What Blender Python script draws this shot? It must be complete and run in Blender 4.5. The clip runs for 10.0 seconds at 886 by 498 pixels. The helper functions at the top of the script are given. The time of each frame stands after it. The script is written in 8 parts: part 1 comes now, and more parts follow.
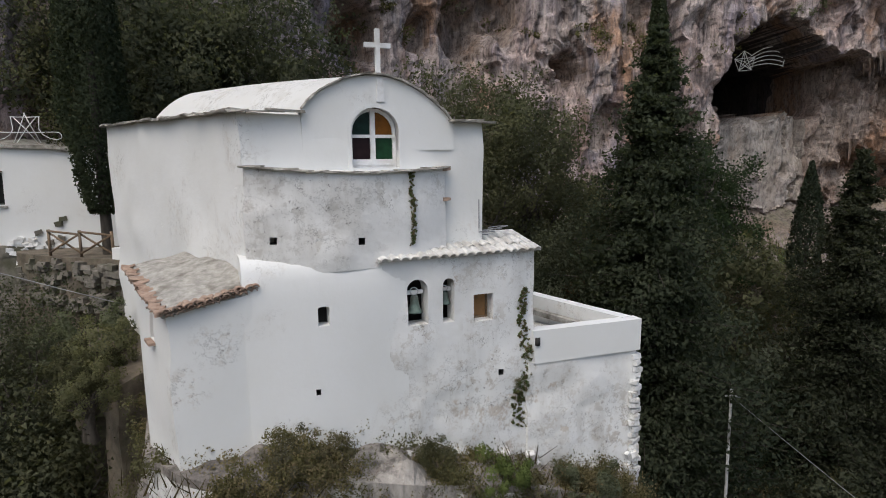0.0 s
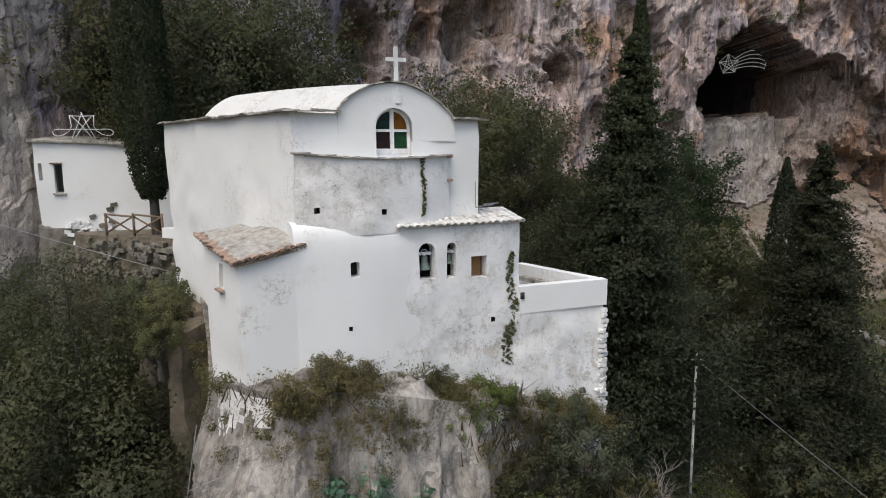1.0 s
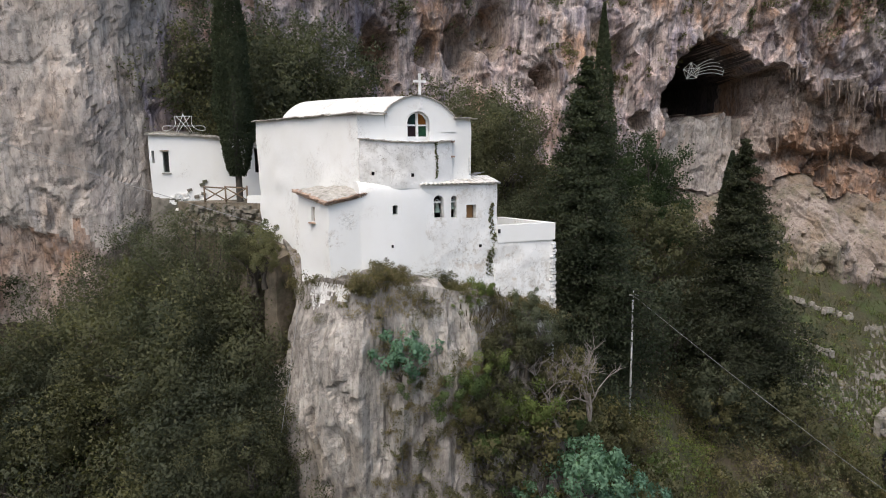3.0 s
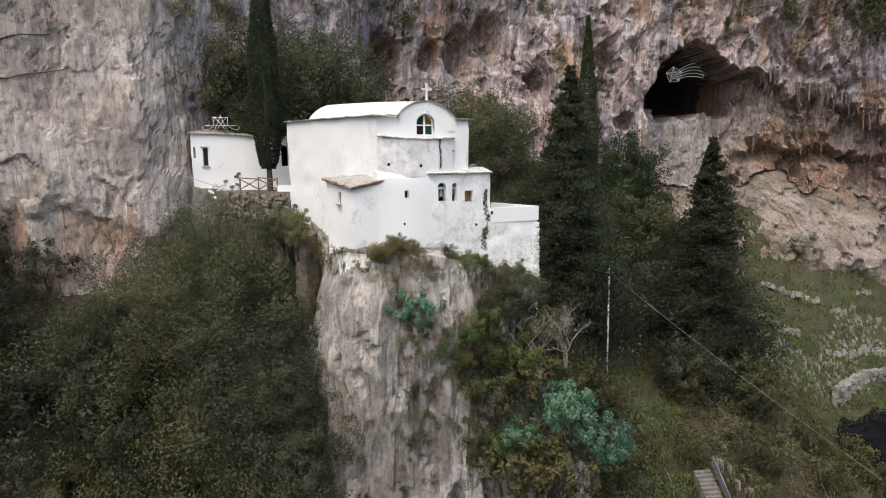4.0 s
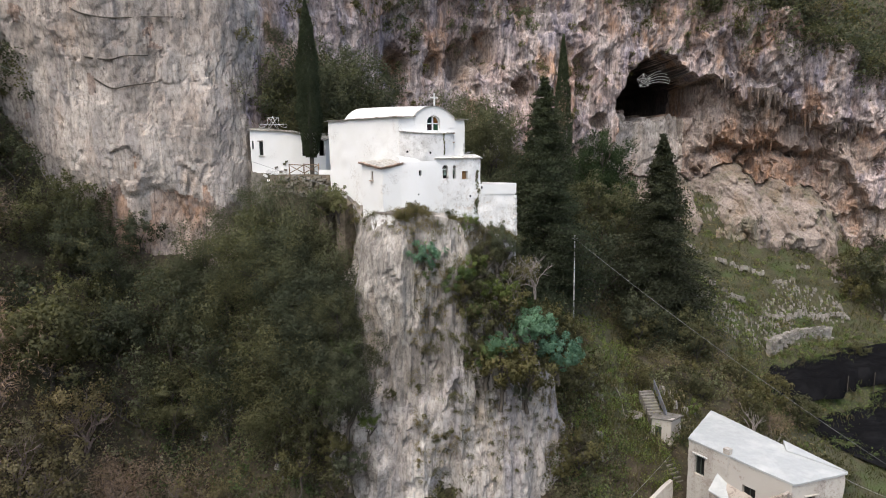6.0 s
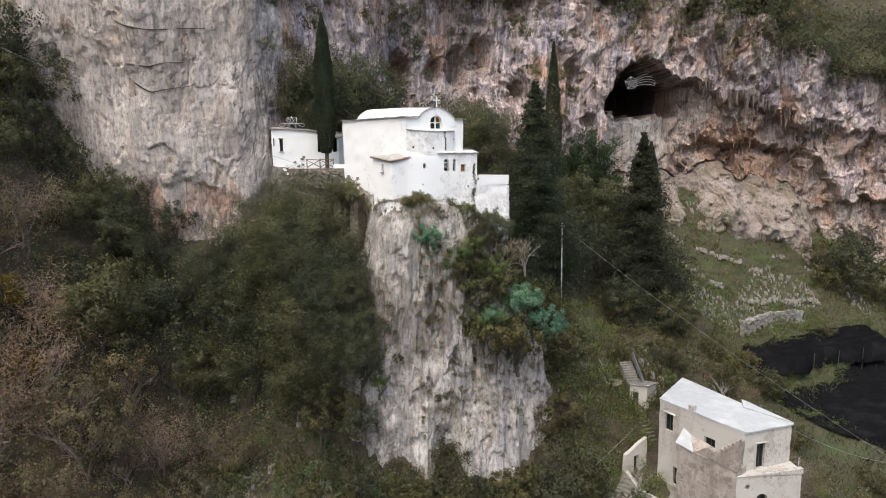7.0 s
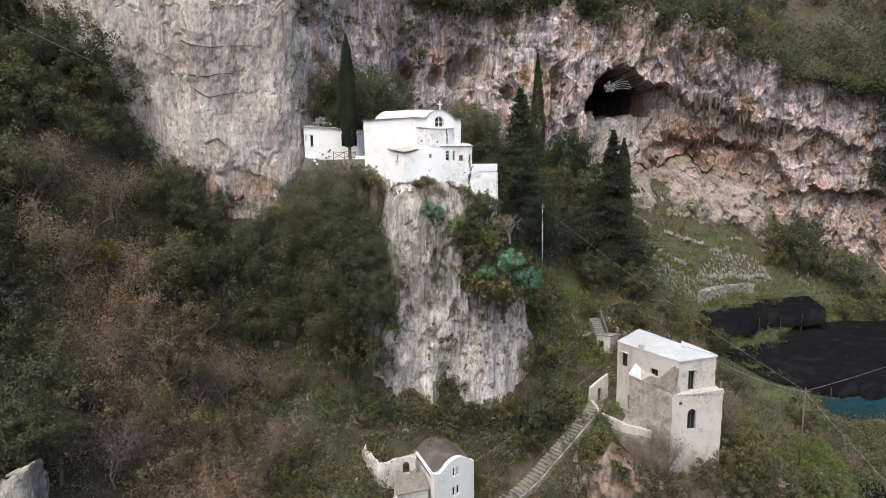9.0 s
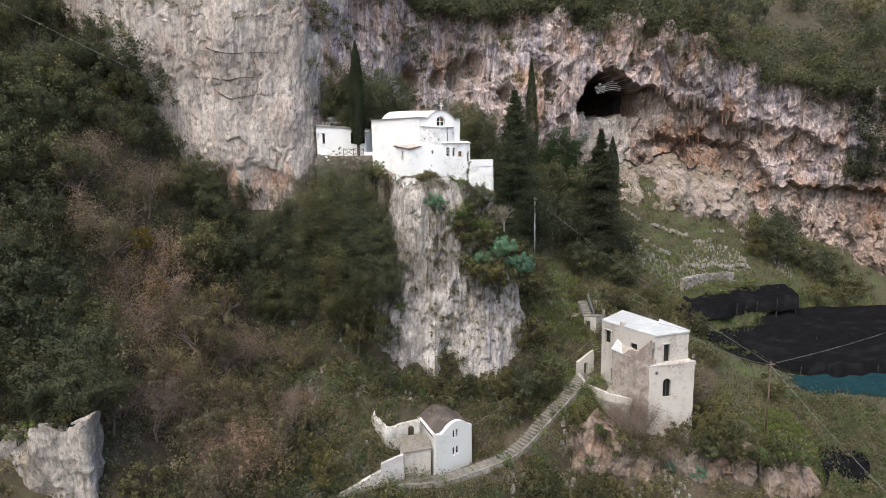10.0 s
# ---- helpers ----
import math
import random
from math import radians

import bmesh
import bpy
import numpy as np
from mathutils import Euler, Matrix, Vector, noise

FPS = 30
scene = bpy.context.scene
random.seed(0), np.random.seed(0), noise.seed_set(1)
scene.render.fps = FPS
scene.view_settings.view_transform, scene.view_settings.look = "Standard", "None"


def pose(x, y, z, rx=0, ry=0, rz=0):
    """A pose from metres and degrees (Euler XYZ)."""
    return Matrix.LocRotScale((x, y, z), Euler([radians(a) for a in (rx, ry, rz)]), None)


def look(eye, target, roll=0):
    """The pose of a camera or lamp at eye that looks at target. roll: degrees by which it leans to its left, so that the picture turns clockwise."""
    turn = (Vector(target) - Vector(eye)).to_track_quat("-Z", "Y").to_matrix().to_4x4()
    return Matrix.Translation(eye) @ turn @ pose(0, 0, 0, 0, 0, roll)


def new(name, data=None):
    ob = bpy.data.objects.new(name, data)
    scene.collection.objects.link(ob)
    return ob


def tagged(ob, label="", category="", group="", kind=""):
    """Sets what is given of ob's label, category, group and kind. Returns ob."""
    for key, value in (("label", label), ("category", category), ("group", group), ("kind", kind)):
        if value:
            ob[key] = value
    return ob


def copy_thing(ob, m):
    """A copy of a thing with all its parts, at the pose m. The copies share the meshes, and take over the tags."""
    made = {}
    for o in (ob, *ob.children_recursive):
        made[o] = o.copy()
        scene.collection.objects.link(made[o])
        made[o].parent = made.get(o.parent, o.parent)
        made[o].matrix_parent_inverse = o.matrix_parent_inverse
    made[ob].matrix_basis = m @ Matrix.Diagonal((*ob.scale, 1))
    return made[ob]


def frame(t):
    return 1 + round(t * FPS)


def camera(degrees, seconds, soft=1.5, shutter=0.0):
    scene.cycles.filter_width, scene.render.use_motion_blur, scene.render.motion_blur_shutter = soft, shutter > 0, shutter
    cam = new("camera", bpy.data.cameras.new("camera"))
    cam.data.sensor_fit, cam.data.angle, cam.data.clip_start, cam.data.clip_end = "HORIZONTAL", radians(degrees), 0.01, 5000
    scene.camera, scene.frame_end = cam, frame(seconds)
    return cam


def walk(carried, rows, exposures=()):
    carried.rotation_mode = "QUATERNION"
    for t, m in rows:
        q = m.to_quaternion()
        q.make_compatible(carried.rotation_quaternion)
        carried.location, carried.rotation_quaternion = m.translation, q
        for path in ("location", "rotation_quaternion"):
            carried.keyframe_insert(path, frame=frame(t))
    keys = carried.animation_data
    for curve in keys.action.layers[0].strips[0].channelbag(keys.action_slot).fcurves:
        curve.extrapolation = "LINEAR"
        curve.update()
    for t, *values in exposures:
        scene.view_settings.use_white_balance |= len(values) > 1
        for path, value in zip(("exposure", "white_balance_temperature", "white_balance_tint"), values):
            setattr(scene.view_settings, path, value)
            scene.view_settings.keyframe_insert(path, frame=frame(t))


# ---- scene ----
cam = camera(74.0, 10.0, 1.0)
PATH = [
    (0.0, pose(0.0, 0.0, 42.0, 81.65, 0.77, -0.1)),
    (0.5, pose(-0.068, -1.701, 41.85, 81.66, 0.78, -0.13)),
    (1.0, pose(-0.15, -3.754, 41.678, 81.64, 0.77, -0.17)),
    (1.5, pose(-0.232, -6.101, 41.467, 81.65, 0.8, -0.2)),
    (2.0, pose(-0.324, -8.675, 41.26, 81.64, 0.79, -0.24)),
    (2.5, pose(-0.415, -11.426, 41.059, 81.65, 0.79, -0.27)),
    (4.0, pose(-0.749, -20.514, 40.522, 81.6, 0.8, -0.38)),
    (4.5, pose(-0.86, -23.724, 40.303, 81.59, 0.8, -0.42)),
    (5.0, pose(-0.985, -26.984, 40.08, 81.6, 0.82, -0.46)),
    (5.5, pose(-1.096, -30.314, 39.86, 81.58, 0.82, -0.49)),
    (7.0, pose(-1.425, -40.544, 39.076, 81.61, 0.86, -0.55)),
    (7.5, pose(-1.541, -44.043, 38.852, 81.6, 0.87, -0.57)),
    (8.0, pose(-1.657, -47.588, 38.634, 81.57, 0.87, -0.59)),
    (8.5, pose(-1.777, -51.181, 38.394, 81.56, 0.87, -0.62)),
    (9.0, pose(-1.893, -54.805, 38.135, 81.55, 0.88, -0.63)),
    (9.5, pose(-2.014, -58.475, 37.893, 81.54, 0.89, -0.64)),
    (10.0, pose(-2.13, -62.181, 37.632, 81.52, 0.89, -0.66)),
]
EXPOSURES = [(0.0, 0.24, 6450, 8), (1.0, 0.47, 6500, 8), (2.5, 0.76, 6600, 9), (4.5, 0.98, 6600, 9), (5.5, 1.03, 6600, 9), (8.0, 1.2, 6550, 9), (10.0, 1.28, 6550, 9)]
walk(cam, PATH, EXPOSURES)

# ---- world and light ----
world = bpy.data.worlds.new("overcast_sky")
scene.world = world
world.use_nodes = True
wn = world.node_tree
sky = wn.nodes.new("ShaderNodeTexSky")
sky.sky_type, sky.sun_disc = "NISHITA", False
sky.sun_elevation, sky.sun_rotation = radians(60), radians(206)
sky.air_density, sky.dust_density, sky.ozone_density = 1.0, 4.0, 1.0
wn.links.new(sky.outputs[0], wn.nodes["Background"].inputs[0])
wn.nodes["Background"].inputs[1].default_value = 0.15
sun = new("sun", bpy.data.lights.new("sun", "SUN"))
sun.data.energy, sun.data.angle, sun.data.color = 0.8, radians(40), (1.0, 0.97, 0.93)
sun.matrix_world = look((0, 0, 0), (0.22, 0.45, -0.86))


# ---- noise ----
def hashed(ix, iy, iz, seed):
    h = (ix * 374761393 + iy * 668265263 + iz * 1440662683 + seed * 974634777) & 0xFFFFFFFF
    h = ((h ^ (h >> 13)) * 1274126177) & 0xFFFFFFFF
    h = ((h ^ (h >> 16)) * 1103515245) & 0xFFFFFFFF
    return ((h ^ (h >> 15)) & 0xFFFFFF) / float(0xFFFFFF)


def vnoise(x, y, z, seed=0):
    """Smooth noise from -1 to 1."""
    x, y, z = np.broadcast_arrays(np.asarray(x, float), np.asarray(y, float), np.asarray(z, float))
    fx, fy, fz = np.floor(x), np.floor(y), np.floor(z)
    ix, iy, iz = fx.astype(np.int64), fy.astype(np.int64), fz.astype(np.int64)
    u, v, w = x - fx, y - fy, z - fz
    u, v, w = (a * a * a * (a * (a * 6 - 15) + 10) for a in (u, v, w))
    total = 0
    for dx in (0, 1):
        for dy in (0, 1):
            for dz in (0, 1):
                weight = (u if dx else 1 - u) * (v if dy else 1 - v) * (w if dz else 1 - w)
                total = total + weight * hashed(ix + dx, iy + dy, iz + dz, seed)
    return total * 2 - 1


def fbm(x, y, z, octaves=4, seed=0, gain=0.5):
    total, amp, f = 0, 1.0, 1.0
    for i in range(octaves):
        total = total + amp * vnoise(x * f, y * f, z * f, seed + i)
        amp, f = amp * gain, f * 2.03
    return total


def ridged(x, y, z, octaves=4, seed=0):
    total, amp, f = 0, 1.0, 1.0
    for i in range(octaves):
        total = total + amp * (1 - 2 * np.abs(vnoise(x * f, y * f, z * f, seed + i)))
        amp, f = amp * 0.5, f * 2.07
    return total


def cells(x, y, z, seed=0):
    """Distance to the nearest of points scattered one to a cell."""
    x, y, z = np.broadcast_arrays(np.asarray(x, float), np.asarray(y, float), np.asarray(z, float))
    ix, iy, iz = (np.floor(a).astype(np.int64) for a in (x, y, z))
    best = np.full(x.shape, 9.0)
    for dx in (-1, 0, 1):
        for dy in (-1, 0, 1):
            for dz in (-1, 0, 1):
                a, b, c = ix + dx, iy + dy, iz + dz
                d = (a + hashed(a, b, c, seed) - x) ** 2 + (b + hashed(a, b, c, seed + 1) - y) ** 2 + (c + hashed(a, b, c, seed + 2) - z) ** 2
                best = np.minimum(best, d)
    return np.sqrt(best)


def smooth(a, b, x):
    t = np.clip((np.asarray(x, float) - a) / (b - a), 0, 1)
    return t * t * (3 - 2 * t)


# ---- materials ----
def nodes_of(m):
    m.use_nodes = True
    return m.node_tree.nodes, m.node_tree.links, m.node_tree.nodes["Principled BSDF"]


def noise_node(n, l, coord, scale, detail=4.0, rough=0.55, stretch=(1, 1, 1)):
    mp = n.new("ShaderNodeMapping")
    mp.inputs["Scale"].default_value = stretch
    l.new(coord, mp.inputs[0])
    t = n.new("ShaderNodeTexNoise")
    t.inputs["Scale"].default_value, t.inputs["Detail"].default_value, t.inputs["Roughness"].default_value = scale, detail, rough
    l.new(mp.outputs[0], t.inputs["Vector"])
    return t.outputs["Fac"]


def ramp_node(n, l, fac, *stops):
    r = n.new("ShaderNodeValToRGB")
    el = r.color_ramp.elements
    while len(el) < len(stops):
        el.new(0.5)
    for e, (p, c) in zip(el, stops):
        e.position, e.color = p, (*c, 1) if len(c) == 3 else c
    l.new(fac, r.inputs[0])
    return r.outputs[0]


def mix_node(n, l, fac, a, b, mode="MIX"):
    x = n.new("ShaderNodeMix")
    x.data_type, x.blend_type = "RGBA", mode
    for sock, v in ((x.inputs[0], fac), (x.inputs[6], a), (x.inputs[7], b)):
        if isinstance(v, (int, float)):
            sock.default_value = v
        elif isinstance(v, tuple):
            sock.default_value = (*v, 1)
        else:
            l.new(v, sock)
    return x.outputs[2]


def bump_node(n, l, bsdf, height, strength, distance):
    b = n.new("ShaderNodeBump")
    b.inputs["Strength"].default_value, b.inputs["Distance"].default_value = strength, distance
    l.new(height, b.inputs["Height"])
    l.new(b.outputs[0], bsdf.inputs["Normal"])


def coords(n, world_space=True):
    if world_space:
        return n.new("ShaderNodeNewGeometry").outputs["Position"]
    return n.new("ShaderNodeTexCoord").outputs["Object"]


BLACK, WHITE = (0, 0, 0), (1, 1, 1)


def surface(name, dark, light, scale=1.0, rough=0.85, stain=None, stain_scale=0.3, bump=0.3, depth=0.02, stretch=(1, 1, 1), world_space=True):
    """A plain material with grain at one scale and stains at another."""
    m = bpy.data.materials.new(name)
    n, l, b = nodes_of(m)
    co = coords(n, world_space)
    fine = noise_node(n, l, co, scale, 8, 0.65, stretch)
    col = ramp_node(n, l, fine, (0.3, dark), (0.7, light))
    if stain:
        big = noise_node(n, l, co, stain_scale, 5, 0.6, stretch)
        col = mix_node(n, l, ramp_node(n, l, big, (0.5, BLACK), (0.68, WHITE)), col, stain)
    l.new(col, b.inputs["Base Color"])
    b.inputs["Roughness"].default_value = rough
    bump_node(n, l, b, fine, bump, depth)
    return m


def rock_material(name, base, pale, rust, dark, mauve, streak=0.5, pits=0.5, flutes=0.55, depth=0.2, rusty=0.57):
    """Weathered limestone: pale faces, rusty and mauve washes that run down, grey streaks, cracks, and pits with their
    shade painted in.
    """
    m = bpy.data.materials.new(name)
    n, l, b = nodes_of(m)
    co = coords(n)
    big = noise_node(n, l, co, 0.16, 7, 0.62, (1, 1, 0.55))
    wash = noise_node(n, l, co, 0.34, 7, 0.6, (1, 1, 0.16))
    rusts = noise_node(n, l, co, 0.2, 8, 0.66, (1, 1, 0.45))
    flute = noise_node(n, l, co, 1.5, 9, 0.66, (1, 1, 0.09))
    thin = noise_node(n, l, co, 3.6, 8, 0.66, (1, 1, 0.06))
    patch = noise_node(n, l, co, 0.75, 9, 0.7, (1, 1, 0.6))
    fine = noise_node(n, l, co, 3.0, 11, 0.74, (1, 1, 0.55))
    pit = noise_node(n, l, co, 2.4, 8, 0.7, (1, 1, 0.5))
    line_a = noise_node(n, l, co, 0.5, 8, 0.62, (1, 1, 0.4))
    line_b = noise_node(n, l, co, 0.4, 8, 0.6, (0.6, 0.6, 1.7))
    col = mix_node(n, l, ramp_node(n, l, big, (0.42, BLACK), (0.56, WHITE)), base, pale)
    col = mix_node(n, l, ramp_node(n, l, wash, (0.49, BLACK), (0.61, (0.85, 0.85, 0.85))), col, mauve)
    col = mix_node(n, l, ramp_node(n, l, rusts, (rusty - 0.05, BLACK), (rusty + 0.07, (0.8, 0.8, 0.8))), col, rust)
    grey = tuple(0.7 * q + 0.3 * d for q, d in zip(pale, dark))
    col = mix_node(n, l, ramp_node(n, l, patch, (0.53, BLACK), (0.57, (0.6, 0.6, 0.6))), col, grey)
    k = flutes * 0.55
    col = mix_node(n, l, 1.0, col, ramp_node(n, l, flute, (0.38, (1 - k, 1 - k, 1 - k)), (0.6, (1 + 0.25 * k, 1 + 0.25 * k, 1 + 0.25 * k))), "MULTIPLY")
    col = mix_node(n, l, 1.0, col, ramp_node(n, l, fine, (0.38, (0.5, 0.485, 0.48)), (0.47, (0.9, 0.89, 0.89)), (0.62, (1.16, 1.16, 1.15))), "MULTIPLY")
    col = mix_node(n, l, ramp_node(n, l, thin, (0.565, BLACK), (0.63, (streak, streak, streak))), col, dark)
    # the shade of the pits is put into the colour, over the bump's hollows
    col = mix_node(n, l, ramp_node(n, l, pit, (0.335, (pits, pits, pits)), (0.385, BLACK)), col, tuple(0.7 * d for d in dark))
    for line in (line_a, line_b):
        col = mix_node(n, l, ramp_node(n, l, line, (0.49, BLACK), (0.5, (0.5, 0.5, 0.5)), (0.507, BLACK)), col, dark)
    l.new(col, b.inputs["Base Color"])
    b.inputs["Roughness"].default_value = 0.92
    b.inputs["Specular IOR Level"].default_value = 0.2
    h = mix_node(n, l, 0.5 * flutes, fine, flute)
    h = mix_node(n, l, 0.2, h, ramp_node(n, l, pit, (0.27, BLACK), (0.4, WHITE)))
    h = mix_node(n, l, 0.12, h, ramp_node(n, l, line_a, (0.48, WHITE), (0.5, BLACK), (0.52, WHITE)))
    bump_node(n, l, b, h, 1.0, depth)
    return m


def plaster_material(name, white, grime, peel_colour, peel=0.62, rubble=0.0, grime_from=0.5, wear=0.5, places=()):
    """Old whitewash: soft grey runs, flaked patches with dark rims, clusters of specks, lumpy masonry under it."""
    m = bpy.data.materials.new(name)
    n, l, b = nodes_of(m)
    co = coords(n)
    soft = noise_node(n, l, co, 0.5, 6, 0.62, (1, 1, 0.7))
    runs = noise_node(n, l, co, 1.7, 8, 0.66, (1, 1, 0.14))
    patch = noise_node(n, l, co, 0.9, 12, 0.74)
    zone = noise_node(n, l, co, 0.33, 4, 0.6)
    speck = noise_node(n, l, co, 7, 8, 0.78)
    flake = noise_node(n, l, co, 3.2, 10, 0.75)
    lump = noise_node(n, l, co, 1.6, 5, 0.55)
    worn = ramp_node(n, l, zone, (0.56 - 0.12 * wear, BLACK), (0.7 - 0.08 * wear, WHITE))
    for centre, radius in places:
        d = n.new("ShaderNodeVectorMath")
        d.operation = "DISTANCE"
        l.new(co, d.inputs[0])
        d.inputs[1].default_value = centre
        near = n.new("ShaderNodeMapRange")
        near.inputs["From Min"].default_value, near.inputs["From Max"].default_value = radius, 0.35 * radius
        l.new(d.outputs["Value"], near.inputs["Value"])
        spot = mix_node(n, l, 1.0, near.outputs["Result"], ramp_node(n, l, patch, (0.36, BLACK), (0.5, WHITE)), "MULTIPLY")
        worn = mix_node(n, l, 1.0, worn, spot, "LIGHTEN")
    col = mix_node(n, l, ramp_node(n, l, soft, (0.4, BLACK), (0.75, (0.7, 0.7, 0.7))), white, tuple(c * k for c, k in zip(white, (0.93, 0.92, 0.89))))
    col = mix_node(n, l, mix_node(n, l, 1.0, ramp_node(n, l, runs, (grime_from, BLACK), (grime_from + 0.2, (0.55, 0.55, 0.55))), worn, "MULTIPLY"), col, grime)
    col = mix_node(n, l, ramp_node(n, l, patch, (peel, BLACK), (peel + 0.03, (0.85, 0.85, 0.85))), col, peel_colour)
    chips = mix_node(n, l, 1.0, ramp_node(n, l, flake, (0.53, BLACK), (0.57, (0.75, 0.75, 0.75))), worn, "MULTIPLY")
    col = mix_node(n, l, chips, col, tuple(0.5 * (p + g) for p, g in zip(peel_colour, grime)))
    dots = mix_node(n, l, 1.0, ramp_node(n, l, speck, (0.595, BLACK), (0.635, (0.9, 0.9, 0.9))), worn, "MULTIPLY")
    col = mix_node(n, l, dots, col, tuple(c * 0.22 for c in grime))
    crack = noise_node(n, l, co, 1.3, 9, 0.68)
    lines = mix_node(n, l, 1.0, ramp_node(n, l, crack, (0.492, BLACK), (0.5, (0.8, 0.8, 0.8)), (0.508, BLACK)), worn, "MULTIPLY")
    col = mix_node(n, l, lines, col, tuple(c * 0.4 for c in grime))
    h = mix_node(n, l, 0.3, lump, flake)
    if rubble:
        v = n.new("ShaderNodeTexVoronoi")
        v.feature = "SMOOTH_F1"
        v.inputs["Scale"].default_value = 4.2
        mp = n.new("ShaderNodeMapping")
        mp.inputs["Scale"].default_value = (1, 1, 1.4)
        l.new(mix_node(n, l, 0.25, co, n.new("ShaderNodeTexNoise").outputs["Color"], "ADD"), mp.inputs[0])
        l.new(mp.outputs[0], v.inputs["Vector"])
        h = mix_node(n, l, rubble, h, ramp_node(n, l, v.outputs["Distance"], (0.1, WHITE), (0.7, BLACK)))
    h = mix_node(n, l, 0.25, h, ramp_node(n, l, patch, (peel - 0.01, WHITE), (peel + 0.02, BLACK)))
    l.new(col, b.inputs["Base Color"])
    b.inputs["Roughness"].default_value = 0.95
    b.inputs["Specular IOR Level"].default_value = 0.2
    bump_node(n, l, b, h, 0.6, 0.03 + 0.1 * rubble)
    return m


def leaf_material(name, dark, light, tint):
    """Leaves: dull gloss, and light that comes through them."""
    m = bpy.data.materials.new(name)
    n, l, b = nodes_of(m)
    geo = n.new("ShaderNodeNewGeometry")
    info = n.new("ShaderNodeObjectInfo")
    low = tuple(0.45 * d + 0.55 * k for d, k in zip(dark, light))
    col = ramp_node(n, l, geo.outputs["Random Per Island"], (0.0, low), (0.8, light), (1.0, tuple(0.7 * a + 0.3 * c for a, c in zip(light, tint))))
    patch = noise_node(n, l, geo.outputs["Position"], 0.45, 4, 0.6)
    col = mix_node(n, l, ramp_node(n, l, patch, (0.42, BLACK), (0.62, (0.8, 0.8, 0.8))), col, tuple(0.7 * d + 0.3 * k for d, k in zip(dark, light)))
    shade = ramp_node(n, l, info.outputs["Random"], (0.0, (0.72, 0.75, 0.8)), (0.5, (1.0, 1.0, 1.0)), (1.0, (1.25, 1.15, 0.98)))
    col = mix_node(n, l, 1.0, col, shade, "MULTIPLY")
    l.new(col, b.inputs["Base Color"])
    b.inputs["Roughness"].default_value = 0.7
    b.inputs["Specular IOR Level"].default_value = 0.06
    through_leaf = n.new("ShaderNodeBsdfTranslucent")
    l.new(mix_node(n, l, 1.0, col, (1.3, 1.35, 0.9), "MULTIPLY"), through_leaf.inputs["Color"])
    both = n.new("ShaderNodeMixShader")
    both.inputs[0].default_value = 0.45
    l.new(b.outputs[0], both.inputs[1])
    l.new(through_leaf.outputs[0], both.inputs[2])
    l.new(both.outputs[0], n["Material Output"].inputs["Surface"])
    return m


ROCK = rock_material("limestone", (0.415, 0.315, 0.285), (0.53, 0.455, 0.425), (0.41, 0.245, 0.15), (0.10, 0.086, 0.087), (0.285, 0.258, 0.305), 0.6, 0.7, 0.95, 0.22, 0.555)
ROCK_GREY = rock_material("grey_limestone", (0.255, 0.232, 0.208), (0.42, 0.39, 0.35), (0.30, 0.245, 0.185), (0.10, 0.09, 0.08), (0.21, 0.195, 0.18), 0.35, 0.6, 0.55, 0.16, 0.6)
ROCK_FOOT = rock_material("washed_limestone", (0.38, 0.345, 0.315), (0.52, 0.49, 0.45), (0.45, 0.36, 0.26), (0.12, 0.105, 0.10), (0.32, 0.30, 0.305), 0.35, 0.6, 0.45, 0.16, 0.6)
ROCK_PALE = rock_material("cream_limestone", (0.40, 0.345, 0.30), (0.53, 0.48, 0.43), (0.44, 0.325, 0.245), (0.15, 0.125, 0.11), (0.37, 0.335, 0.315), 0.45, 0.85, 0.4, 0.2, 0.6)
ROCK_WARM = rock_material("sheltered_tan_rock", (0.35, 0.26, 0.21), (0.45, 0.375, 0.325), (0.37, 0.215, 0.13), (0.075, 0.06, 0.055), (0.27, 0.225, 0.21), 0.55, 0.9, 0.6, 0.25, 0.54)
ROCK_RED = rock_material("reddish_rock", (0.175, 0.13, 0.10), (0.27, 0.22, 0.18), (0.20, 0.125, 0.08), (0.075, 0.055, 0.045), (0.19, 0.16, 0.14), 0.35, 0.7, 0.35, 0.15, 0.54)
EARTH = surface("forest_floor", (0.036, 0.03, 0.021), (0.09, 0.074, 0.052), 1.4, 0.95, (0.045, 0.05, 0.026), 0.35, 0.9, 0.25)
EARTH.node_tree.nodes["Principled BSDF"].inputs["Specular IOR Level"].default_value = 0.1
CONIFER = leaf_material("conifer_needles", (0.029, 0.040, 0.028), (0.062, 0.076, 0.052), (0.085, 0.095, 0.064))
OAK = leaf_material("woodland_leaves", (0.093, 0.102, 0.067), (0.155, 0.167, 0.110), (0.181, 0.186, 0.124))
CYPRESS = leaf_material("cypress_sprays", (0.039, 0.050, 0.029), (0.081, 0.097, 0.058), (0.108, 0.124, 0.071))
HOLM = leaf_material("holm_oak_leaves", (0.050, 0.058, 0.037), (0.110, 0.118, 0.075), (0.140, 0.140, 0.092))
BARK = surface("bark", (0.03, 0.026, 0.02), (0.09, 0.075, 0.06), 6, 0.9, None, 1, 0.6, 0.03, (1, 1, 0.3), False)


# ---- mesh helpers ----
def mesh_of(name, verts, faces, material=None, shade=False):
    me = bpy.data.meshes.new(name)
    me.from_pydata([tuple(v) for v in verts], [], [tuple(f) for f in faces])
    if material:
        me.materials.append(material)
    if shade:
        me.polygons.foreach_set("use_smooth", [True] * len(me.polygons))
    me.update()
    return me


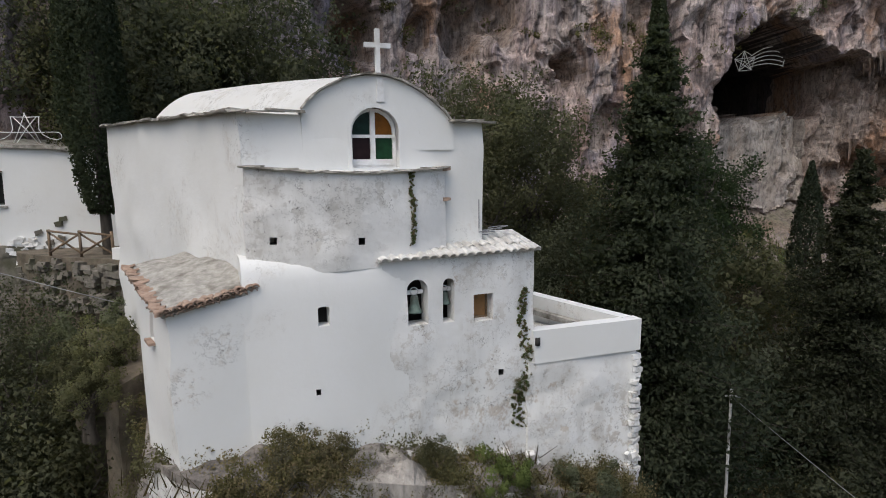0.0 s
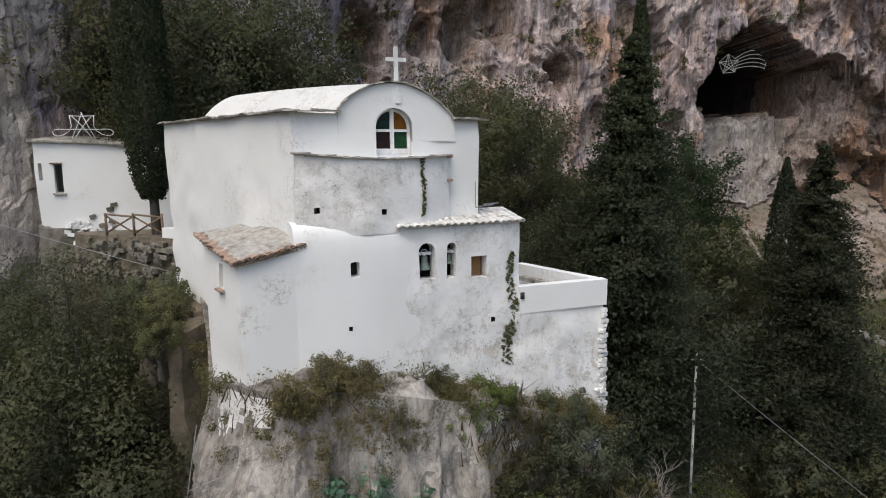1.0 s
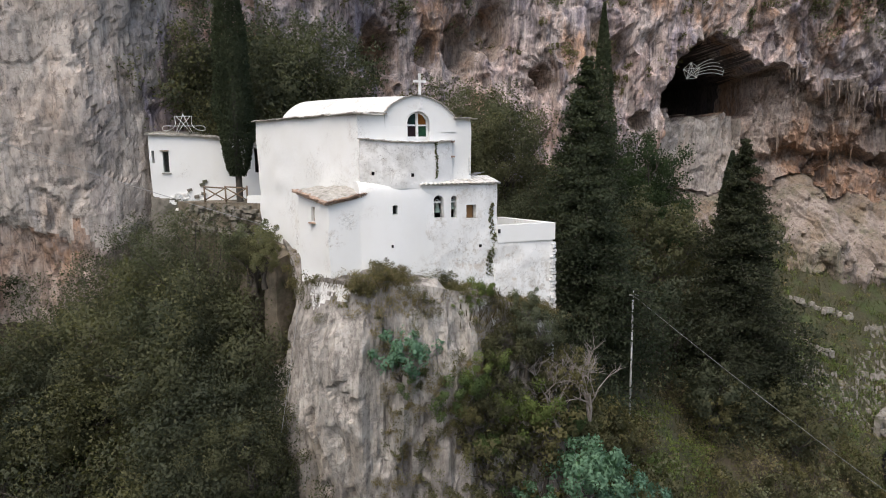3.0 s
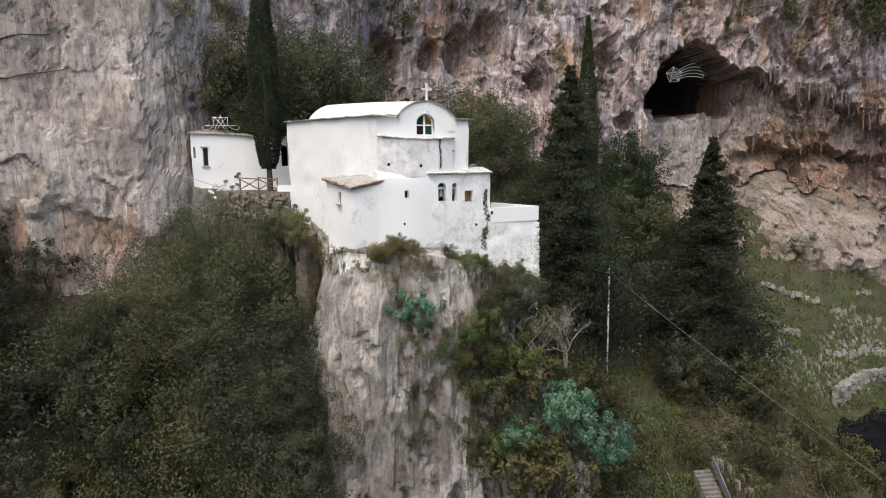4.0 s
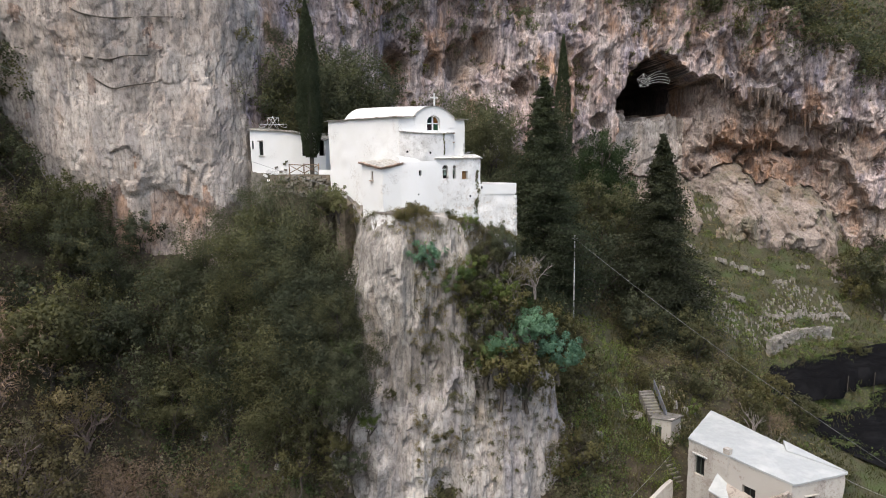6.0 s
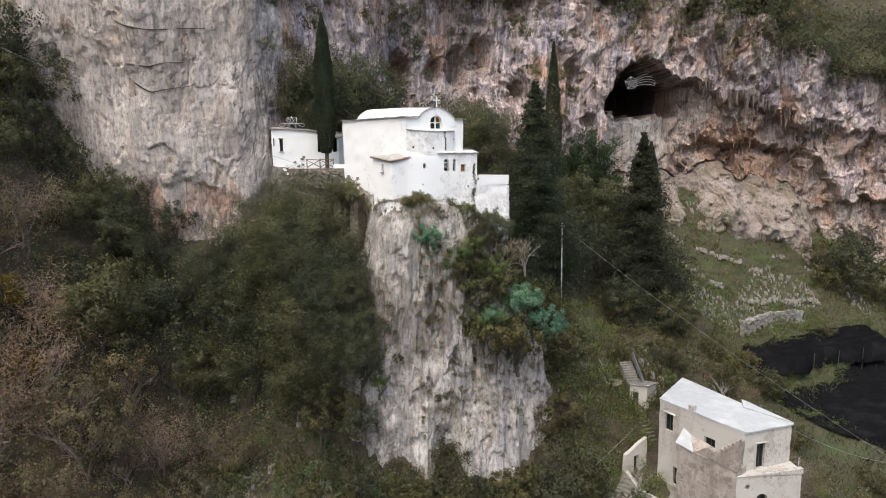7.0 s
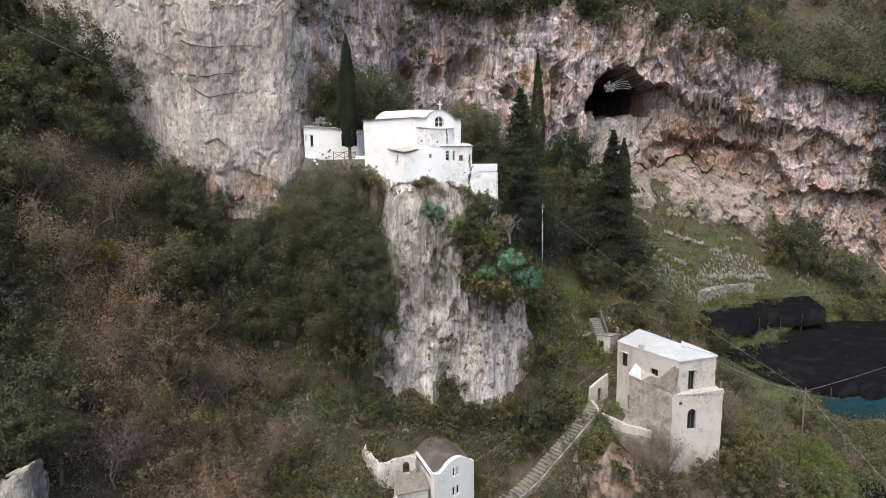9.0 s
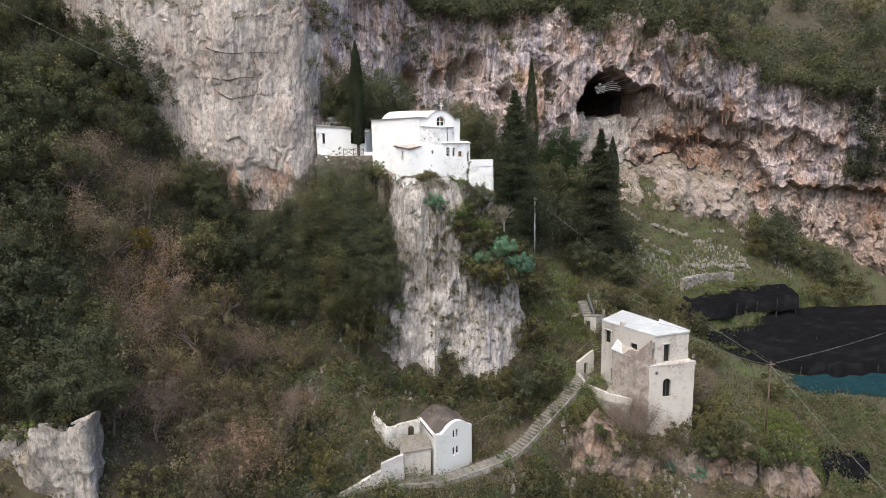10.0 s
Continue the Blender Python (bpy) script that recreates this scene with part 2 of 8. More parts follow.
def grid_mesh(name, pts, material, shade=True):
    """pts: an array rows x columns x 3."""
    r, c, _ = pts.shape
    me = bpy.data.meshes.new(name)
    i = np.arange(r * c).reshape(r, c)
    quads = np.stack([i[:-1, :-1], i[:-1, 1:], i[1:, 1:], i[1:, :-1]], -1).reshape(-1, 4)
    me.vertices.add(r * c)
    me.vertices.foreach_set("co", pts.reshape(-1).astype(np.float32))
    me.loops.add(quads.size)
    me.loops.foreach_set("vertex_index", quads.reshape(-1).astype(np.int32))
    me.polygons.add(len(quads))
    me.polygons.foreach_set("loop_start", (np.arange(len(quads)) * 4).astype(np.int32))
    me.polygons.foreach_set("use_smooth", np.full(len(quads), shade))
    me.materials.append(material)
    me.update(calc_edges=True)
    return me


def part(name, me, parent, label=""):
    ob = new(name, me)
    if parent is not None:
        ob.parent = parent
    return tagged(ob, label) if label else ob


def thing(name, label, category, at=(0, 0, 0), group="", kind=""):
    ob = new(name)
    ob.location = at
    ob.empty_display_size = 0.3
    return tagged(ob, label, category, group, kind)


def resampled(pts, step, closed=False):
    pts = [Vector(p) for p in pts]
    out = []
    n = len(pts)
    for i in range(n if closed else n - 1):
        a, b = pts[i], pts[(i + 1) % n]
        k = max(1, int(round((b - a).length / step)))
        out += [a.lerp(b, j / k) for j in range(k)]
    if not closed:
        out.append(pts[-1])
    return out


def spline(pts, count):
    """Points evenly spaced on a smooth curve through pts (Catmull-Rom)."""
    p = np.array(pts, float)
    p = np.vstack([2 * p[0] - p[1], p, 2 * p[-1] - p[-2]])
    out = []
    for i in range(1, len(p) - 2):
        t = np.linspace(0, 1, 40, endpoint=False)[:, None]
        a, b, c, d = p[i - 1], p[i], p[i + 1], p[i + 2]
        out.append(0.5 * (2 * b + (c - a) * t + (2 * a - 5 * b + 4 * c - d) * t * t + (3 * b - a - 3 * c + d) * t ** 3))
    out = np.vstack(out + [p[-2][None]])
    s = np.concatenate([[0], np.cumsum(np.linalg.norm(np.diff(out[:, :2], axis=0), axis=1))])
    q = np.linspace(0, s[-1], count)
    return np.stack([np.interp(q, s, out[:, k]) for k in range(out.shape[1])], -1)


# ---- terrain ----
STATION_X = (-60, -45, -34, -22, -12, 0, 10, 20, 30, 42, 60, 95)
STATION_Y = (-20, -12, 0, 10, 20, 30, 45, 62)
HEIGHTS = (
    (24, 42, 46, 52, 62, 70, 76, 80),
    (3, 16, 30, 39.5, 50.5, 58, 64, 70),
    (1, 12, 15.5, 22.5, 33, 43, 50, 58),
    (1, 4, 6, 11.5, 26.5, 36, 40, 46),
    (0, 1.2, 3, 11, 32, 37.5, 42, 46),
    (-3, -1.8, 0, 9, 33, 36, 39, 41),
    (-6, -3.6, 0, 9, 20, 27, 33, 38),
    (-10, -5, 2, 9, 15, 19, 28, 33.5),
    (-12, -6.8, 1, 7, 10, 16, 25.5, 34),
    (-12, -7.6, -1, 3, 5, 8, 18.8, 33.2),
    (-10, -6.8, -2, 0, 2, 4, 13.5, 27.5),
    (-8, -6, -3, 0, 1, 3, 8, 16),
)


# the stepped path, from the chapel up to the farmhouse
PATH_LINE = ((-7.0, -2.6, 3.3), (-2.0, -1.9, 3.1), (2.9, 0.3, 3.5), (5.6, 1.8, 3.8), (7.5, 3.0, 4.7), (9.9, 4.8, 6.2), (12.5, 6.8, 7.8), (15.3, 9.2, 9.4), (16.2, 10.8, 9.7))


def cubic_weights(stations, v):
    v = np.clip(v, stations[0], stations[-1])
    s = np.array(stations, float)
    i = np.clip(np.searchsorted(s, v, side="right") - 1, 0, len(s) - 2)
    t = (v - s[i]) / (s[i + 1] - s[i])
    t = 0.6 * t + 0.4 * t * t * (3 - 2 * t)
    return i, t


def ground_height(x, y):
    x, y = np.broadcast_arrays(np.asarray(x, float), np.asarray(y, float))
    h = np.array(HEIGHTS, float)
    i, u = cubic_weights(STATION_X, x)
    j, v = cubic_weights(STATION_Y, y)
    z = (h[i, j] * (1 - u) + h[i + 1, j] * u) * (1 - v) + (h[i, j + 1] * (1 - u) + h[i + 1, j + 1] * u) * v
    out = np.maximum(np.where(x < 0, -x - 60, x - 95), 0)
    z = z + np.where(x < 0, out * 0.5, out * 0.15) - np.clip(-20 - y, 0, 80) * 0.25 + np.maximum(y - 62, 0) * 0.4
    z = np.minimum(z, 160)
    z = z + 0.9 * fbm(x / 9, y / 9, 0, 4, 5) * smooth(0, 8, np.abs(x - 28) + np.abs(y - 12))
    # the bank that carries the stepped path and the chapel
    near, level = np.full(np.shape(z), 99.0), np.zeros(np.shape(z))
    for (ax, ay, az), (bx, by, bz) in zip(PATH_LINE[:-1], PATH_LINE[1:]):
        f = np.clip(((x - ax) * (bx - ax) + (y - ay) * (by - ay)) / ((bx - ax) ** 2 + (by - ay) ** 2), 0, 1)
        off = np.hypot(x - ax - (bx - ax) * f, y - ay - (by - ay) * f)
        level = np.where(off < near, az + (bz - az) * f, level)
        near = np.minimum(near, off)
    w = smooth(4.6, 1.2, near)
    return z * (1 - w) + (level - 0.4) * w


GRASS = surface("meadow_turf", (0.026, 0.025, 0.012), (0.072, 0.067, 0.033), 2.6, 0.95, (0.045, 0.062, 0.018), 0.45, 0.9, 0.2)


def meadow_mask(x, y):
    """One where the ground is open grass."""
    n = 0.35 * fbm(np.asarray(x, float) / 6, np.asarray(y, float) / 6, 0, 3, 15)
    meadow = smooth(29, 33, x) * smooth(34, 39, y) * smooth(57, 52, y + 0.6 * np.maximum(40 - np.asarray(x, float), 0))
    walkway = smooth(3.4, 1.6, np.abs(x - 16.6 - 0.03 * (y - 20))) * smooth(14, 17, y) * smooth(34, 30, y)
    lawn = smooth(9.0, 6.0, np.hypot((x - 38.5) * 0.9, (y - 12.5) * 0.8))
    bank = smooth(30, 36, x) * smooth(17, 21, y)
    return np.clip(np.maximum.reduce([meadow, walkway, lawn, bank * 0.9]) + n * 0.8, 0, 1)


def build_ground():
    u = np.linspace(-1, 1, 220)
    xs = 5 + 105 * u + 700 * np.sign(u) * np.abs(u) ** 7
    ys = 15 + 75 * u + 700 * np.sign(u) * np.abs(u) ** 7
    x, y = np.meshgrid(xs, ys)
    z = ground_height(x, y)
    me = grid_mesh("ground", np.stack([x, y, z], -1), EARTH)
    me.materials.append(GRASS)
    mid = meadow_mask((x[:-1, :-1] + x[1:, 1:]) / 2, (y[:-1, :-1] + y[1:, 1:]) / 2)
    me.polygons.foreach_set("material_index", (mid > 0.5).astype(np.int32).reshape(-1))
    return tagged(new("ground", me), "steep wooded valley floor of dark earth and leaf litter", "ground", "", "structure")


ground = build_ground()

# ---- the rock wall behind and beside the church ----
CLIFF_LINE = ((-64, 28, 70), (-52, 23, 69), (-40, 20.5, 69), (-28, 21, 68), (-21.5, 23.5, 68), (-18.5, 29, 68), (-12, 38, 68), (-5, 47, 67), (4, 52, 67),
              (16, 56, 67), (27, 59, 66), (40, 61, 64), (52, 60, 60), (62, 58.5, 54.5), (72, 56, 51), (82, 52, 50), (96, 46, 49), (108, 42, 48))


def scallops(u, z, w, h, seed, share=0.7):
    """Hollows with a sharp brow and a shallow foot, scattered over a face; 0 between them."""
    i, j = np.floor(u / w).astype(np.int64), np.floor(z / h).astype(np.int64)
    best = np.zeros(np.broadcast(u, z).shape)
    for di in (-1, 0, 1):
        for dj in (-1, 0, 1):
            a, b = i + di, j + dj
            size = 0.4 + 0.6 * hashed(a, b, 0, seed)
            du = (u - (a + hashed(a, b, 1, seed)) * w) / (w * 0.5 * size * (0.6 + 0.5 * hashed(a, b, 4, seed)))
            dz = (z - (b + hashed(a, b, 2, seed)) * h) / (h * 0.5 * size)
            dz = np.where(dz > 0, dz * 1.5, dz * 0.75)
            best = np.maximum(best, np.where(hashed(a, b, 3, seed) < share, size * np.maximum(0, 1 - du * du - dz * dz) ** 0.75, 0))
    return best


def build_cliff():
    cols, rows = 900, 235
    line = spline(CLIFF_LINE, cols)
    t = np.gradient(line[:, :2], axis=0)
    t /= np.linalg.norm(t, axis=1)[:, None]
    nx, ny = t[:, 1], -t[:, 0]
    run = np.concatenate([[0], np.cumsum(np.linalg.norm(np.diff(line[:, :2], axis=0), axis=1))])
    top = line[:, 2] + 2.2 * fbm(line[:, 0] / 6, line[:, 1] / 6, 0, 4, 31)
    low = np.minimum(ground_height(line[:, 0], line[:, 1]) - 8, 30)
    v = np.linspace(0, 1, rows)[:, None]
    z = low + (top - low) * v
    x0, y0, s = (np.broadcast_to(a, z.shape) for a in (line[:, 0], line[:, 1], run))
    warp = s + 1.3 * fbm(s / 4.5, 0, z / 6, 3, 94) + 0.45 * fbm(s / 1.1, 4, z / 1.6, 3, 93)
    rise_z = z
    z = z + 0.6 * fbm(s / 1.4, 8, z / 1.4, 3, 89)
    # the brow of the long overhang, a second brow inside it, the floor, and how deep the wall lies behind them
    lip = np.interp(x0, (20, 25, 25.6, 26.4, 28.2, 30, 32, 36, 40, 43, 45.7, 48.3, 52, 55.5, 61, 64.3, 67.4, 71.6, 75.4, 80, 100),
                    (30, 36, 44, 49.6, 53.2, 54.7, 55.4, 54.2, 52.0, 51.8, 51.2, 49.0, 48.9, 46.4, 43.9, 43.3, 44.0, 42.8, 40.7, 39.1, 34))
    lip = np.where((x0 > 26) & (x0 < 38), 46.4 + 9.0 * np.sqrt(np.maximum(0, 1 - ((x0 - 33) / 7.0) ** 2)), lip)
    lip = lip + 0.25 * fbm(s / 1.3, 0, 0, 3, 43) + (0.7 * fbm(s / 2.6, 0, 0, 3, 44) + 0.45 * ridged(s / 1.2, 0, 0, 2, 46)) * smooth(37, 42, x0)
    lip2 = np.interp(x0, (24, 38, 42, 46, 52, 58, 62, 66, 70, 80, 100), (0, 38, 41.5, 42.8, 42.0, 41.2, 40.4, 33.0, 32.0, 31.4, 30.0)) + 0.7 * fbm(s / 2.0, 0, 0, 3, 50)
    floor_z = np.interp(x0, (24, 28, 35, 41, 46, 48.3, 51.7, 57, 60, 66, 72, 80), (38, 37, 36.8, 36.8, 39.0, 39.4, 36, 35.2, 34.2, 26, 22, 10)) + 0.6 * fbm(s / 3, 0, 0, 3, 49)
    reach = np.interp(x0, (24.6, 25.6, 28, 39, 44, 56, 62, 67, 75, 84), (0, 2.2, 5.0, 5.2, 3.6, 3.2, 2.6, 1.8, 1.8, 1.6))
    reach2 = np.interp(x0, (38, 43, 48, 58, 63, 68, 74, 84), (0, 2.6, 3.6, 3.4, 2.6, 4.0, 5.0, 5.0))
    under = lip - z
    behind = smooth(-0.2, 1.3, under) * reach + smooth(-0.1, 1.2, lip2 - z) * reach2
    behind = behind * (0.7 + 0.3 * smooth(16, 3, under))
    scree = np.maximum(floor_z - z, 0) * smooth(27, 31, x0) * smooth(66, 60, x0)
    behind = np.maximum(behind - 1.15 * scree, np.minimum(behind, -5.5))
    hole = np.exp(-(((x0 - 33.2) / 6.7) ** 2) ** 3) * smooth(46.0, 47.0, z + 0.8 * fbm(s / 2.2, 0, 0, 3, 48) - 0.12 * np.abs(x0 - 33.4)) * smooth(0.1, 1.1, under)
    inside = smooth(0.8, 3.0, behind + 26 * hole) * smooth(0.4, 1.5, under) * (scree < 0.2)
    # smaller brows above the long one
    brow = np.zeros_like(z)
    for rise, deep, seed in ((2.4, 1.0, 52), (5.6, 0.8, 53), (10.0, 0.9, 54)):
        edge = lip + rise + 1.6 * fbm(s / 5, 0, 0, 3, seed)
        brow = brow + deep * smooth(-0.2, 0.6, edge - z) * smooth(38, 44, x0) * (0.3 + 0.7 * smooth(-0.3, 0.3, fbm(s / 6, 0, z / 6, 2, seed)))
    zone = smooth(-0.25, 0.35, fbm(s / 10, 0, z / 9, 2, 47))
    hollow = scallops(warp, z, 6.5, 9.0, 41, 0.75) * (0.25 + 0.75 * zone)
    small = scallops(warp, z, 2.3, 3.6, 45, 0.6) * smooth(-0.2, 0.4, fbm(s / 6, 3, z / 6, 2, 48))
    chips = scallops(warp, z, 1.1, 3.0, 43, 0.55) * smooth(-0.3, 0.3, fbm(s / 4, 5, z / 4, 2, 49))
    slots = scallops(warp, z, 1.1, 5.2, 95, 0.5) * smooth(-0.1, 0.35, fbm(s / 5, 7, z / 7, 2, 96))
    niche = 3.2 * np.exp(-(((x0 - 2.4) / 1.7) ** 2 + ((z - 53.4) / 3.2) ** 2) ** 2) + 2.4 * np.exp(-(((x0 - 5.6) / 1.6) ** 2 + ((z - 55.2) / 2.6) ** 2) ** 2) \
        + 2.0 * np.exp(-(((x0 + 5.4) / 1.5) ** 2 + ((z - 52.2) / 2.4) ** 2) ** 2) + 1.6 * np.exp(-(((x0 + 1.2) / 1.0) ** 2 + ((z - 52.6) / 2.2) ** 2) ** 2) \
        + 2.0 * np.exp(-(((x0 - 11.0) / 1.2) ** 2 + ((z - 50.2) / 1.1) ** 2) ** 2) + 1.8 * np.exp(-(((x0 - 23.0) / 1.3) ** 2 + ((z - 45.4) / 1.1) ** 2) ** 2)
    columns = 0.55 * ridged(warp / 4.4, 0, z / 17, 2, 57) + 0.42 * ridged(warp / 1.6, 0, z / 10, 3, 58)
    d = 1.5 * fbm(s / 12, 0, z / 17, 3, 7) + columns + 0.22 * fbm(s / 4, 5, z / 1.6, 3, 11) - 2.5 * hollow - 1.0 * small - 0.3 * chips - 0.7 * slots - 1.5 * niche - brow + 0.3 * ridged(warp / 2.6, 6, z / 3.6, 3, 60) * zone
    drapes = 0.75 * ridged(warp / 2.4, 2, z / 11, 2, 91) + 0.45 * ridged(warp / 0.95, 2, z / 6, 2, 90) + 1.2 * np.maximum(0, vnoise(s / 1.0, 0, z / 7, 92)) * smooth(7, 1, under)
    apron = smooth(41, 38, x0) * smooth(47.5, 46, z)
    d = d * (1 - 0.5 * inside) + inside * (drapes * (1 - 0.75 * apron) - (1.5 * slots + 1.1 * scallops(warp, z, 3.4, 4.2, 97, 0.6)) * (1 - 0.6 * apron)) - behind - 26 * hole
    # a rock pier stands before the wall beside the cave
    d = d + 3.2 * np.exp(-(((x0 - 26.6 - 0.05 * (z - 40)) / 1.7) ** 2) ** 2) * smooth(46.5, 43.5, z + 0.6 * fbm(s / 1.2, 0, 0, 2, 62)) - 1.3 * np.exp(-(((x0 - 26.8) / 0.8) ** 2 + ((z - 38.5) / 1.5) ** 2) ** 2)
    # the buttress is smoother and leans out a little, undercut at its foot
    flat = smooth(-15, -20, x0)
    face = 0.05 * (z - 40) + 0.75 * fbm(s / 9, 0, z / 14, 3, 101) + 0.12 * ridged(warp / 3.2, 0, z / 16, 2, 102) + 0.07 * fbm(s / 0.9, 0, z / 1.4, 3, 104) \
        - 0.5 * small * smooth(0.0, 0.4, fbm(s / 7, 1, z / 5, 2, 105)) - 0.3 * chips - 0.14 * (vnoise(s / 3.2, 3, z / 9, 109) > 0.25) - 0.09 * (vnoise(s / 2.0, 5, z / 5.0, 110) > 0.3) - 0.5 * smooth(37.2, 35.4, z + 1.3 * fbm(s / 2.2, 0, 0, 3, 106)) - 0.9 * smooth(0.15, 0.5, fbm(s / 7, 2, z / 4, 3, 107)) * smooth(54, 57, z)
    d = d * (1 - flat) + flat * face
    d = d + (0.07 + 0.05 * (1 - flat)) * fbm(s / 0.5, 0, z / 1.5, 3, 99)
    pts = np.stack([x0 + nx * d, y0 + ny * d, rise_z], -1)
    me = grid_mesh("cliff_wall", pts, ROCK, False)
    me.materials.append(ROCK_PALE)
    me.materials.append(ROCK_WARM)
    me.materials.append(rock_material("fallen_pale_rock", (0.20, 0.165, 0.14), (0.31, 0.265, 0.235), (0.22, 0.165, 0.115), (0.09, 0.078, 0.065), (0.17, 0.16, 0.115), 0.2, 0.7, 0.1, 0.15, 0.56))
    kind = (x0 + 1.5 * fbm(s / 4, 0, z / 5, 3, 28) < -19.5).astype(np.int32)
    rusty = (inside + 0.4 * fbm(s / 3, 0, z / 3, 3, 29) > 0.5) | (niche > 0.7) | (hollow > 0.62) | (flat > 0.5) & (z + 1.5 * fbm(s / 2, 0, 0, 3, 108) < 36.2)
    kind[rusty] = 2
    kind[apron * inside > 0.5] = 1
    kind[scree > 0.3] = 3
    # a darker rock colour paints the shade deep in the cave mouth
    me.materials.append(rock_material("cave_shade_rock", (0.10, 0.085, 0.08), (0.15, 0.13, 0.12), (0.14, 0.095, 0.07), (0.04, 0.035, 0.033), (0.09, 0.08, 0.082), 0.4, 0.7, 0.4, 0.2, 0.58))
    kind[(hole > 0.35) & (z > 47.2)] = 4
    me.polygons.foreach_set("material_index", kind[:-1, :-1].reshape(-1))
    return tagged(new("cliff_wall", me), "tall pale limestone cliff with rusty streaks and an overhanging cave", "cliff", "", "structure"), line, top


cliff, cliff_line, cliff_top = build_cliff()


def build_hill():
    rows = 60
    t = np.gradient(cliff_line[::3, :2], axis=0)
    t /= np.linalg.norm(t, axis=1)[:, None]
    v = np.linspace(0, 1, rows)[:, None]
    run = 1.2 + 150 * v ** 2
    x = cliff_line[::3, 0] - 0.35 * t[:, 1] * run
    y = cliff_line[::3, 1] - 1.2 + run
    z = cliff_top[::3] - 1.5 + 0.75 * run + 1.2 * fbm(x / 8, y / 8, 0, 4, 61) * smooth(0, 0.15, v)
    return tagged(new("hillside", grid_mesh("hillside", np.stack([x, y, z], -1), EARTH)), "steep scrub-covered hillside above the cliff", "hillside", "", "structure")


hill = build_hill()

# ---- the rock that carries the church ----
PILLAR = ((-12.5, 26), (-10.9, 20.5), (-8.6, 15.5), (-7.0, 12.0), (-4.6, 10.3), (-1, 10.9), (2.2, 12.3), (4.4, 13.4), (5.6, 15.2), (5.3, 20), (4.6, 26))


def build_pillar():
    cols, rows = 320, 170
    line = spline(PILLAR, cols)
    t = np.gradient(line, axis=0)
    t /= np.linalg.norm(t, axis=1)[:, None]
    nx, ny = t[:, 1], -t[:, 0]
    s = np.linspace(0, 1, cols)
    top = np.interp(s, (0, 0.2, 0.33, 0.4, 0.5, 0.6, 0.7, 1), (38, 37.3, 35.2, 35.9, 35.8, 34.8, 33.4, 32.8))
    v = np.linspace(0, 1, rows)[:, None]
    z = 6 + (top - 6) * v
    flare = (1 - v) ** 1.5
    x0 = line[:, 0] + nx * flare * 2.0 - flare * 6.0 * smooth(0.55, 0.3, s)
    x0 = x0 + 2.5 * smooth(0.6, 0.75, s) * np.exp(-(np.maximum(z - 20.0, 0) / 6.5) ** 2)
    y0 = line[:, 1] + ny * flare * 1.2 - 1.5 * smooth(0.5, 0.65, s) * np.exp(-(np.maximum(z - 24.0, 0) / 5.0) ** 2)
    relief = 0.9 * fbm(x0 / 5, y0 / 5, z / 12, 3, 71) + 0.35 * ridged(x0 / 1.6, y0 / 1.6, z / 12, 4, 73) + 0.16 * fbm(x0 / 0.6, y0 / 0.6, z / 3.0, 4, 79, 0.6) - 0.5 * np.maximum(0, 0.5 - cells(x0 / 2.4, y0 / 2.4, z / 4, 81)) - 0.55 * scallops(x0 + 0.5 * fbm(x0, y0, z, 3, 84), z + 0.5 * fbm(x0, y0, z, 3, 85), 2.2, 3.6, 82, 0.6) - 0.4 * scallops(x0 + 0.3 * fbm(x0 * 2, y0, z, 2, 86), z, 0.9, 2.4, 83, 0.5)
    relief = relief * smooth(1.0, 0.9, v) * 0.9 - 0.4
    pts = np.stack([x0 + nx * relief, y0 + ny * relief, z], -1)
    # cap: rings that draw in to the middle
    cx, cy = -1.5, 18.5
    rings = [pts]
    edge = pts[-1]
    for k, f in enumerate(np.linspace(0.06, 0.9, 16)):
        ring = edge.copy()
        ring[:, 0] += (cx - edge[:, 0]) * f
        ring[:, 1] += (cy - edge[:, 1]) * f
        ring[:, 2] += 0.25 * fbm(ring[:, 0] / 0.8, ring[:, 1] / 0.8, 0, 3, 80) + 0.15 * smooth(0, 0.3, f)
        rings.append(ring[None])
    pts = np.vstack(rings)
    me = grid_mesh("rock_pillar", pts, ROCK_GREY, False)
    me.materials.append(plaster_material("splashed_limewash", (0.66, 0.655, 0.635), (0.26, 0.24, 0.21), (0.34, 0.315, 0.28), 0.53, 0.5, 0.42, 1.4))
    x, y, z = pts[:-1, :-1, 0], pts[:-1, :-1, 1], pts[:-1, :-1, 2]
    edge = np.interp(x, (-9, -6, -4.5, -2, 1, 3, 5), (36.4, 34.6, 35.5, 35.7, 34.6, 33.5, 32.4))
    foot = (z < 21.5 + 2.2 * fbm(x / 2.0, y / 2.0, 0, 3, 78) + 2.0 * smooth(1, 5, x)) & (x > -7.5 + 1.5 * fbm(0, 0, z / 2.0, 3, 77))
    lime = (z > edge + 0.8 * fbm(x / 0.9, y / 0.9, z / 0.9, 4, 83, 0.65)) & (y < 16)
    lime[rows - 2:] = False
    me.materials.append(ROCK_FOOT)
    me.polygons.foreach_set("material_index", np.where(lime, 1, np.where(foot, 2, 0)).astype(np.int32).reshape(-1))
    return tagged(new("rock_pillar", me), "grey streaked limestone outcrop that carries the church", "rock", "", "structure")


pillar = build_pillar()


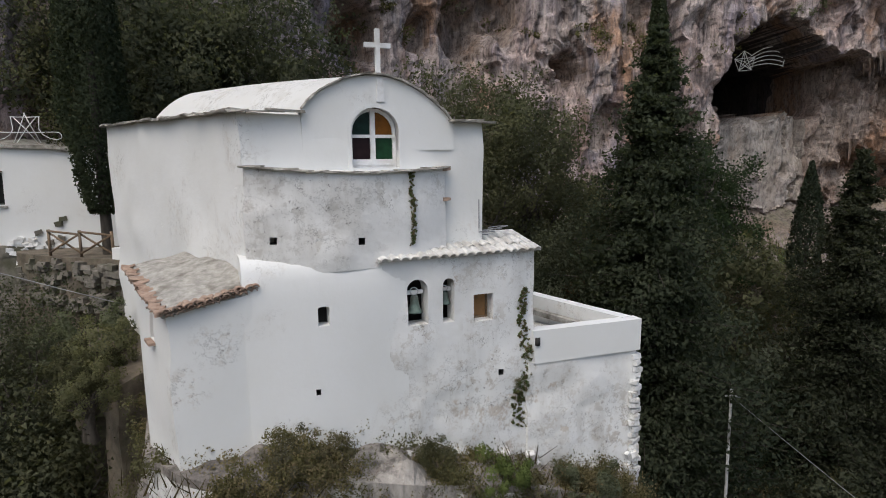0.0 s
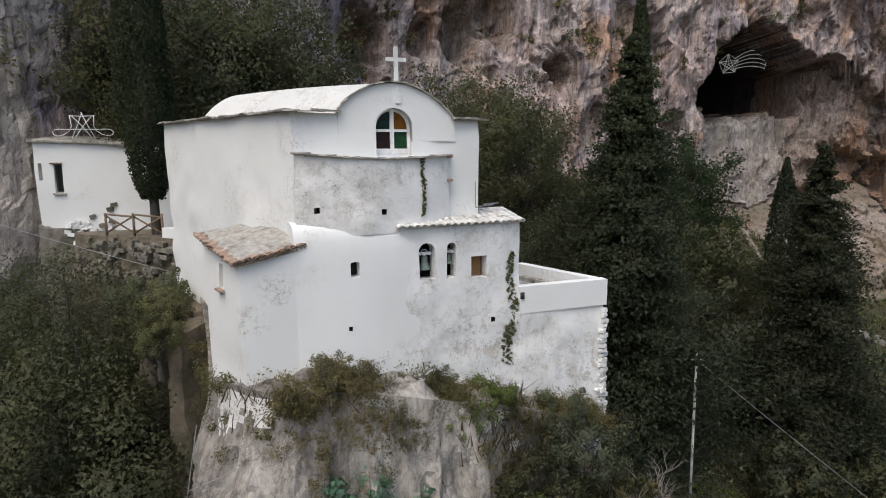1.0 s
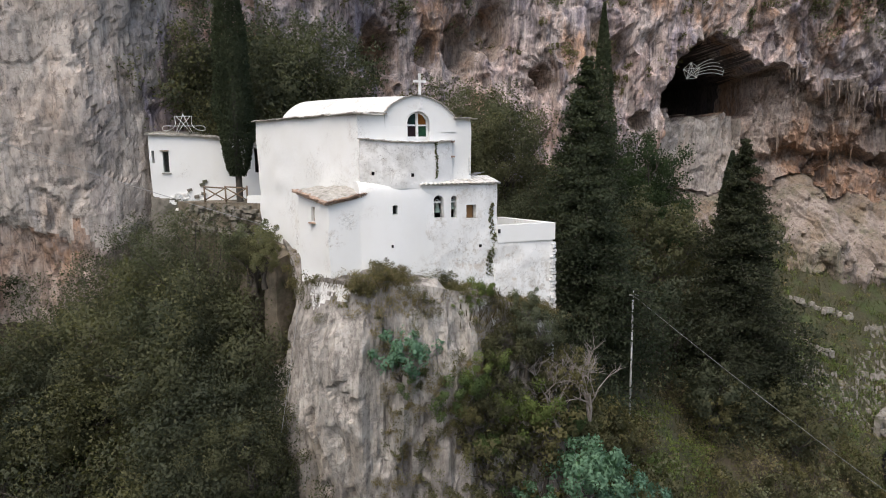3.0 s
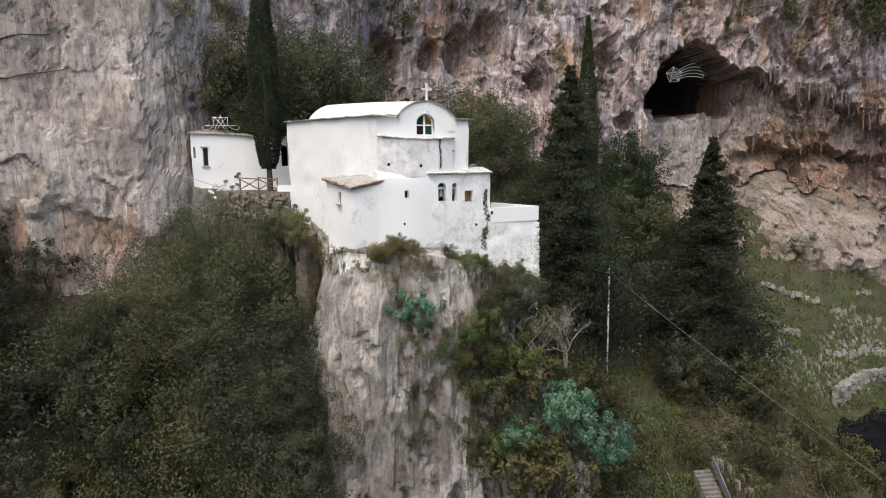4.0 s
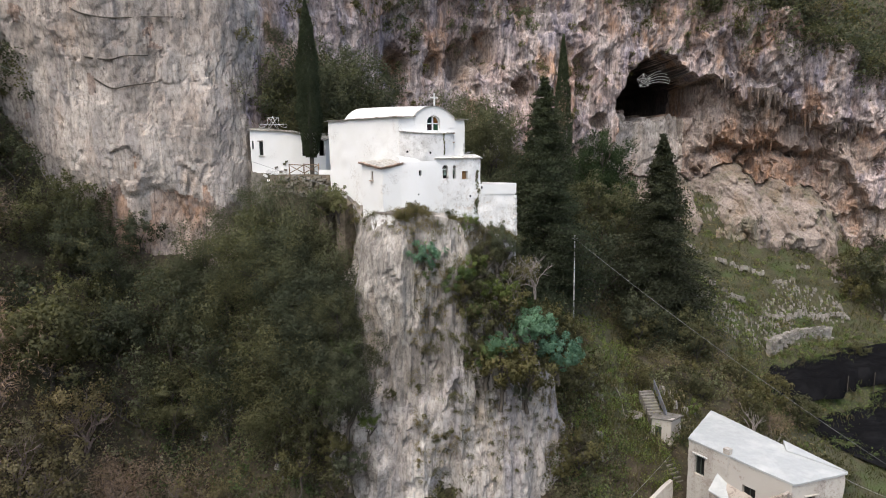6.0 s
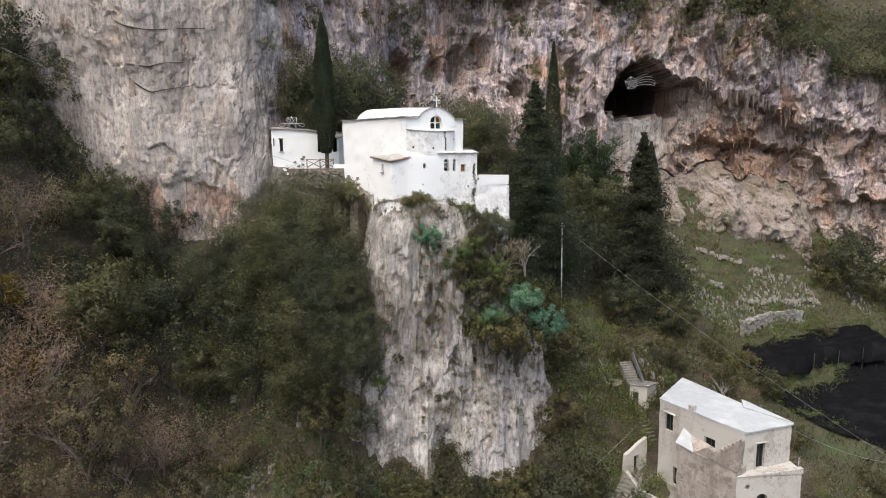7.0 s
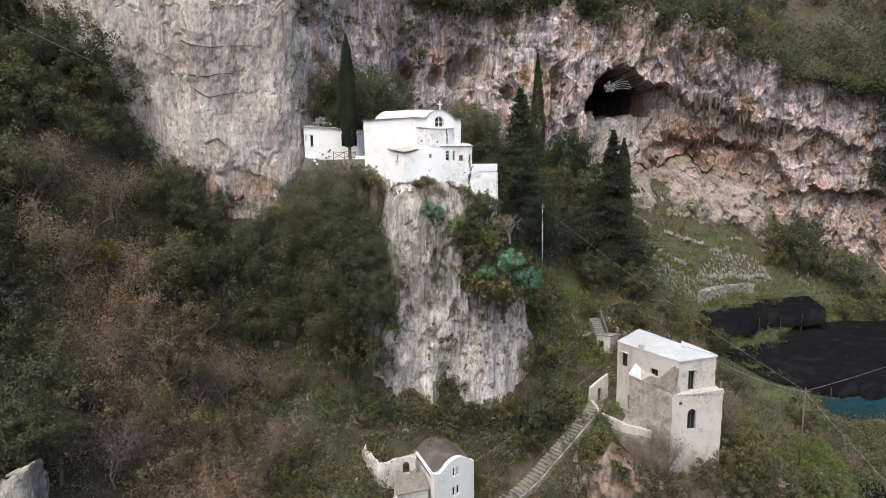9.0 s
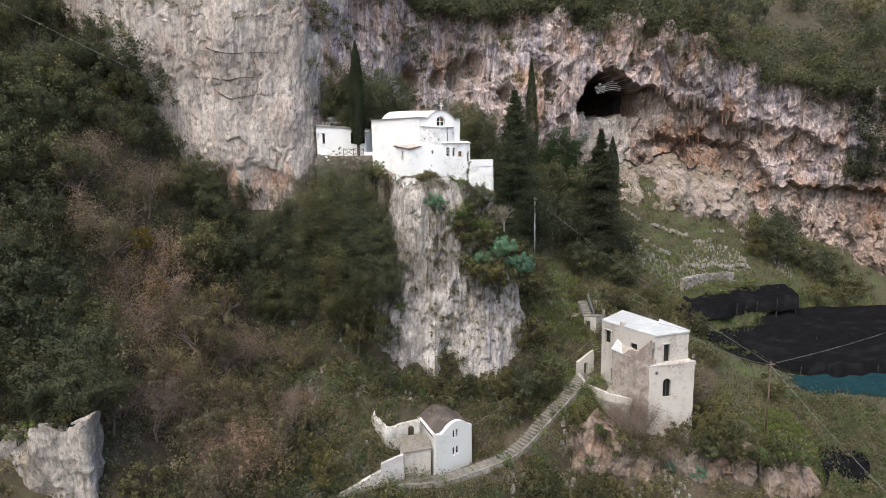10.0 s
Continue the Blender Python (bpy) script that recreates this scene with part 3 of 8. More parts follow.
# ---- materials of the buildings ----
WORN_PLACES = (((0.5, 13.6, 36.6), 1.3), ((1.4, 14.0, 36.4), 1.2), ((1.0, 13.9, 38.0), 0.8), ((-0.7, 13.1, 38.2), 0.7), ((-4.6, 11.4, 38.4), 0.6), ((-1.0, 13.0, 35.9), 1.0), ((-3.4, 11.9, 35.9), 0.9), ((-5.2, 11.2, 35.4), 0.7), ((-4.3, 12.5, 42.5), 0.8), ((-4.2, 12.3, 41.0), 0.7), ((-5.2, 11.2, 37.6), 0.6))
WHITEWASH = plaster_material("church_whitewash", (0.745, 0.75, 0.735), (0.56, 0.535, 0.49), (0.62, 0.585, 0.53), 0.66, 0.03, 0.5, 0.12, WORN_PLACES)
VAULT_WASH = plaster_material("weathered_vault_whitewash", (0.63, 0.63, 0.61), (0.44, 0.42, 0.38), (0.54, 0.52, 0.48), 0.64, 0.03, 0.5, 0.4)
STAINED = plaster_material("stained_whitewash", (0.75, 0.745, 0.725), (0.44, 0.42, 0.385), (0.56, 0.54, 0.50), 0.585, 0.3, 0.42, 0.7, (((-2.6, 12.3, 41.1), 1.5), ((-3.8, 12.0, 40.5), 0.8), ((-1.2, 12.9, 41.4), 0.9), ((-3.4, 12.1, 41.7), 0.7)))
RUBBLE = plaster_material("whitewashed_rubble", (0.745, 0.745, 0.73), (0.36, 0.335, 0.29), (0.54, 0.48, 0.41), 0.59, 0.24, 0.47, 1.2, WORN_PLACES)
HOUSE_WALL = plaster_material("weathered_house_plaster", (0.44, 0.415, 0.375), (0.21, 0.175, 0.145), (0.31, 0.265, 0.23), 0.58, 0.1, 0.45, 1.1)
HOUSE_STAINED = plaster_material("stained_house_plaster", (0.36, 0.32, 0.28), (0.16, 0.13, 0.105), (0.23, 0.19, 0.16), 0.52, 0.2, 0.42, 1.8)
HOUSE_ROOF = surface("white_roof_coating", (0.33, 0.345, 0.34), (0.40, 0.415, 0.41), 2.0, 0.7, (0.47, 0.48, 0.465), 0.4, 0.2, 0.02)
MORTAR = surface("grey_roof_mortar", (0.22, 0.21, 0.185), (0.47, 0.45, 0.41), 5.5, 0.95, (0.12, 0.11, 0.085), 1.6, 0.8, 0.05)
TILE = surface("terracotta", (0.22, 0.14, 0.095), (0.43, 0.32, 0.25), 5, 0.9, (0.50, 0.46, 0.41), 1.0, 0.5, 0.02)
SLAB = surface("eave_stone", (0.20, 0.18, 0.15), (0.52, 0.50, 0.45), 6, 0.95, (0.11, 0.10, 0.075), 1.6, 0.6, 0.03)
TILE_WHITE = surface("whitewashed_tile", (0.46, 0.445, 0.41), (0.74, 0.73, 0.70), 5, 0.9, (0.36, 0.33, 0.29), 1.4, 0.4, 0.02)
PAINT = surface("white_paint", (0.70, 0.70, 0.69), (0.82, 0.82, 0.82), 8, 0.55, (0.60, 0.59, 0.56), 2.5, 0.1, 0.01)
WOOD = surface("old_wood", (0.09, 0.06, 0.035), (0.24, 0.165, 0.10), 5, 0.8, (0.30, 0.25, 0.2), 1.5, 0.5, 0.02, (1, 1, 0.2), False)
CHAPEL_WALL = plaster_material("chapel_whitewash", (0.55, 0.555, 0.53), (0.36, 0.34, 0.31), (0.42, 0.39, 0.35), 0.66, 0.0, 0.56)
MOSSY = surface("mossy_old_stone", (0.075, 0.06, 0.042), (0.21, 0.175, 0.13), 2.0, 0.95, (0.055, 0.055, 0.03), 0.6, 0.9, 0.1)
BROWN_ROOF = surface("brown_bitumen", (0.045, 0.035, 0.03), (0.085, 0.068, 0.058), 2, 0.85, (0.12, 0.10, 0.085), 0.6, 0.3, 0.02)
STEP = surface("path_stone", (0.08, 0.073, 0.064), (0.20, 0.185, 0.165), 2.4, 0.95, (0.16, 0.15, 0.11), 0.8, 0.7, 0.05)
DRYWALL = surface("dry_stone", (0.12, 0.11, 0.095), (0.33, 0.31, 0.28), 2.2, 0.95, (0.13, 0.13, 0.09), 0.7, 0.8, 0.06)
BRONZE = surface("green_bronze", (0.07, 0.10, 0.085), (0.17, 0.24, 0.20), 6, 0.5, (0.06, 0.05, 0.04), 2, 0.2, 0.01, (1, 1, 1), False)
# near-black painted in for the shade inside rooms; also the clay spout
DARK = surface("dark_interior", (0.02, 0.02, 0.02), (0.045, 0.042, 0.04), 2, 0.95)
FRAME_GREEN = surface("dark_green_joinery", (0.03, 0.045, 0.035), (0.06, 0.075, 0.06), 6, 0.6, None, 1, 0.2, 0.01)
METAL = surface("galvanised_steel", (0.42, 0.43, 0.44), (0.60, 0.61, 0.62), 6, 0.45, (0.35, 0.33, 0.30), 2, 0.1, 0.01)
CABLE = surface("grey_cable", (0.2, 0.2, 0.2), (0.3, 0.3, 0.3), 3, 0.6)
RUSTPOLE = surface("rusty_pole", (0.075, 0.05, 0.036), (0.14, 0.095, 0.07), 3, 0.85, None, 1, 0.3, 0.02)


def glass_material(name, colour):
    m = bpy.data.materials.new(name)
    n, l, b = nodes_of(m)
    col = ramp_node(n, l, noise_node(n, l, coords(n), 5, 4), (0.3, tuple(c * 0.5 for c in colour)), (0.7, colour))
    l.new(col, b.inputs["Base Color"])
    b.inputs["Roughness"].default_value = 0.3
    b.inputs["Specular IOR Level"].default_value = 0.15
    return m


GLASS_TEAL, GLASS_AMBER = glass_material("dark_green_glass", (0.012, 0.038, 0.03)), glass_material("amber_glass", (0.22, 0.085, 0.012))
GLASS_PLUM, GLASS_GREEN = glass_material("plum_glass", (0.026, 0.014, 0.016)), glass_material("green_glass", (0.018, 0.065, 0.03))
GLASS_DARK = glass_material("window_glass", (0.022, 0.023, 0.022))


# ---- building helpers ----
def wobble(p, amount=0.03, scale=1.3):
    x, y, z = p
    return (x + amount * float(vnoise(x * scale, y * scale, z * scale, 91)), y + amount * float(vnoise(x * scale, y * scale, z * scale, 92)), z)


def solid(name, plan, z0, z1, material, step=0.45, amount=0.03, batter=0.0, shade=False, stones=0.0, stone=0.3, ragged=0.0):
    """An upright mass on a plan that runs anticlockwise; z1 may give a height for each corner. batter: how far the foot stands out.
    stones: how far the masonry swells under its plaster; ragged: how uneven the top is."""
    zs = list(z1) if isinstance(z1, (list, tuple)) else [z1] * len(plan)
    ring = np.array([tuple(p) for p in resampled([(x, y, z) for (x, y), z in zip(plan, zs)], step, True)])
    c = np.array([sum(p[0] for p in plan) / len(plan), sum(p[1] for p in plan) / len(plan)])
    rows, n = max(2, int((max(zs) - z0) / step)), len(ring)
    head = ring[:, 2] + ragged * fbm(ring[:, 0] / 0.5, ring[:, 1] / 0.5, 0, 3, 88)
    f = np.linspace(0, 1, rows + 1)[:, None]
    P = np.stack([c[0] + (ring[:, 0] - c[0]) * (1 + batter * (1 - f)), c[1] + (ring[:, 1] - c[1]) * (1 + batter * (1 - f)), z0 + (head - z0) * f], -1)
    x, y, z = P[..., 0].copy(), P[..., 1].copy(), P[..., 2]
    P[..., 0] += amount * vnoise(x * 1.3, y * 1.3, z * 1.3, 91)
    P[..., 1] += amount * vnoise(x * 1.3, y * 1.3, z * 1.3, 92)
    if stones:
        t = np.roll(ring, -1, 0) - np.roll(ring, 1, 0)
        t /= np.linalg.norm(t[:, :2], axis=1)[:, None] + 1e-9
        swell = stones * (0.55 - cells(x / stone, y / stone, z / (stone * 0.75), 86)) * smooth(-0.5, 0.3, fbm(x / 1.5, y / 1.5, z / 1.5, 2, 87)) * smooth(1.0, 0.97, f)
        P[..., 0] += t[:, 1] * swell
        P[..., 1] -= t[:, 0] * swell
    faces = [tuple(range(n))[::-1], tuple(range(rows * n, rows * n + n))]
    for r in range(rows):
        faces += [(r * n + i, r * n + (i + 1) % n, (r + 1) * n + (i + 1) % n, (r + 1) * n + i) for i in range(n)]
    return eased(mesh_of(name, P.reshape(-1, 3).tolist(), faces, material, shade))


def eased(me, angle=38):
    """Soft shading over gentle bends, crisp at real edges."""
    me.polygons.foreach_set("use_smooth", [True] * len(me.polygons))
    me.set_sharp_from_angle(angle=radians(angle))
    return me


def box(name, size, material, bevel=0.0, offset=(0, 0, 0)):
    bm = bmesh.new()
    bmesh.ops.create_cube(bm, size=1)
    bmesh.ops.scale(bm, vec=size, verts=bm.verts)
    if bevel:
        bmesh.ops.bevel(bm, geom=bm.edges, offset=bevel, segments=1, affect="EDGES")
    bmesh.ops.translate(bm, vec=offset, verts=bm.verts)
    me = bpy.data.meshes.new(name)
    bm.to_mesh(me)
    bm.free()
    me.materials.append(material)
    return me


def tube(name, pts, radius, material, sides=6, taper=1.0, closed_ends=True):
    pts = [Vector(p) for p in pts]
    verts, faces = [], []
    for i, p in enumerate(pts):
        d = (pts[min(i + 1, len(pts) - 1)] - pts[max(i - 1, 0)]).normalized()
        a = d.orthogonal().normalized() if abs(d.z) > 0.95 else d.cross(Vector((0, 0, 1))).normalized()
        b = d.cross(a)
        r = radius * (1 + (taper - 1) * i / max(1, len(pts) - 1))
        verts += [p + r * (math.cos(t) * a + math.sin(t) * b) for t in (2 * math.pi * k / sides for k in range(sides))]
    for i in range(len(pts) - 1):
        faces += [(i * sides + k, i * sides + (k + 1) % sides, (i + 1) * sides + (k + 1) % sides, (i + 1) * sides + k) for k in range(sides)]
    if closed_ends:
        faces += [tuple(range(sides))[::-1], tuple(range((len(pts) - 1) * sides, len(pts) * sides))]
    return mesh_of(name, verts, faces, material, True)


class Wall:
    """A frame on an upright wall from a to b as seen from outside, left to right: along it, out of it, up."""

    def __init__(self, a, b):
        self.a = Vector((a[0], a[1], 0))
        self.u = (Vector((b[0], b[1], 0)) - self.a)
        self.length = self.u.length
        self.u.normalize()
        self.n = Vector((self.u.y, -self.u.x, 0))

    def at(self, s, out, z):
        return self.a + self.u * s + self.n * out + Vector((0, 0, z))

    def stand(self, s, out, z):
        m = Matrix((self.u, -self.n, (0, 0, 1))).transposed().to_4x4()
        m.translation = self.at(s, out, z)
        return m


def outline(width, height, arch):
    """The outline of an opening round its foot's middle; arch: rise of its head."""
    h = width / 2
    pts = [(-h, 0), (h, 0), (h, height - arch)]
    if arch:
        pts += [(h * math.cos(t), height - arch + arch * math.sin(t)) for t in (math.pi * k / 10 for k in range(1, 10))]
    return pts + [(-h, height - arch)]


def prism_on(name, wall, s, z, pts, out0, out1, material):
    """The outline pts in the wall's plane, drawn out from out0 to out1."""
    n = len(pts)
    verts = [wall.at(s + x, out1, z + y) for x, y in pts] + [wall.at(s + x, out0, z + y) for x, y in pts]
    faces = [tuple(range(n)), tuple(range(n, 2 * n))[::-1]] + [(i, n + i, n + (i + 1) % n, (i + 1) % n) for i in range(n)]
    return mesh_of(name, verts, faces, material)


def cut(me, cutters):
    """me with the cutters taken out of it; room walls get painted-in shade."""
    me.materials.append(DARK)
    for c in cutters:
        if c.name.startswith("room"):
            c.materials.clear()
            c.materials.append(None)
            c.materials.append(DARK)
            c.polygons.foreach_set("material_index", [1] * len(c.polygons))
    ob = new("mass", me)
    tools = []
    for c in cutters:
        t = new("tool", c)
        tools.append(t)
        mod = ob.modifiers.new("cut", "BOOLEAN")
        mod.operation, mod.object, mod.solver = "DIFFERENCE", t, "EXACT"
    bpy.context.view_layer.update()
    done = bpy.data.meshes.new_from_object(ob.evaluated_get(bpy.context.evaluated_depsgraph_get()))
    for o in (ob, *tools):
        bpy.data.objects.remove(o)
    return eased(done)


def ring_on(name, wall, s, z, width, height, arch, border, out0, out1, material):
    """A frame: the outline with a smaller one taken out."""
    outer, inner = outline(width, height, arch), outline(width - 2 * border, height - 2 * border, max(0, arch - border * 0.5))
    inner = [(x, y + border) for x, y in inner]
    n = len(outer)
    verts = []
    for out in (out1, out0):
        verts += [wall.at(s + x, out, z + y) for x, y in outer] + [wall.at(s + x, out, z + y) for x, y in inner]
    faces = []
    for i in range(n):
        j = (i + 1) % n
        faces += [(i, j, n + j, n + i), (2 * n + j, 2 * n + i, 3 * n + i, 3 * n + j), (i, 2 * n + i, 2 * n + j, j), (n + j, 3 * n + j, 3 * n + i, n + i)]
    return mesh_of(name, verts, faces, material)


def window_in(parent, wall, s, z, width, height, arch=0.0, inset=0.22, frame_material=None, bars=1, pane=None, name="window"):
    """A window with a frame, a mullion and panes, set back in its opening."""
    w = part(name, ring_on(name, wall, s, z, width, height, arch, 0.06, -inset - 0.07, -inset, frame_material or PAINT), parent)
    for k in range(bars):
        x = (k + 1) / (bars + 1) * width - width / 2
        part("mullion", prism_on("mullion", wall, s + x, z + 0.04, [(-0.03, 0), (0.03, 0), (0.03, height - 0.08), (-0.03, height - 0.08)], -inset - 0.06, -inset + 0.012, frame_material or PAINT), w)
    step = width / (bars + 1)
    for k in range(bars + 1):
        x = (k + 0.5) * step - width / 2
        part("pane", prism_on("pane", wall, s + x, z + 0.05, [(-step / 2 + 0.03, 0), (step / 2 - 0.03, 0), (step / 2 - 0.03, height - 0.1 - arch * 0.5), (-step / 2 + 0.03, height - 0.1 - arch * 0.5)], -inset - 0.05, -inset - 0.035, pane or GLASS_DARK), w)
    return w


def pieces(name, parent, meshes, poses, label=""):
    for i, m in enumerate(poses):
        p = new(name, meshes[i % len(meshes)])
        p.parent = parent
        p.matrix_basis = m
        if label:
            tagged(p, label)


rng = random.Random(4)


def rough_block(name, size, material, seed):
    """A worn stone slab of about that size."""
    r = random.Random(seed)
    sx, sy, sz = (a / 2 for a in size)
    verts = [(x * sx * r.uniform(0.82, 1.1), y * sy * r.uniform(0.8, 1.15), z * sz * r.uniform(0.7, 1.2)) for z in (-1, 1) for x, y in ((-1, -1), (0, -1.12), (1, -1), (1, 1), (-1, 1))]
    faces = [(4, 3, 2, 1, 0), (5, 6, 7, 8, 9)] + [(i, (i + 1) % 5, 5 + (i + 1) % 5, 5 + i) for i in range(5)]
    return mesh_of(name, verts, faces, material)


# ---- the church ----
church = thing("church", "whitewashed old stone church with a barrel vault, perched on a rock", "church", (-2, 15, 36))
church.location = (0, 0, 0)
NA, NB, NC, ND = (-4.15, 12.26), (0.98, 14.47), (-5.67, 21.55), (-10.8, 19.34)
facade = Wall(NA, NB)
left_wall = Wall(ND, NA)
FA, FB = (-5.4, 11.1), (2.3, 14.4)
front = Wall(FA, FB)


def along(wall, x):
    """The distance along a wall at which it has that x."""
    return (x - wall.a.x) / wall.u.x


# nave with a hollow inside and the arched gable window
sw = along(facade, -1.49)
nave_mass = solid("nave_wall", [NA, NB, NC, ND], 33.0, (43.08, 42.94, 43.25, 43.3), WHITEWASH, 0.3, 0.05)
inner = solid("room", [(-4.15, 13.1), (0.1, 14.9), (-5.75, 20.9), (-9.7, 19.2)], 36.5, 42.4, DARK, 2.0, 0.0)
nave_opening = prism_on("opening", facade, sw, 41.88, outline(1.12, 1.38, 0.5), -1.6, 0.4, WHITEWASH)
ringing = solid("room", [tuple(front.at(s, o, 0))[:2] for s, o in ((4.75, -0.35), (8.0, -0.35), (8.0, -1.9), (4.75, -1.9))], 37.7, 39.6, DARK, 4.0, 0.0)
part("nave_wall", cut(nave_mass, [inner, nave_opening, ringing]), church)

sl, sr = along(facade, -2.98), along(facade, 0.27)
arc = []
for k in range(25):
    f = k / 24
    arc.append((sl + (sr - sl) * f, 42.9 + (43.2 - 42.9) * (1 - f) - 0.05 + 0.92 * math.sin(math.pi * f) ** 0.75))


def vault_mesh():
    d = Vector((ND[0] - NA[0], ND[1] - NA[1], 0))
    prof = [(sl, 42.3)] + arc + [(sr, 42.3)]
    n, steps = len(prof), 16
    verts, faces = [], []
    for j in range(steps + 1):
        g = j / steps
        for s, z in prof:
            lift = 0.42 * g * max(0.0, z - 43.0) + 0.14 * g + 0.06 * math.sin(math.pi * g) * (z > 43.5)
            p = facade.at(s, 0.03 if j == 0 else 0.0, z + lift) + d * (g * 0.975)
            verts.append(wobble(p, 0.02) if j else p)
    faces.append(tuple(range(n)))
    faces.append(tuple(range(steps * n, steps * n + n))[::-1])
    for j in range(steps):
        faces += [(j * n + i, (j + 1) * n + i, (j + 1) * n + (i + 1) % n, j * n + (i + 1) % n) for i in range(n)]
    me = mesh_of("vault_roof", verts, faces, VAULT_WASH)
    me.materials.append(WHITEWASH)
    me.polygons[0].material_index = 1
    return me


gable_opening = prism_on("opening", facade, sw, 41.88, outline(1.12, 1.38, 0.5), -2.2, 0.4, WHITEWASH)
vault = cut(vault_mesh(), [gable_opening])
part("vault_roof", vault, church)


def gable_window():
    w = part("gable_window", ring_on("gable_window", facade, sw, 41.9, 1.1, 1.34, 0.5, 0.075, -0.3, -0.2, PAINT), church, "white painted arched window with coloured glass")
    part("mullion", prism_on("mullion", facade, sw, 41.94, [(-0.055, 0), (0.055, 0), (0.055, 1.26), (-0.055, 1.26)], -0.29, -0.17, PAINT), w)
    part("transom", prism_on("transom", facade, sw, 42.58, [(-0.5, 0), (0.5, 0), (0.5, 0.07), (-0.5, 0.07)], -0.285, -0.18, PAINT), w)
    part("bottom_rail", prism_on("bottom_rail", facade, sw, 41.97, [(-0.5, 0), (0.5, 0), (0.5, 0.13), (-0.5, 0.13)], -0.285, -0.178, PAINT), w)
    low = [(-0.22, 0), (0.22, 0), (0.22, 0.5), (-0.22, 0.5)]
    head = [(0.0, 0), (0.45, 0), (0.45, 0.2)] + [(0.45 * math.cos(t), 0.2 + 0.42 * math.sin(t)) for t in (math.pi / 2 * k / 6 for k in range(1, 7))]
    part("pane", prism_on("pane", facade, sw - 0.25, 42.09, low, -0.26, -0.245, GLASS_PLUM), w, "plum coloured glass pane")
    part("pane", prism_on("pane", facade, sw + 0.25, 42.09, low, -0.26, -0.245, GLASS_GREEN), w, "green glass pane")
    part("pane", prism_on("pane", facade, sw + 0.02, 42.64, head, -0.26, -0.245, GLASS_AMBER), w, "amber glass pane")
    part("pane", prism_on("pane", facade, sw - 0.02, 42.64, [(-x, y) for x, y in head][::-1], -0.26, -0.245, GLASS_TEAL), w, "dark green glass pane")


gable_window()
part("window_reveal", ring_on("window_reveal", facade, sw, 41.82, 1.28, 1.5, 0.56, 0.085, -0.02, 0.045, WHITEWASH), church)

# cross on the gable
cross = part("cross", prism_on("cross", facade, along(facade, -1.37), 43.72, [(-0.05, 0), (0.05, 0), (0.05, 1.22), (-0.05, 1.22)], -0.13, -0.03, PAINT), church, "white painted cross on the gable")
part("cross_arm", prism_on("cross_arm", facade, along(facade, -1.37), 44.54, [(-0.3, 0), (0.3, 0), (0.3, 0.1), (-0.3, 0.1)], -0.122, -0.036, PAINT), cross)
part("cross_foot", prism_on("cross_foot", facade, along(facade, -1.37), 43.36, [(-0.09, 0), (0.09, 0), (0.07, 0.5), (-0.07, 0.5)], -0.2, 0.07, PAINT), cross)

# eaves: rough slabs along the side wall, the gable and the shoulders
slab_meshes = [rough_block("eave_slab", (0.46, 0.3, 0.05), SLAB, k) for k in range(7)]
poses = []
s = 0.0
while s < left_wall.length:
    f = s / left_wall.length
    poses.append(left_wall.stand(s, 0.02 + rng.uniform(-0.03, 0.05), 43.32 + (43.08 - 43.3) * f + rng.uniform(-0.015, 0.02)) @ pose(0, 0, 0, rng.uniform(-4, 4), rng.uniform(-4, 4), rng.uniform(-6, 6)))
    s += rng.uniform(0.3, 0.4)
for s0, s1, z0, z1 in ((0.0, sl - 0.05, 43.1, 43.12), (sr + 0.1, facade.length + 0.15, 42.97, 42.96)):
    s = s0
    while s <= s1:
        poses.append(facade.stand(s, 0.06, z0 + (z1 - z0) * (s - s0) / max(0.1, s1 - s0) + rng.uniform(-0.01, 0.015)) @ pose(0, 0, 0, rng.uniform(-4, 4), rng.uniform(-4, 4), rng.uniform(-7, 7)))
        s += rng.uniform(0.3, 0.38)
for k in range(len(arc) - 1):
    (s0, z0), (s1, z1) = arc[k], arc[k + 1]
    poses.append(facade.stand((s0 + s1) / 2, 0.0, (z0 + z1) / 2 + 0.03) @ pose(0, 0, 0, 0, -math.degrees(math.atan2(z1 - z0, s1 - s0)), rng.uniform(-7, 7)) @ Matrix.Diagonal((0.55, 0.8, 0.75, 1)))
pieces("eave_slab", church, slab_meshes, poses)

# the bulging apse wall under the window, with a ragged coping
sa = along(facade, 0.03)
bulge = [facade.at(sa * k / 14, 0.04 + 0.58 * math.sin(math.pi * min(1, (k / 14) * 0.93 + 0.04)) ** 0.6, 0) for k in range(15)]
apse_plan = [(p.x, p.y) for p in bulge] + [tuple(facade.at(sa, -0.3, 0))[:2], tuple(facade.at(0, -0.3, 0))[:2]]
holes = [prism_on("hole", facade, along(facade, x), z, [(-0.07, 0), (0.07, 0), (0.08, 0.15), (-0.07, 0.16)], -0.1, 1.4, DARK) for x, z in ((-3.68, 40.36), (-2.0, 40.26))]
part("apse_wall", cut(solid("apse_wall", apse_plan, 39.72, [41.98 - 0.006 * k - 0.13 * math.sin(math.pi * k / 14) for k in range(15)] + [41.8, 41.92], STAINED, 0.16, 0.05, stones=0.05, stone=0.34, ragged=0.03), holes), church, "stained and flaking whitewashed apse wall")
coping_meshes = [rough_block("coping_stone", (0.52, 0.16, 0.04), SLAB, 40 + k) for k in range(5)]
poses = []
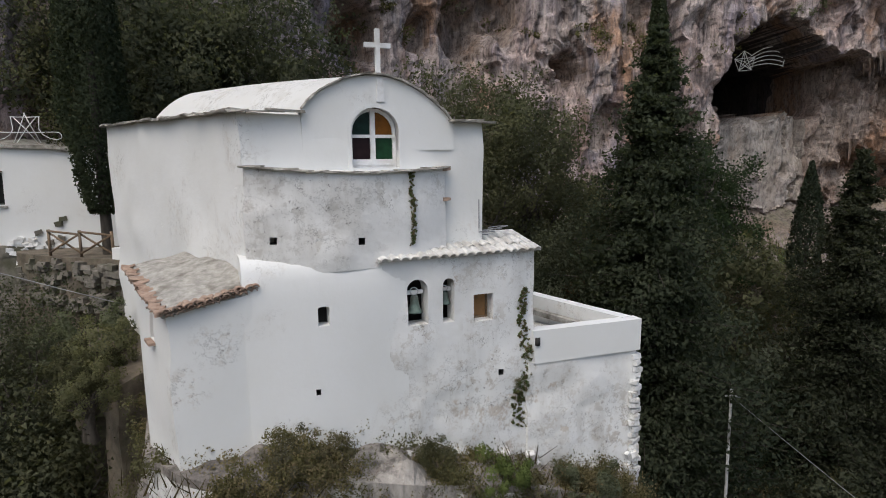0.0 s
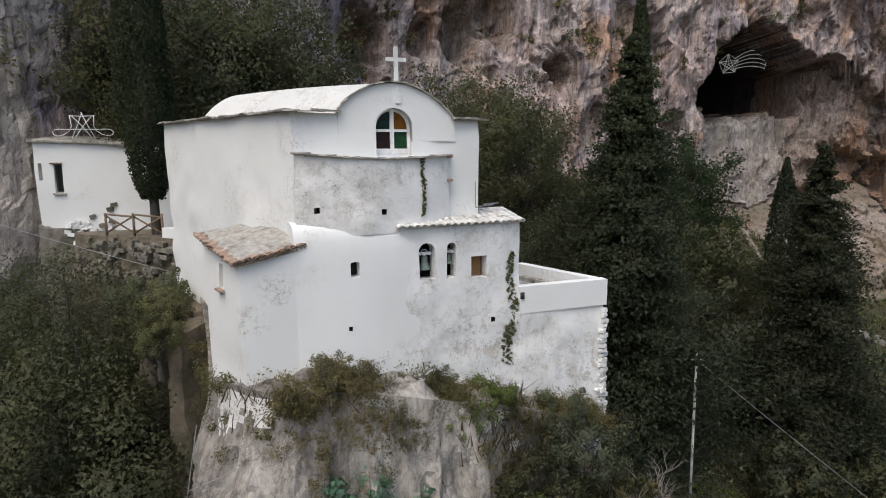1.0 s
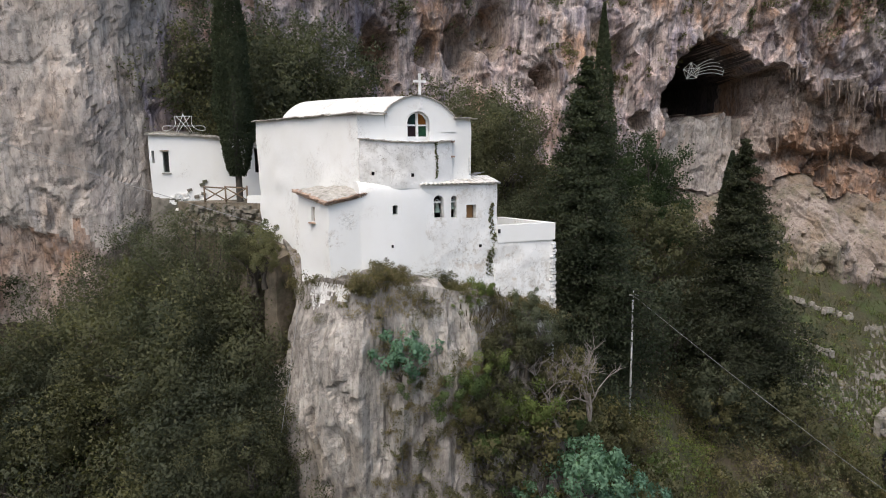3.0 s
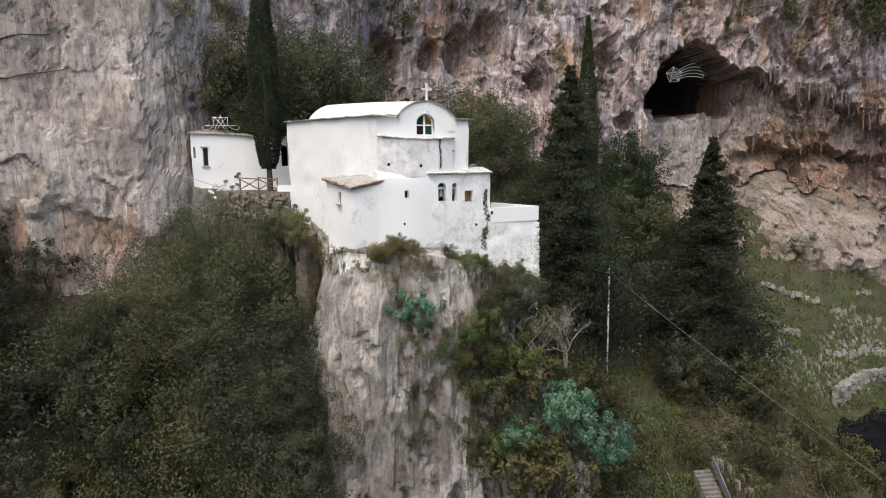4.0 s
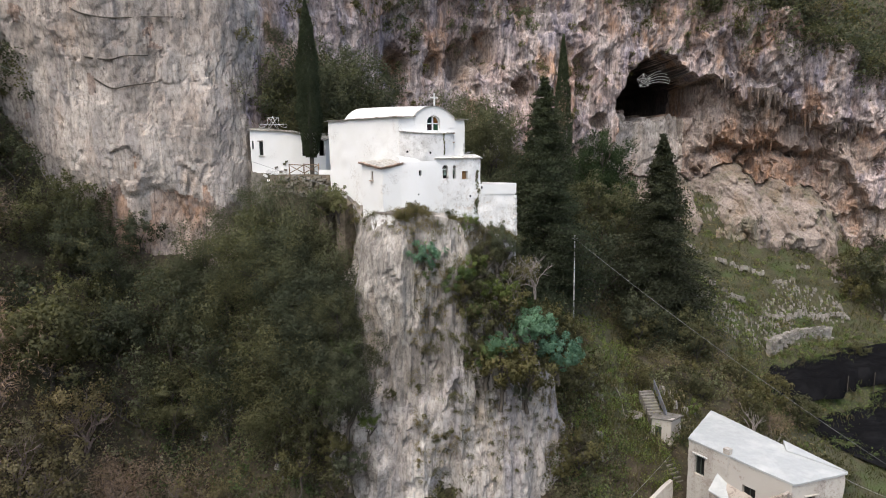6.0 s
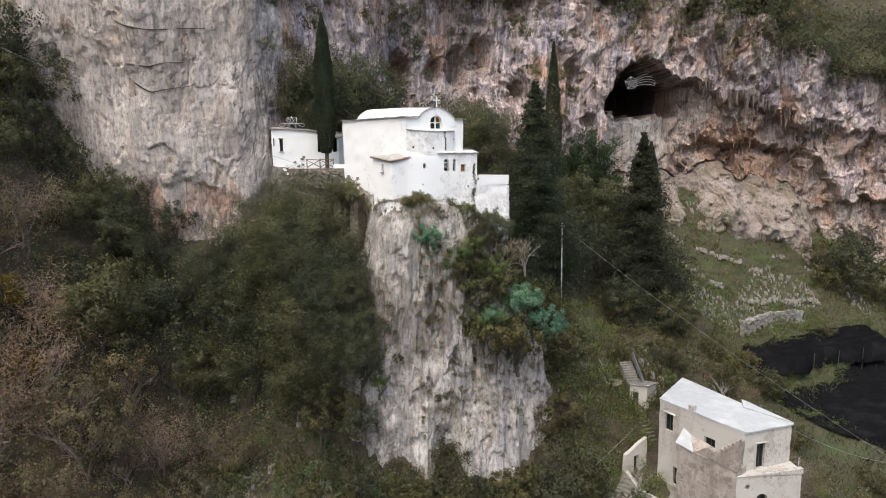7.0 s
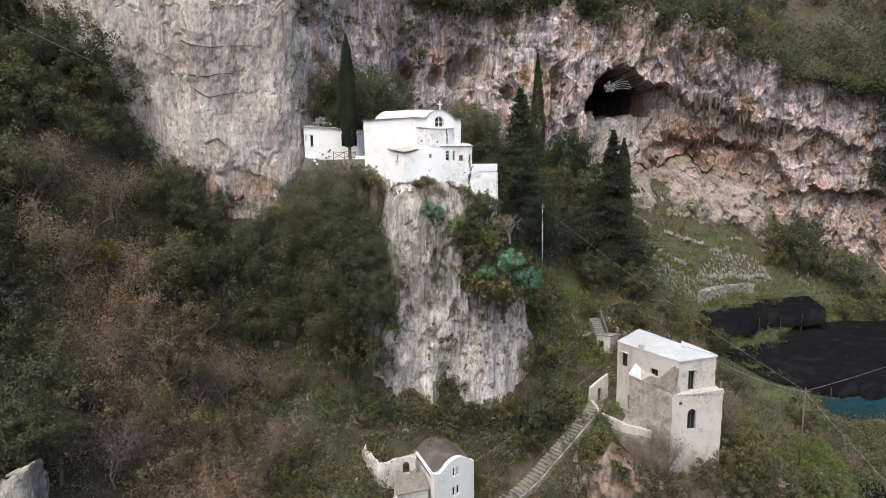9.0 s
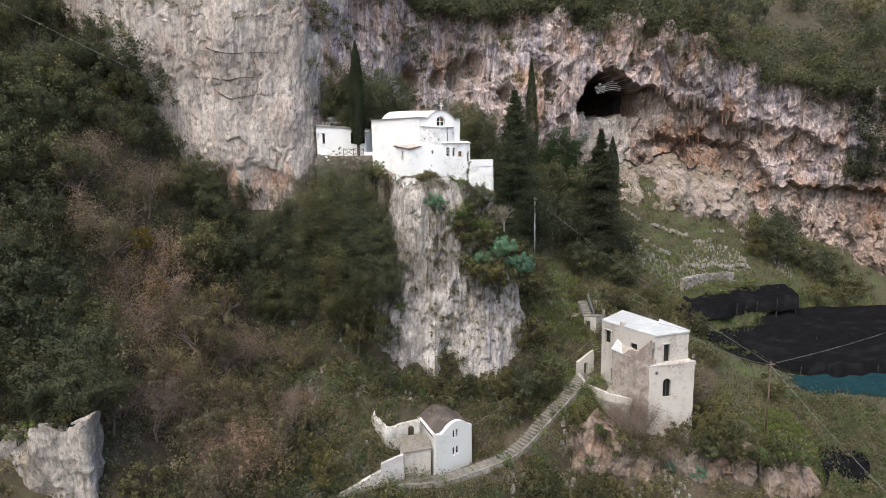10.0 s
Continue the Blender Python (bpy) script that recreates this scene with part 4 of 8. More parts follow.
for k in range(14):
    a, b = bulge[k], bulge[k + 1]
    poses.append(pose(*((a + b) / 2 + Vector((0, 0, 41.99 - 0.006 * k - 0.13 * math.sin(math.pi * (k + 0.5) / 14)))), rng.uniform(-5, 5), rng.uniform(-5, 5), math.degrees(math.atan2(b.y - a.y, b.x - a.x)) + rng.uniform(-5, 5)))
pieces("coping_stone", church, coping_meshes, poses)


# the lower wall: one mass whose head leans back to the apse
def lower_mass():
    levels = ((33.0, 0.14), (35.5, 0.07), (37.4, 0.03), (38.6, 0.0), (39.2, -0.01), (39.6, -0.04), (39.84, -0.1), (39.98, -0.2), (40.06, -0.34), (40.1, -0.6))
    s_line = [1.45 + k * 0.35 for k in range(11)]
    verts, faces = [], []
    n = len(s_line) + 2
    for z, out in levels:
        bow = [0.2 * math.sin(math.pi * (s - 1.45) / 3.6) for s in s_line]
        pts = [front.at(s, out + w * 0.6, z) for s, w in zip(s_line, bow)] + [front.at(s_line[-1], -1.6, z), front.at(s_line[0], -1.6, z)]
        verts += [wobble(p, 0.03, 0.7) for p in pts]
    faces = [tuple(range(n))[::-1], tuple(range((len(levels) - 1) * n, len(levels) * n))]
    for r in range(len(levels) - 1):
        faces += [(r * n + i, r * n + (i + 1) % n, (r + 1) * n + (i + 1) % n, (r + 1) * n + i) for i in range(n)]
    return mesh_of("lower_wall", verts, faces, WHITEWASH)


def putlog(wall, x, z, w=0.1, h=0.12):
    return prism_on("hole", wall, along(wall, x), z, [(-w / 2, 0), (w / 2, 0), (w * 0.55, h), (-w * 0.5, h * 1.1)], -0.45, 0.5, DARK)


slot_s = along(front, -2.6)
cutters = [prism_on("opening", front, slot_s, 38.58, outline(0.25, 0.42, 0.04), -0.8, 0.6, WHITEWASH), putlog(front, -2.78, 37.08)]
low = part("lower_wall", cut(lower_mass(), cutters), church)
part("window", prism_on("window", front, slot_s, 38.6, outline(0.24, 0.38, 0.03), -0.24, -0.2, GLASS_DARK), low)

# belfry: a hollow block with two arched bell openings and a square hatch
s0b, s1b = along(front, -1.36), along(front, 2.27)
belfry_plan = [tuple(front.at(s, o, 0))[:2] for s, o in ((s0b, 0.02), (s1b, 0.02), (s1b, -1.35), (s0b, -1.35))]
room = [tuple(front.at(s, o, 0))[:2] for s, o in ((s0b + 0.3, -0.42), (s1b - 0.35, -0.42), (s1b - 0.35, -1.2), (s0b + 0.3, -1.2))]
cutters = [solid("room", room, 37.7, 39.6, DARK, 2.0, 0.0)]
for x, z, w, h, arch in ((-0.60, 38.31, 0.50, 1.06, 0.25), (0.11, 38.28, 0.30, 1.06, 0.15), (0.95, 38.21, 0.52, 0.66, 0.0)):
    cutters.append(prism_on("opening", front, along(front, x), z, outline(w, h, arch), -0.9, 0.4, RUBBLE))
cutters += [putlog(front, -0.93, 37.08), putlog(front, 1.37, 36.78, 0.13, 0.14)]
belfry = part("belfry_wall", cut(solid("belfry_wall", belfry_plan, 32.0, (39.82, 39.82, 40.05, 40.05), RUBBLE, 0.1, 0.05, 0.0, stones=0.025, stone=0.17), cutters), church, "rough whitewashed belfry wall with stains")
hatch = part("shutter", prism_on("shutter", front, along(front, 0.95), 38.22, [(-0.25, 0), (0.25, 0), (0.25, 0.63), (-0.25, 0.63)], -0.42, -0.36, surface("amber_shutter", (0.20, 0.10, 0.035), (0.36, 0.20, 0.08), 4, 0.7, (0.14, 0.08, 0.04), 2, 0.3, 0.02)), church, "amber wooden shutter")
part("hatch_frame", ring_on("hatch_frame", front, along(front, 0.95), 38.2, 0.54, 0.68, 0.0, 0.045, -0.36, -0.3, WOOD), hatch)

# belfry roof of rows of whitewashed half-round tiles
deck = [front.at(s, o, z) for s, o, z in ((s0b - 0.1, 0.1, 39.84), (s1b + 0.12, 0.1, 39.84), (s1b + 0.12, -1.35, 40.14), (s0b - 0.1, -1.35, 40.14))]
part("belfry_roof", mesh_of("belfry_roof", deck + [p + Vector((0, 0, 0.075)) for p in deck], [(3, 2, 1, 0), (4, 5, 6, 7), (0, 1, 5, 4), (1, 2, 6, 5), (2, 3, 7, 6), (3, 0, 4, 7)], TILE_WHITE), church)


def tile_mesh(name, length, radius, material, seed=0):
    r = random.Random(seed)
    verts, faces, k = [], [], 6
    for j, f in enumerate((0, 1)):
        for thick in (0, 0.022):
            for i in range(k + 1):
                t = math.pi * i / k
                q = (radius + thick) * (1.0 - 0.14 * f)
                verts.append((q * math.cos(t) + r.uniform(-0.006, 0.006), f * length, q * 0.75 * math.sin(t)))
    m = k + 1
    for i in range(k):
        faces += [(m + i, m + i + 1, 3 * m + i + 1, 3 * m + i), (i + 1, i, 2 * m + i, 2 * m + i + 1), (i, i + 1, m + i + 1, m + i), (2 * m + i + 1, 2 * m + i, 3 * m + i, 3 * m + i + 1)]
    return mesh_of(name, verts, faces, material)


tiles = [tile_mesh("roof_tile", 0.5, 0.078, TILE_WHITE, k) for k in range(3)]
poses = []
tilt = math.degrees(math.atan2(0.3, 1.45))
for i in range(18):
    s = s0b + 0.02 + i * (s1b - s0b + 0.08) / 17.5
    for j in range(3):
        f = j * 0.45
        poses.append(front.stand(s, 0.2 - f + rng.uniform(-0.05, 0.04), 39.865 + f * 0.207 + j * 0.012 + rng.uniform(-0.01, 0.012)) @ pose(0, 0, 0, tilt, rng.uniform(-6, 6), rng.uniform(-5, 5)))
pieces("roof_tile", church, tiles, poses)

# bells
def lathe(name, profile, material, sides=20):
    verts = [(r * math.cos(2 * math.pi * k / sides), r * math.sin(2 * math.pi * k / sides), z) for r, z in profile for k in range(sides)]
    faces = [(i * sides + k, i * sides + (k + 1) % sides, (i + 1) * sides + (k + 1) % sides, (i + 1) * sides + k) for i in range(len(profile) - 1) for k in range(sides)]
    return mesh_of(name, verts, faces, material, True)


def bell(x, z, size, label):
    b = thing("bell", label, "bell", front.at(along(front, x), -0.22, z), "bells")
    prof = [(0.02, 1.0), (0.16, 0.97), (0.24, 0.86), (0.27, 0.6), (0.33, 0.3), (0.45, 0.08), (0.5, 0.0), (0.46, 0.0), (0.3, 0.3), (0.22, 0.6), (0.02, 0.85)]
    part("bell_body", lathe("bell_body", [(r * size * 0.9, h * size - size) for r, h in prof], BRONZE), b)
    part("clapper", tube("clapper", [(0, 0, -0.2 * size), (0, 0, -1.02 * size)], 0.03 * size * 2, BRONZE), b)
    ang = math.degrees(math.atan2(front.u.y, front.u.x))
    yoke = part("yoke", box("yoke", (size * 1.0, 0.09, 0.09), PAINT, 0.015, (0, 0, 0.06)), b, "white painted yoke")
    yoke.rotation_euler.z = radians(ang)
    part("wheel", tube("wheel", [(0.22 * size * math.cos(t), -0.09, 0.2 * size * math.sin(t) + 0.1) for t in (math.pi * k / 8 for k in range(17))], 0.012, METAL, 5), b)
    return b


bell(-0.60, 38.98, 0.42, "green bronze bell hanging in an arched opening")
bell(0.11, 38.98, 0.30, "small green bronze bell in a narrow opening")

# the side apse with its broken tile edge
SA = [FA, tuple(front.at(1.62, 0.0, 0))[:2], (-4.6, 13.2), (-6.3, 14.9), (-7.27, 13.64)]
side = Wall((-7.27, 13.64), FA)
sx = along(side, -6.32)
cutters = [prism_on("opening", side, sx, 38.3, outline(0.36, 0.68, 0.0), -0.9, 0.5, WHITEWASH)]
part("side_apse", cut(solid("side_apse", SA, 33.0, (39.12, 39.4, 39.6, 39.6, 39.52), WHITEWASH, 0.4, 0.05), cutters), church)
w = window_in(church, side, sx, 38.32, 0.35, 0.64, 0.0, 0.12, WOOD, 0, GLASS_DARK)
part("sill", prism_on("sill", side, sx, 38.22, [(-0.26, 0), (0.26, 0), (0.26, 0.06), (-0.26, 0.06)], -0.1, 0.14, TILE), w, "terracotta sill")
ROOF = [(-5.42, 10.98, 39.2), (-3.85, 11.82, 39.55), (-4.75, 13.1, 39.9), (-6.6, 15.0, 39.85), (-7.45, 13.68, 39.66)]


def sheet_between(name, pts, thick, material, step=0.3, lumps=0.05):
    """A lumpy slab over a fan of corner points."""
    c = sum((Vector(p) for p in pts), Vector()) / len(pts)
    ring = resampled(pts, step, True)
    verts, faces, n, rows = [], [], len(ring), 5
    for r in range(rows):
        f = r / rows
        for p in ring:
            q = p.lerp(c, f)
            q.z += lumps * float(vnoise(q.x * 2.2, q.y * 2.2, q.z, 8)) + 0.06 * math.sin(math.pi / 2 * f)
            verts.append(q)
    verts.append(c + Vector((0, 0, 0.06)))
    base = len(verts)
    verts += [p - Vector((0, 0, thick)) for p in ring]
    for r in range(rows - 1):
        faces += [(r * n + i, r * n + (i + 1) % n, (r + 1) * n + (i + 1) % n, (r + 1) * n + i) for i in range(n)]
    faces += [((rows - 1) * n + i, (rows - 1) * n + (i + 1) % n, rows * n) for i in range(n)]
    faces += [((i + 1) % n, i, base + i, base + (i + 1) % n) for i in range(n)] + [tuple(range(base, base + n))[::-1]]
    return mesh_of(name, verts, faces, material)


part("apse_roof", sheet_between("apse_roof", ROOF, 0.1, MORTAR), church, "grey mortared apse roof")
broken = [tile_mesh("broken_tile", 0.2 + 0.05 * k, 0.06, TILE, 60 + k) for k in range(4)]
poses = []
for a, b in ((ROOF[4], ROOF[0]), (ROOF[0], ROOF[1])):
    a, b = Vector(a), Vector(b)
    turn = math.degrees(math.atan2(b.y - a.y, b.x - a.x))
    for i in range(26):
        for layer in (0, 1):
            p = a.lerp(b, (i + rng.random()) / 26) + Vector((rng.uniform(-0.03, 0.03), rng.uniform(-0.03, 0.03), 0.02 - 0.09 * layer))
            poses.append(pose(*p, rng.uniform(-12, 16), rng.uniform(-12, 12), turn + rng.uniform(-25, 25)) @ pose(0, -0.14 + 0.05 * layer, 0))
pieces("broken_tile", church, broken, poses)

# the walled terrace beside the belfry
TA, TB, TC, TD = (2.1, 14.25), (5.22, 15.32), (2.9, 18.7), (0.2, 17.2)
part("terrace_wall", solid("terrace_wall", [TA, TB, TC, TD], 30.5, 36.98, RUBBLE, 0.09, 0.08, 0.015, stones=0.035, stone=0.17), church, "whitewashed rubble terrace wall")
fw, bw = Wall(TA, TB), Wall(TB, TC)


def parapet(wall, s0, s1, thick, z0, z1):
    plan = [tuple(wall.at(s, o, 0))[:2] for s, o in ((s0, 0.05), (s1, 0.05), (s1, -thick), (s0, -thick))]
    return solid("parapet", plan, z0, z1, WHITEWASH, 0.4, 0.02)


part("parapet", parapet(fw, 0.15, fw.length + 0.06, 0.3, 36.94, 37.8), church)
part("parapet", parapet(bw, 0.3, bw.length, 0.3, 36.945, 37.81), church)
part("gutter", prism_on("gutter", bw, bw.length / 2, 37.25, [(-1.6, 0), (1.6, 0), (1.6, 0.16), (-1.6, 0.16)], -0.52, -0.31, MORTAR), church)
quoin = [rough_block("quoin_stone", (0.34, 0.24, 0.14), RUBBLE, 80 + k) for k in range(5)]
pieces("quoin_stone", church, quoin, [pose(TB[0] - 0.08 + rng.uniform(-0.03, 0.05) + 0.03 * (37 - z) / 4, TB[1] + rng.uniform(0.0, 0.1), z, rng.uniform(-6, 6), rng.uniform(-6, 6), rng.uniform(0, 60)) for z in [33.0 + 0.17 * k for k in range(23)]])
part("spout", tube("spout", [front.at(s1b + 0.02, 0.12, 37.62), front.at(s1b + 0.02, 0.12, 37.42)], 0.075, DARK, 8), church, "dark clay spout")
foot = [rough_block("foot_stone", (0.26, 0.22, 0.16), RUBBLE, 140 + k) for k in range(6)]
poses = []
for k in range(80):
    s = rng.uniform(-0.1, s1b + 0.1)
    base = float(np.interp(s, (0, 1.2, 2.6, 3.4, 5.4, 7.0, 8.4), (35.3, 35.9, 36.3, 35.8, 35.3, 35.0, 34.6)))
    poses.append(front.stand(s, -0.02 + rng.uniform(0.0, 0.2), base - rng.random() ** 2 * 0.9 - 0.1) @ pose(0, 0, 0, rng.uniform(-30, 30), rng.uniform(-30, 30), rng.uniform(-40, 40)) @ Matrix.Scale(rng.uniform(0.4, 1.15), 4))
for k in range(36):
    s = rng.uniform(0, fw.length)
    poses.append(fw.stand(s, 0.0 + rng.uniform(0, 0.15), 33.0 + rng.uniform(0, 1.1)) @ pose(0, 0, 0, rng.uniform(-30, 30), rng.uniform(-30, 30), rng.uniform(-40, 40)) @ Matrix.Scale(rng.uniform(0.4, 1.0), 4))
pieces("foot_stone", church, foot, poses)
# loose cables by the belfry roof
loops = [front.at(s1b - 1.15 + 0.22 * math.cos(t) + 0.03 * t, -0.75 + 0.12 * math.sin(t), 40.2 + 0.01 * t) for t in (0.5 * k for k in range(40))]
loops += [facade.at(facade.length - 0.12, 0.05, 40.3 + 0.1 * k) for k in range(9)]
tagged(new("cable_coil", tube("cable_coil", loops, 0.014, CABLE, 5)), "grey coil of cable lying on the belfry roof", "cable")
# the ledge of bracket stones beside the window
pieces("bracket", church, [rough_block("bracket", (0.22, 0.25, 0.08), TILE, 7)], [facade.stand(along(facade, 0.02), 0.12, z) for z in (41.15, 41.85)])

MOSSY_STONE = surface("yard_stone", (0.10, 0.088, 0.07), (0.24, 0.22, 0.185), 2.4, 0.95, (0.09, 0.09, 0.055), 0.7, 0.8, 0.06)

# ---- the lower house against the cliff, left of the church ----
annex = thing("annex_house", "small white house built against the cliff, rubble at its foot", "house")
ANNEX = [(-19.3, 24.25), (-15.2, 24.98), (-12.4, 25.9), (-11.6, 28.6), (-19.6, 28.6)]
aw = Wall(ANNEX[0], ANNEX[1])
aw2 = Wall(ANNEX[1], ANNEX[2])
wx = along(aw, -18.33)
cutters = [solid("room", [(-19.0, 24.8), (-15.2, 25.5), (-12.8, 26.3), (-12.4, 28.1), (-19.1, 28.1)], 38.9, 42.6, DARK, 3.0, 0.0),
           prism_on("opening", aw, wx, 40.5, outline(0.36, 1.34, 0.0), -0.9, 0.4, WHITEWASH), prism_on("opening", aw, 0.22, 41.1, outline(0.16, 0.8, 0), -0.9, 0.4, WHITEWASH),
           prism_on("opening", aw2, 1.1, 40.4, outline(0.8, 1.6, 0), -0.9, 0.4, WHITEWASH), prism_on("opening", aw2, 2.6, 40.4, outline(0.5, 1.9, 0), -0.9, 0.4, WHITEWASH)]
part("wall", cut(solid("wall", ANNEX, 35.0, (43.02, 42.85, 41.9, 42.4, 43.2), WHITEWASH, 0.5, 0.04), cutters), annex)
part("footing", solid("footing", [(-19.4, 24.1), (-15.2, 24.84), (-12.3, 25.75), (-11.6, 28.7), (-19.7, 28.7)], 33.0, (38.9, 38.4, 38.35, 38.4, 39.0), MOSSY_STONE, 0.16, 0.08, stones=0.1, stone=0.35, ragged=0.2), annex, "rough rubble footing")
window_in(annex, aw, wx, 40.52, 0.34, 1.3, 0.0, 0.16, FRAME_GREEN, 0)
part("sill", prism_on("sill", aw, wx, 40.4, [(-0.28, 0), (0.28, 0), (0.28, 0.08), (-0.28, 0.08)], -0.1, 0.1, MORTAR), annex)
part("lintel", prism_on("lintel", aw, wx - 0.06, 41.86, [(-0.26, 0), (0.26, 0), (0.26, 0.06), (-0.26, 0.06)], -0.1, 0.08, WOOD), annex)
rp = [aw.at(-0.15, 0.18, 43.02), aw.at(aw.length, 0.18, 42.86), aw2.at(aw2.length, 0.18, 41.95), Vector((-11.5, 28.6, 42.6)), Vector((-19.7, 28.6, 43.5))]
part("roof", sheet_between("roof", [tuple(p) for p in rp], 0.12, SLAB, 0.4, 0.03), annex, "low grey-brown stone roof")
rubble_meshes = [rough_block("rubble_stone", (0.3, 0.16, 0.2), MOSSY_STONE if k % 3 == 0 else RUBBLE, 100 + k) for k in range(6)]
poses = []
for k in range(60):
    f, g = rng.random(), rng.random()
    sx0, z = 0.7 + f * 2.6, 38.0 + g * 1.9
    if g < 0.35 + 0.65 * f:
        poses.append(aw.stand(sx0, 0.0 + 0.1 * (1 - g), z) @ pose(0, 0, 0, rng.uniform(-20, 20), rng.uniform(-20, 20), rng.uniform(-20, 20)))
pieces("rubble_stone", annex, rubble_meshes, poses)

# light frame on the annex roof: a monogram with scrolled feet
arch_frame = thing("light_frame", "white festoon light frame shaped like a monogram with scrolls", "light frame")


def frame_line(pts):
    part("bar", tube("bar", [aw.at(along(aw, x), -0.1, z) for x, z in pts], 0.02, PAINT, 5), arch_frame)


for side_sign in (-1, 1):
    c = -17.12
    frame_line([(c + side_sign * x, z) for x, z in ((0.52, 44.1), (0.5, 43.9), (0.48, 43.6), (0.6, 43.38), (0.85, 43.22), (1.1, 43.16), (1.27, 43.22), (1.3, 43.36), (1.2, 43.46), (1.0, 43.48), (0.4, 43.46))])
    frame_line([(c - side_sign * 0.38, 43.05), (c + side_sign * 0.02, 43.62), (c + side_sign * 0.42, 44.08)])
    frame_line([(c - side_sign * 0.02, 44.26), (c + side_sign * 0.22, 43.66), (c + side_sign * 0.5, 43.05)])
    frame_line([(c, 43.47), (c + side_sign * 0.5, 43.47)])
    frame_line([(c, 44.08), (c + side_sign * 0.55, 44.1)])

# fence and small yard by the cypress
fence = thing("wooden_fence", "rustic wooden fence with crossed rails on a low wall", "fence")
fl = Wall((-15.25, 22.6), (-12.3, 21.7))
for k in range(3):
    part("post", tube("post", [fl.at(k * fl.length / 2, 0, 38.6), fl.at(k * fl.length / 2, 0, 39.65)], 0.055, WOOD, 7), fence)
    if k < 2:
        s0, s1 = k * fl.length / 2, (k + 1) * fl.length / 2
        part("rail", tube("rail", [fl.at(s0, 0.04, 39.6), fl.at(s1, 0.04, 39.5)], 0.045, WOOD, 7), fence)
        part("brace", tube("brace", [fl.at(s0, 0.05, 38.75), fl.at(s1, 0.05, 39.5)], 0.04, WOOD, 7), fence)
        part("brace", tube("brace", [fl.at(s0, -0.05, 39.5), fl.at(s1, -0.05, 38.75)], 0.04, WOOD, 7), fence)
yard = thing("yard_wall", "low rubble retaining wall below the yard", "wall", kind="structure")
part("wall", solid("wall", [(-17.6, 23.9), (-15.6, 22.5), (-12.2, 21.4), (-10.2, 20.4), (-9.5, 22), (-12, 25.5), (-17.5, 25)], 33.0, 38.62, MOSSY, 0.4, 0.12, 0.03), yard)
poses = []
for k in range(120):
    wl = Wall((-17.4, 23.7), (-15.6, 22.5)) if k % 4 == 0 else Wall((-15.6, 22.5), (-10.4, 20.5))
    poses.append(wl.stand(rng.uniform(0, wl.length), -0.06 + rng.uniform(0, 0.1), rng.uniform(36.6, 38.5)) @ pose(0, 0, 0, rng.uniform(-15, 15), rng.uniform(-15, 15), rng.uniform(-20, 20)))
pieces("stone", yard, [rough_block("stone", (0.4, 0.3, 0.2), MOSSY_STONE, 120 + k) for k in range(5)], poses)
part("coping", solid("coping", [(-12.3, 21.55), (-10.3, 20.5), (-10.05, 20.9), (-12.0, 21.95)], 38.6, 39.05, WHITEWASH, 0.5, 0.03), yard)

# the arch under the yard
arch_wall = Wall((-11.7, 17.8), (-9.0, 15.4))
am = solid("arch_wall", [(-11.7, 17.8), (-9.0, 15.4), (-8.2, 16.6), (-10.8, 19.4)], 28.0, (36.7, 36.0, 36.4, 36.9), MOSSY, 0.4, 0.14)
tagged(new("arch_wall", cut(am, [prism_on("opening", arch_wall, 1.75, 31.5, outline(1.3, 4.6, 0.65), -1.5, 0.6, MOSSY)])), "old rubble arch buttress covered with dry growth", "wall", "", "structure")

# ---- star in the cave ----
star = thing("comet_light", "white wire comet light hung in the cave mouth", "light frame")
sc = Vector((33.0, 66.0, 52.4))


LIGHT_TUBE = surface("white_light_tube", (0.78, 0.78, 0.78), (0.84, 0.84, 0.84), 3, 0.5)
LIGHT_TUBE.node_tree.nodes["Principled BSDF"].inputs["Emission Color"].default_value = (1, 0.98, 0.95, 1)
LIGHT_TUBE.node_tree.nodes["Principled BSDF"].inputs["Emission Strength"].default_value = 0.07


def star_line(pts, r=0.042):
    part("bar", tube("bar", [sc + Vector((x, 0, z)) for x, z in pts], r, LIGHT_TUBE, 5), star)


tips = [(1.15 * math.cos(radians(a)), 1.15 * math.sin(radians(a))) for a in (95, 167, 239, 311, 23)]
for k in range(5):
    star_line([tips[k], tips[(k + 2) % 5]])
    star_line([tips[k], (0, 0)], 0.03)
    star_line([tips[k], tips[(k + 1) % 5]], 0.03)
for k in range(5):
    a = -0.55 + 0.28 * k
    star_line([(0.6 + 3.6 * f, a * (1 - 0.2 * f) + (0.55 + 0.12 * k) * math.sin(math.pi * 0.75 * f) - 0.25 * f * (4 - k) * 0.5) for f in (j / 10 for j in range(11))])
star_line([(4.2, 0.75), (4.3, 0.2), (4.15, -0.5)], 0.04)



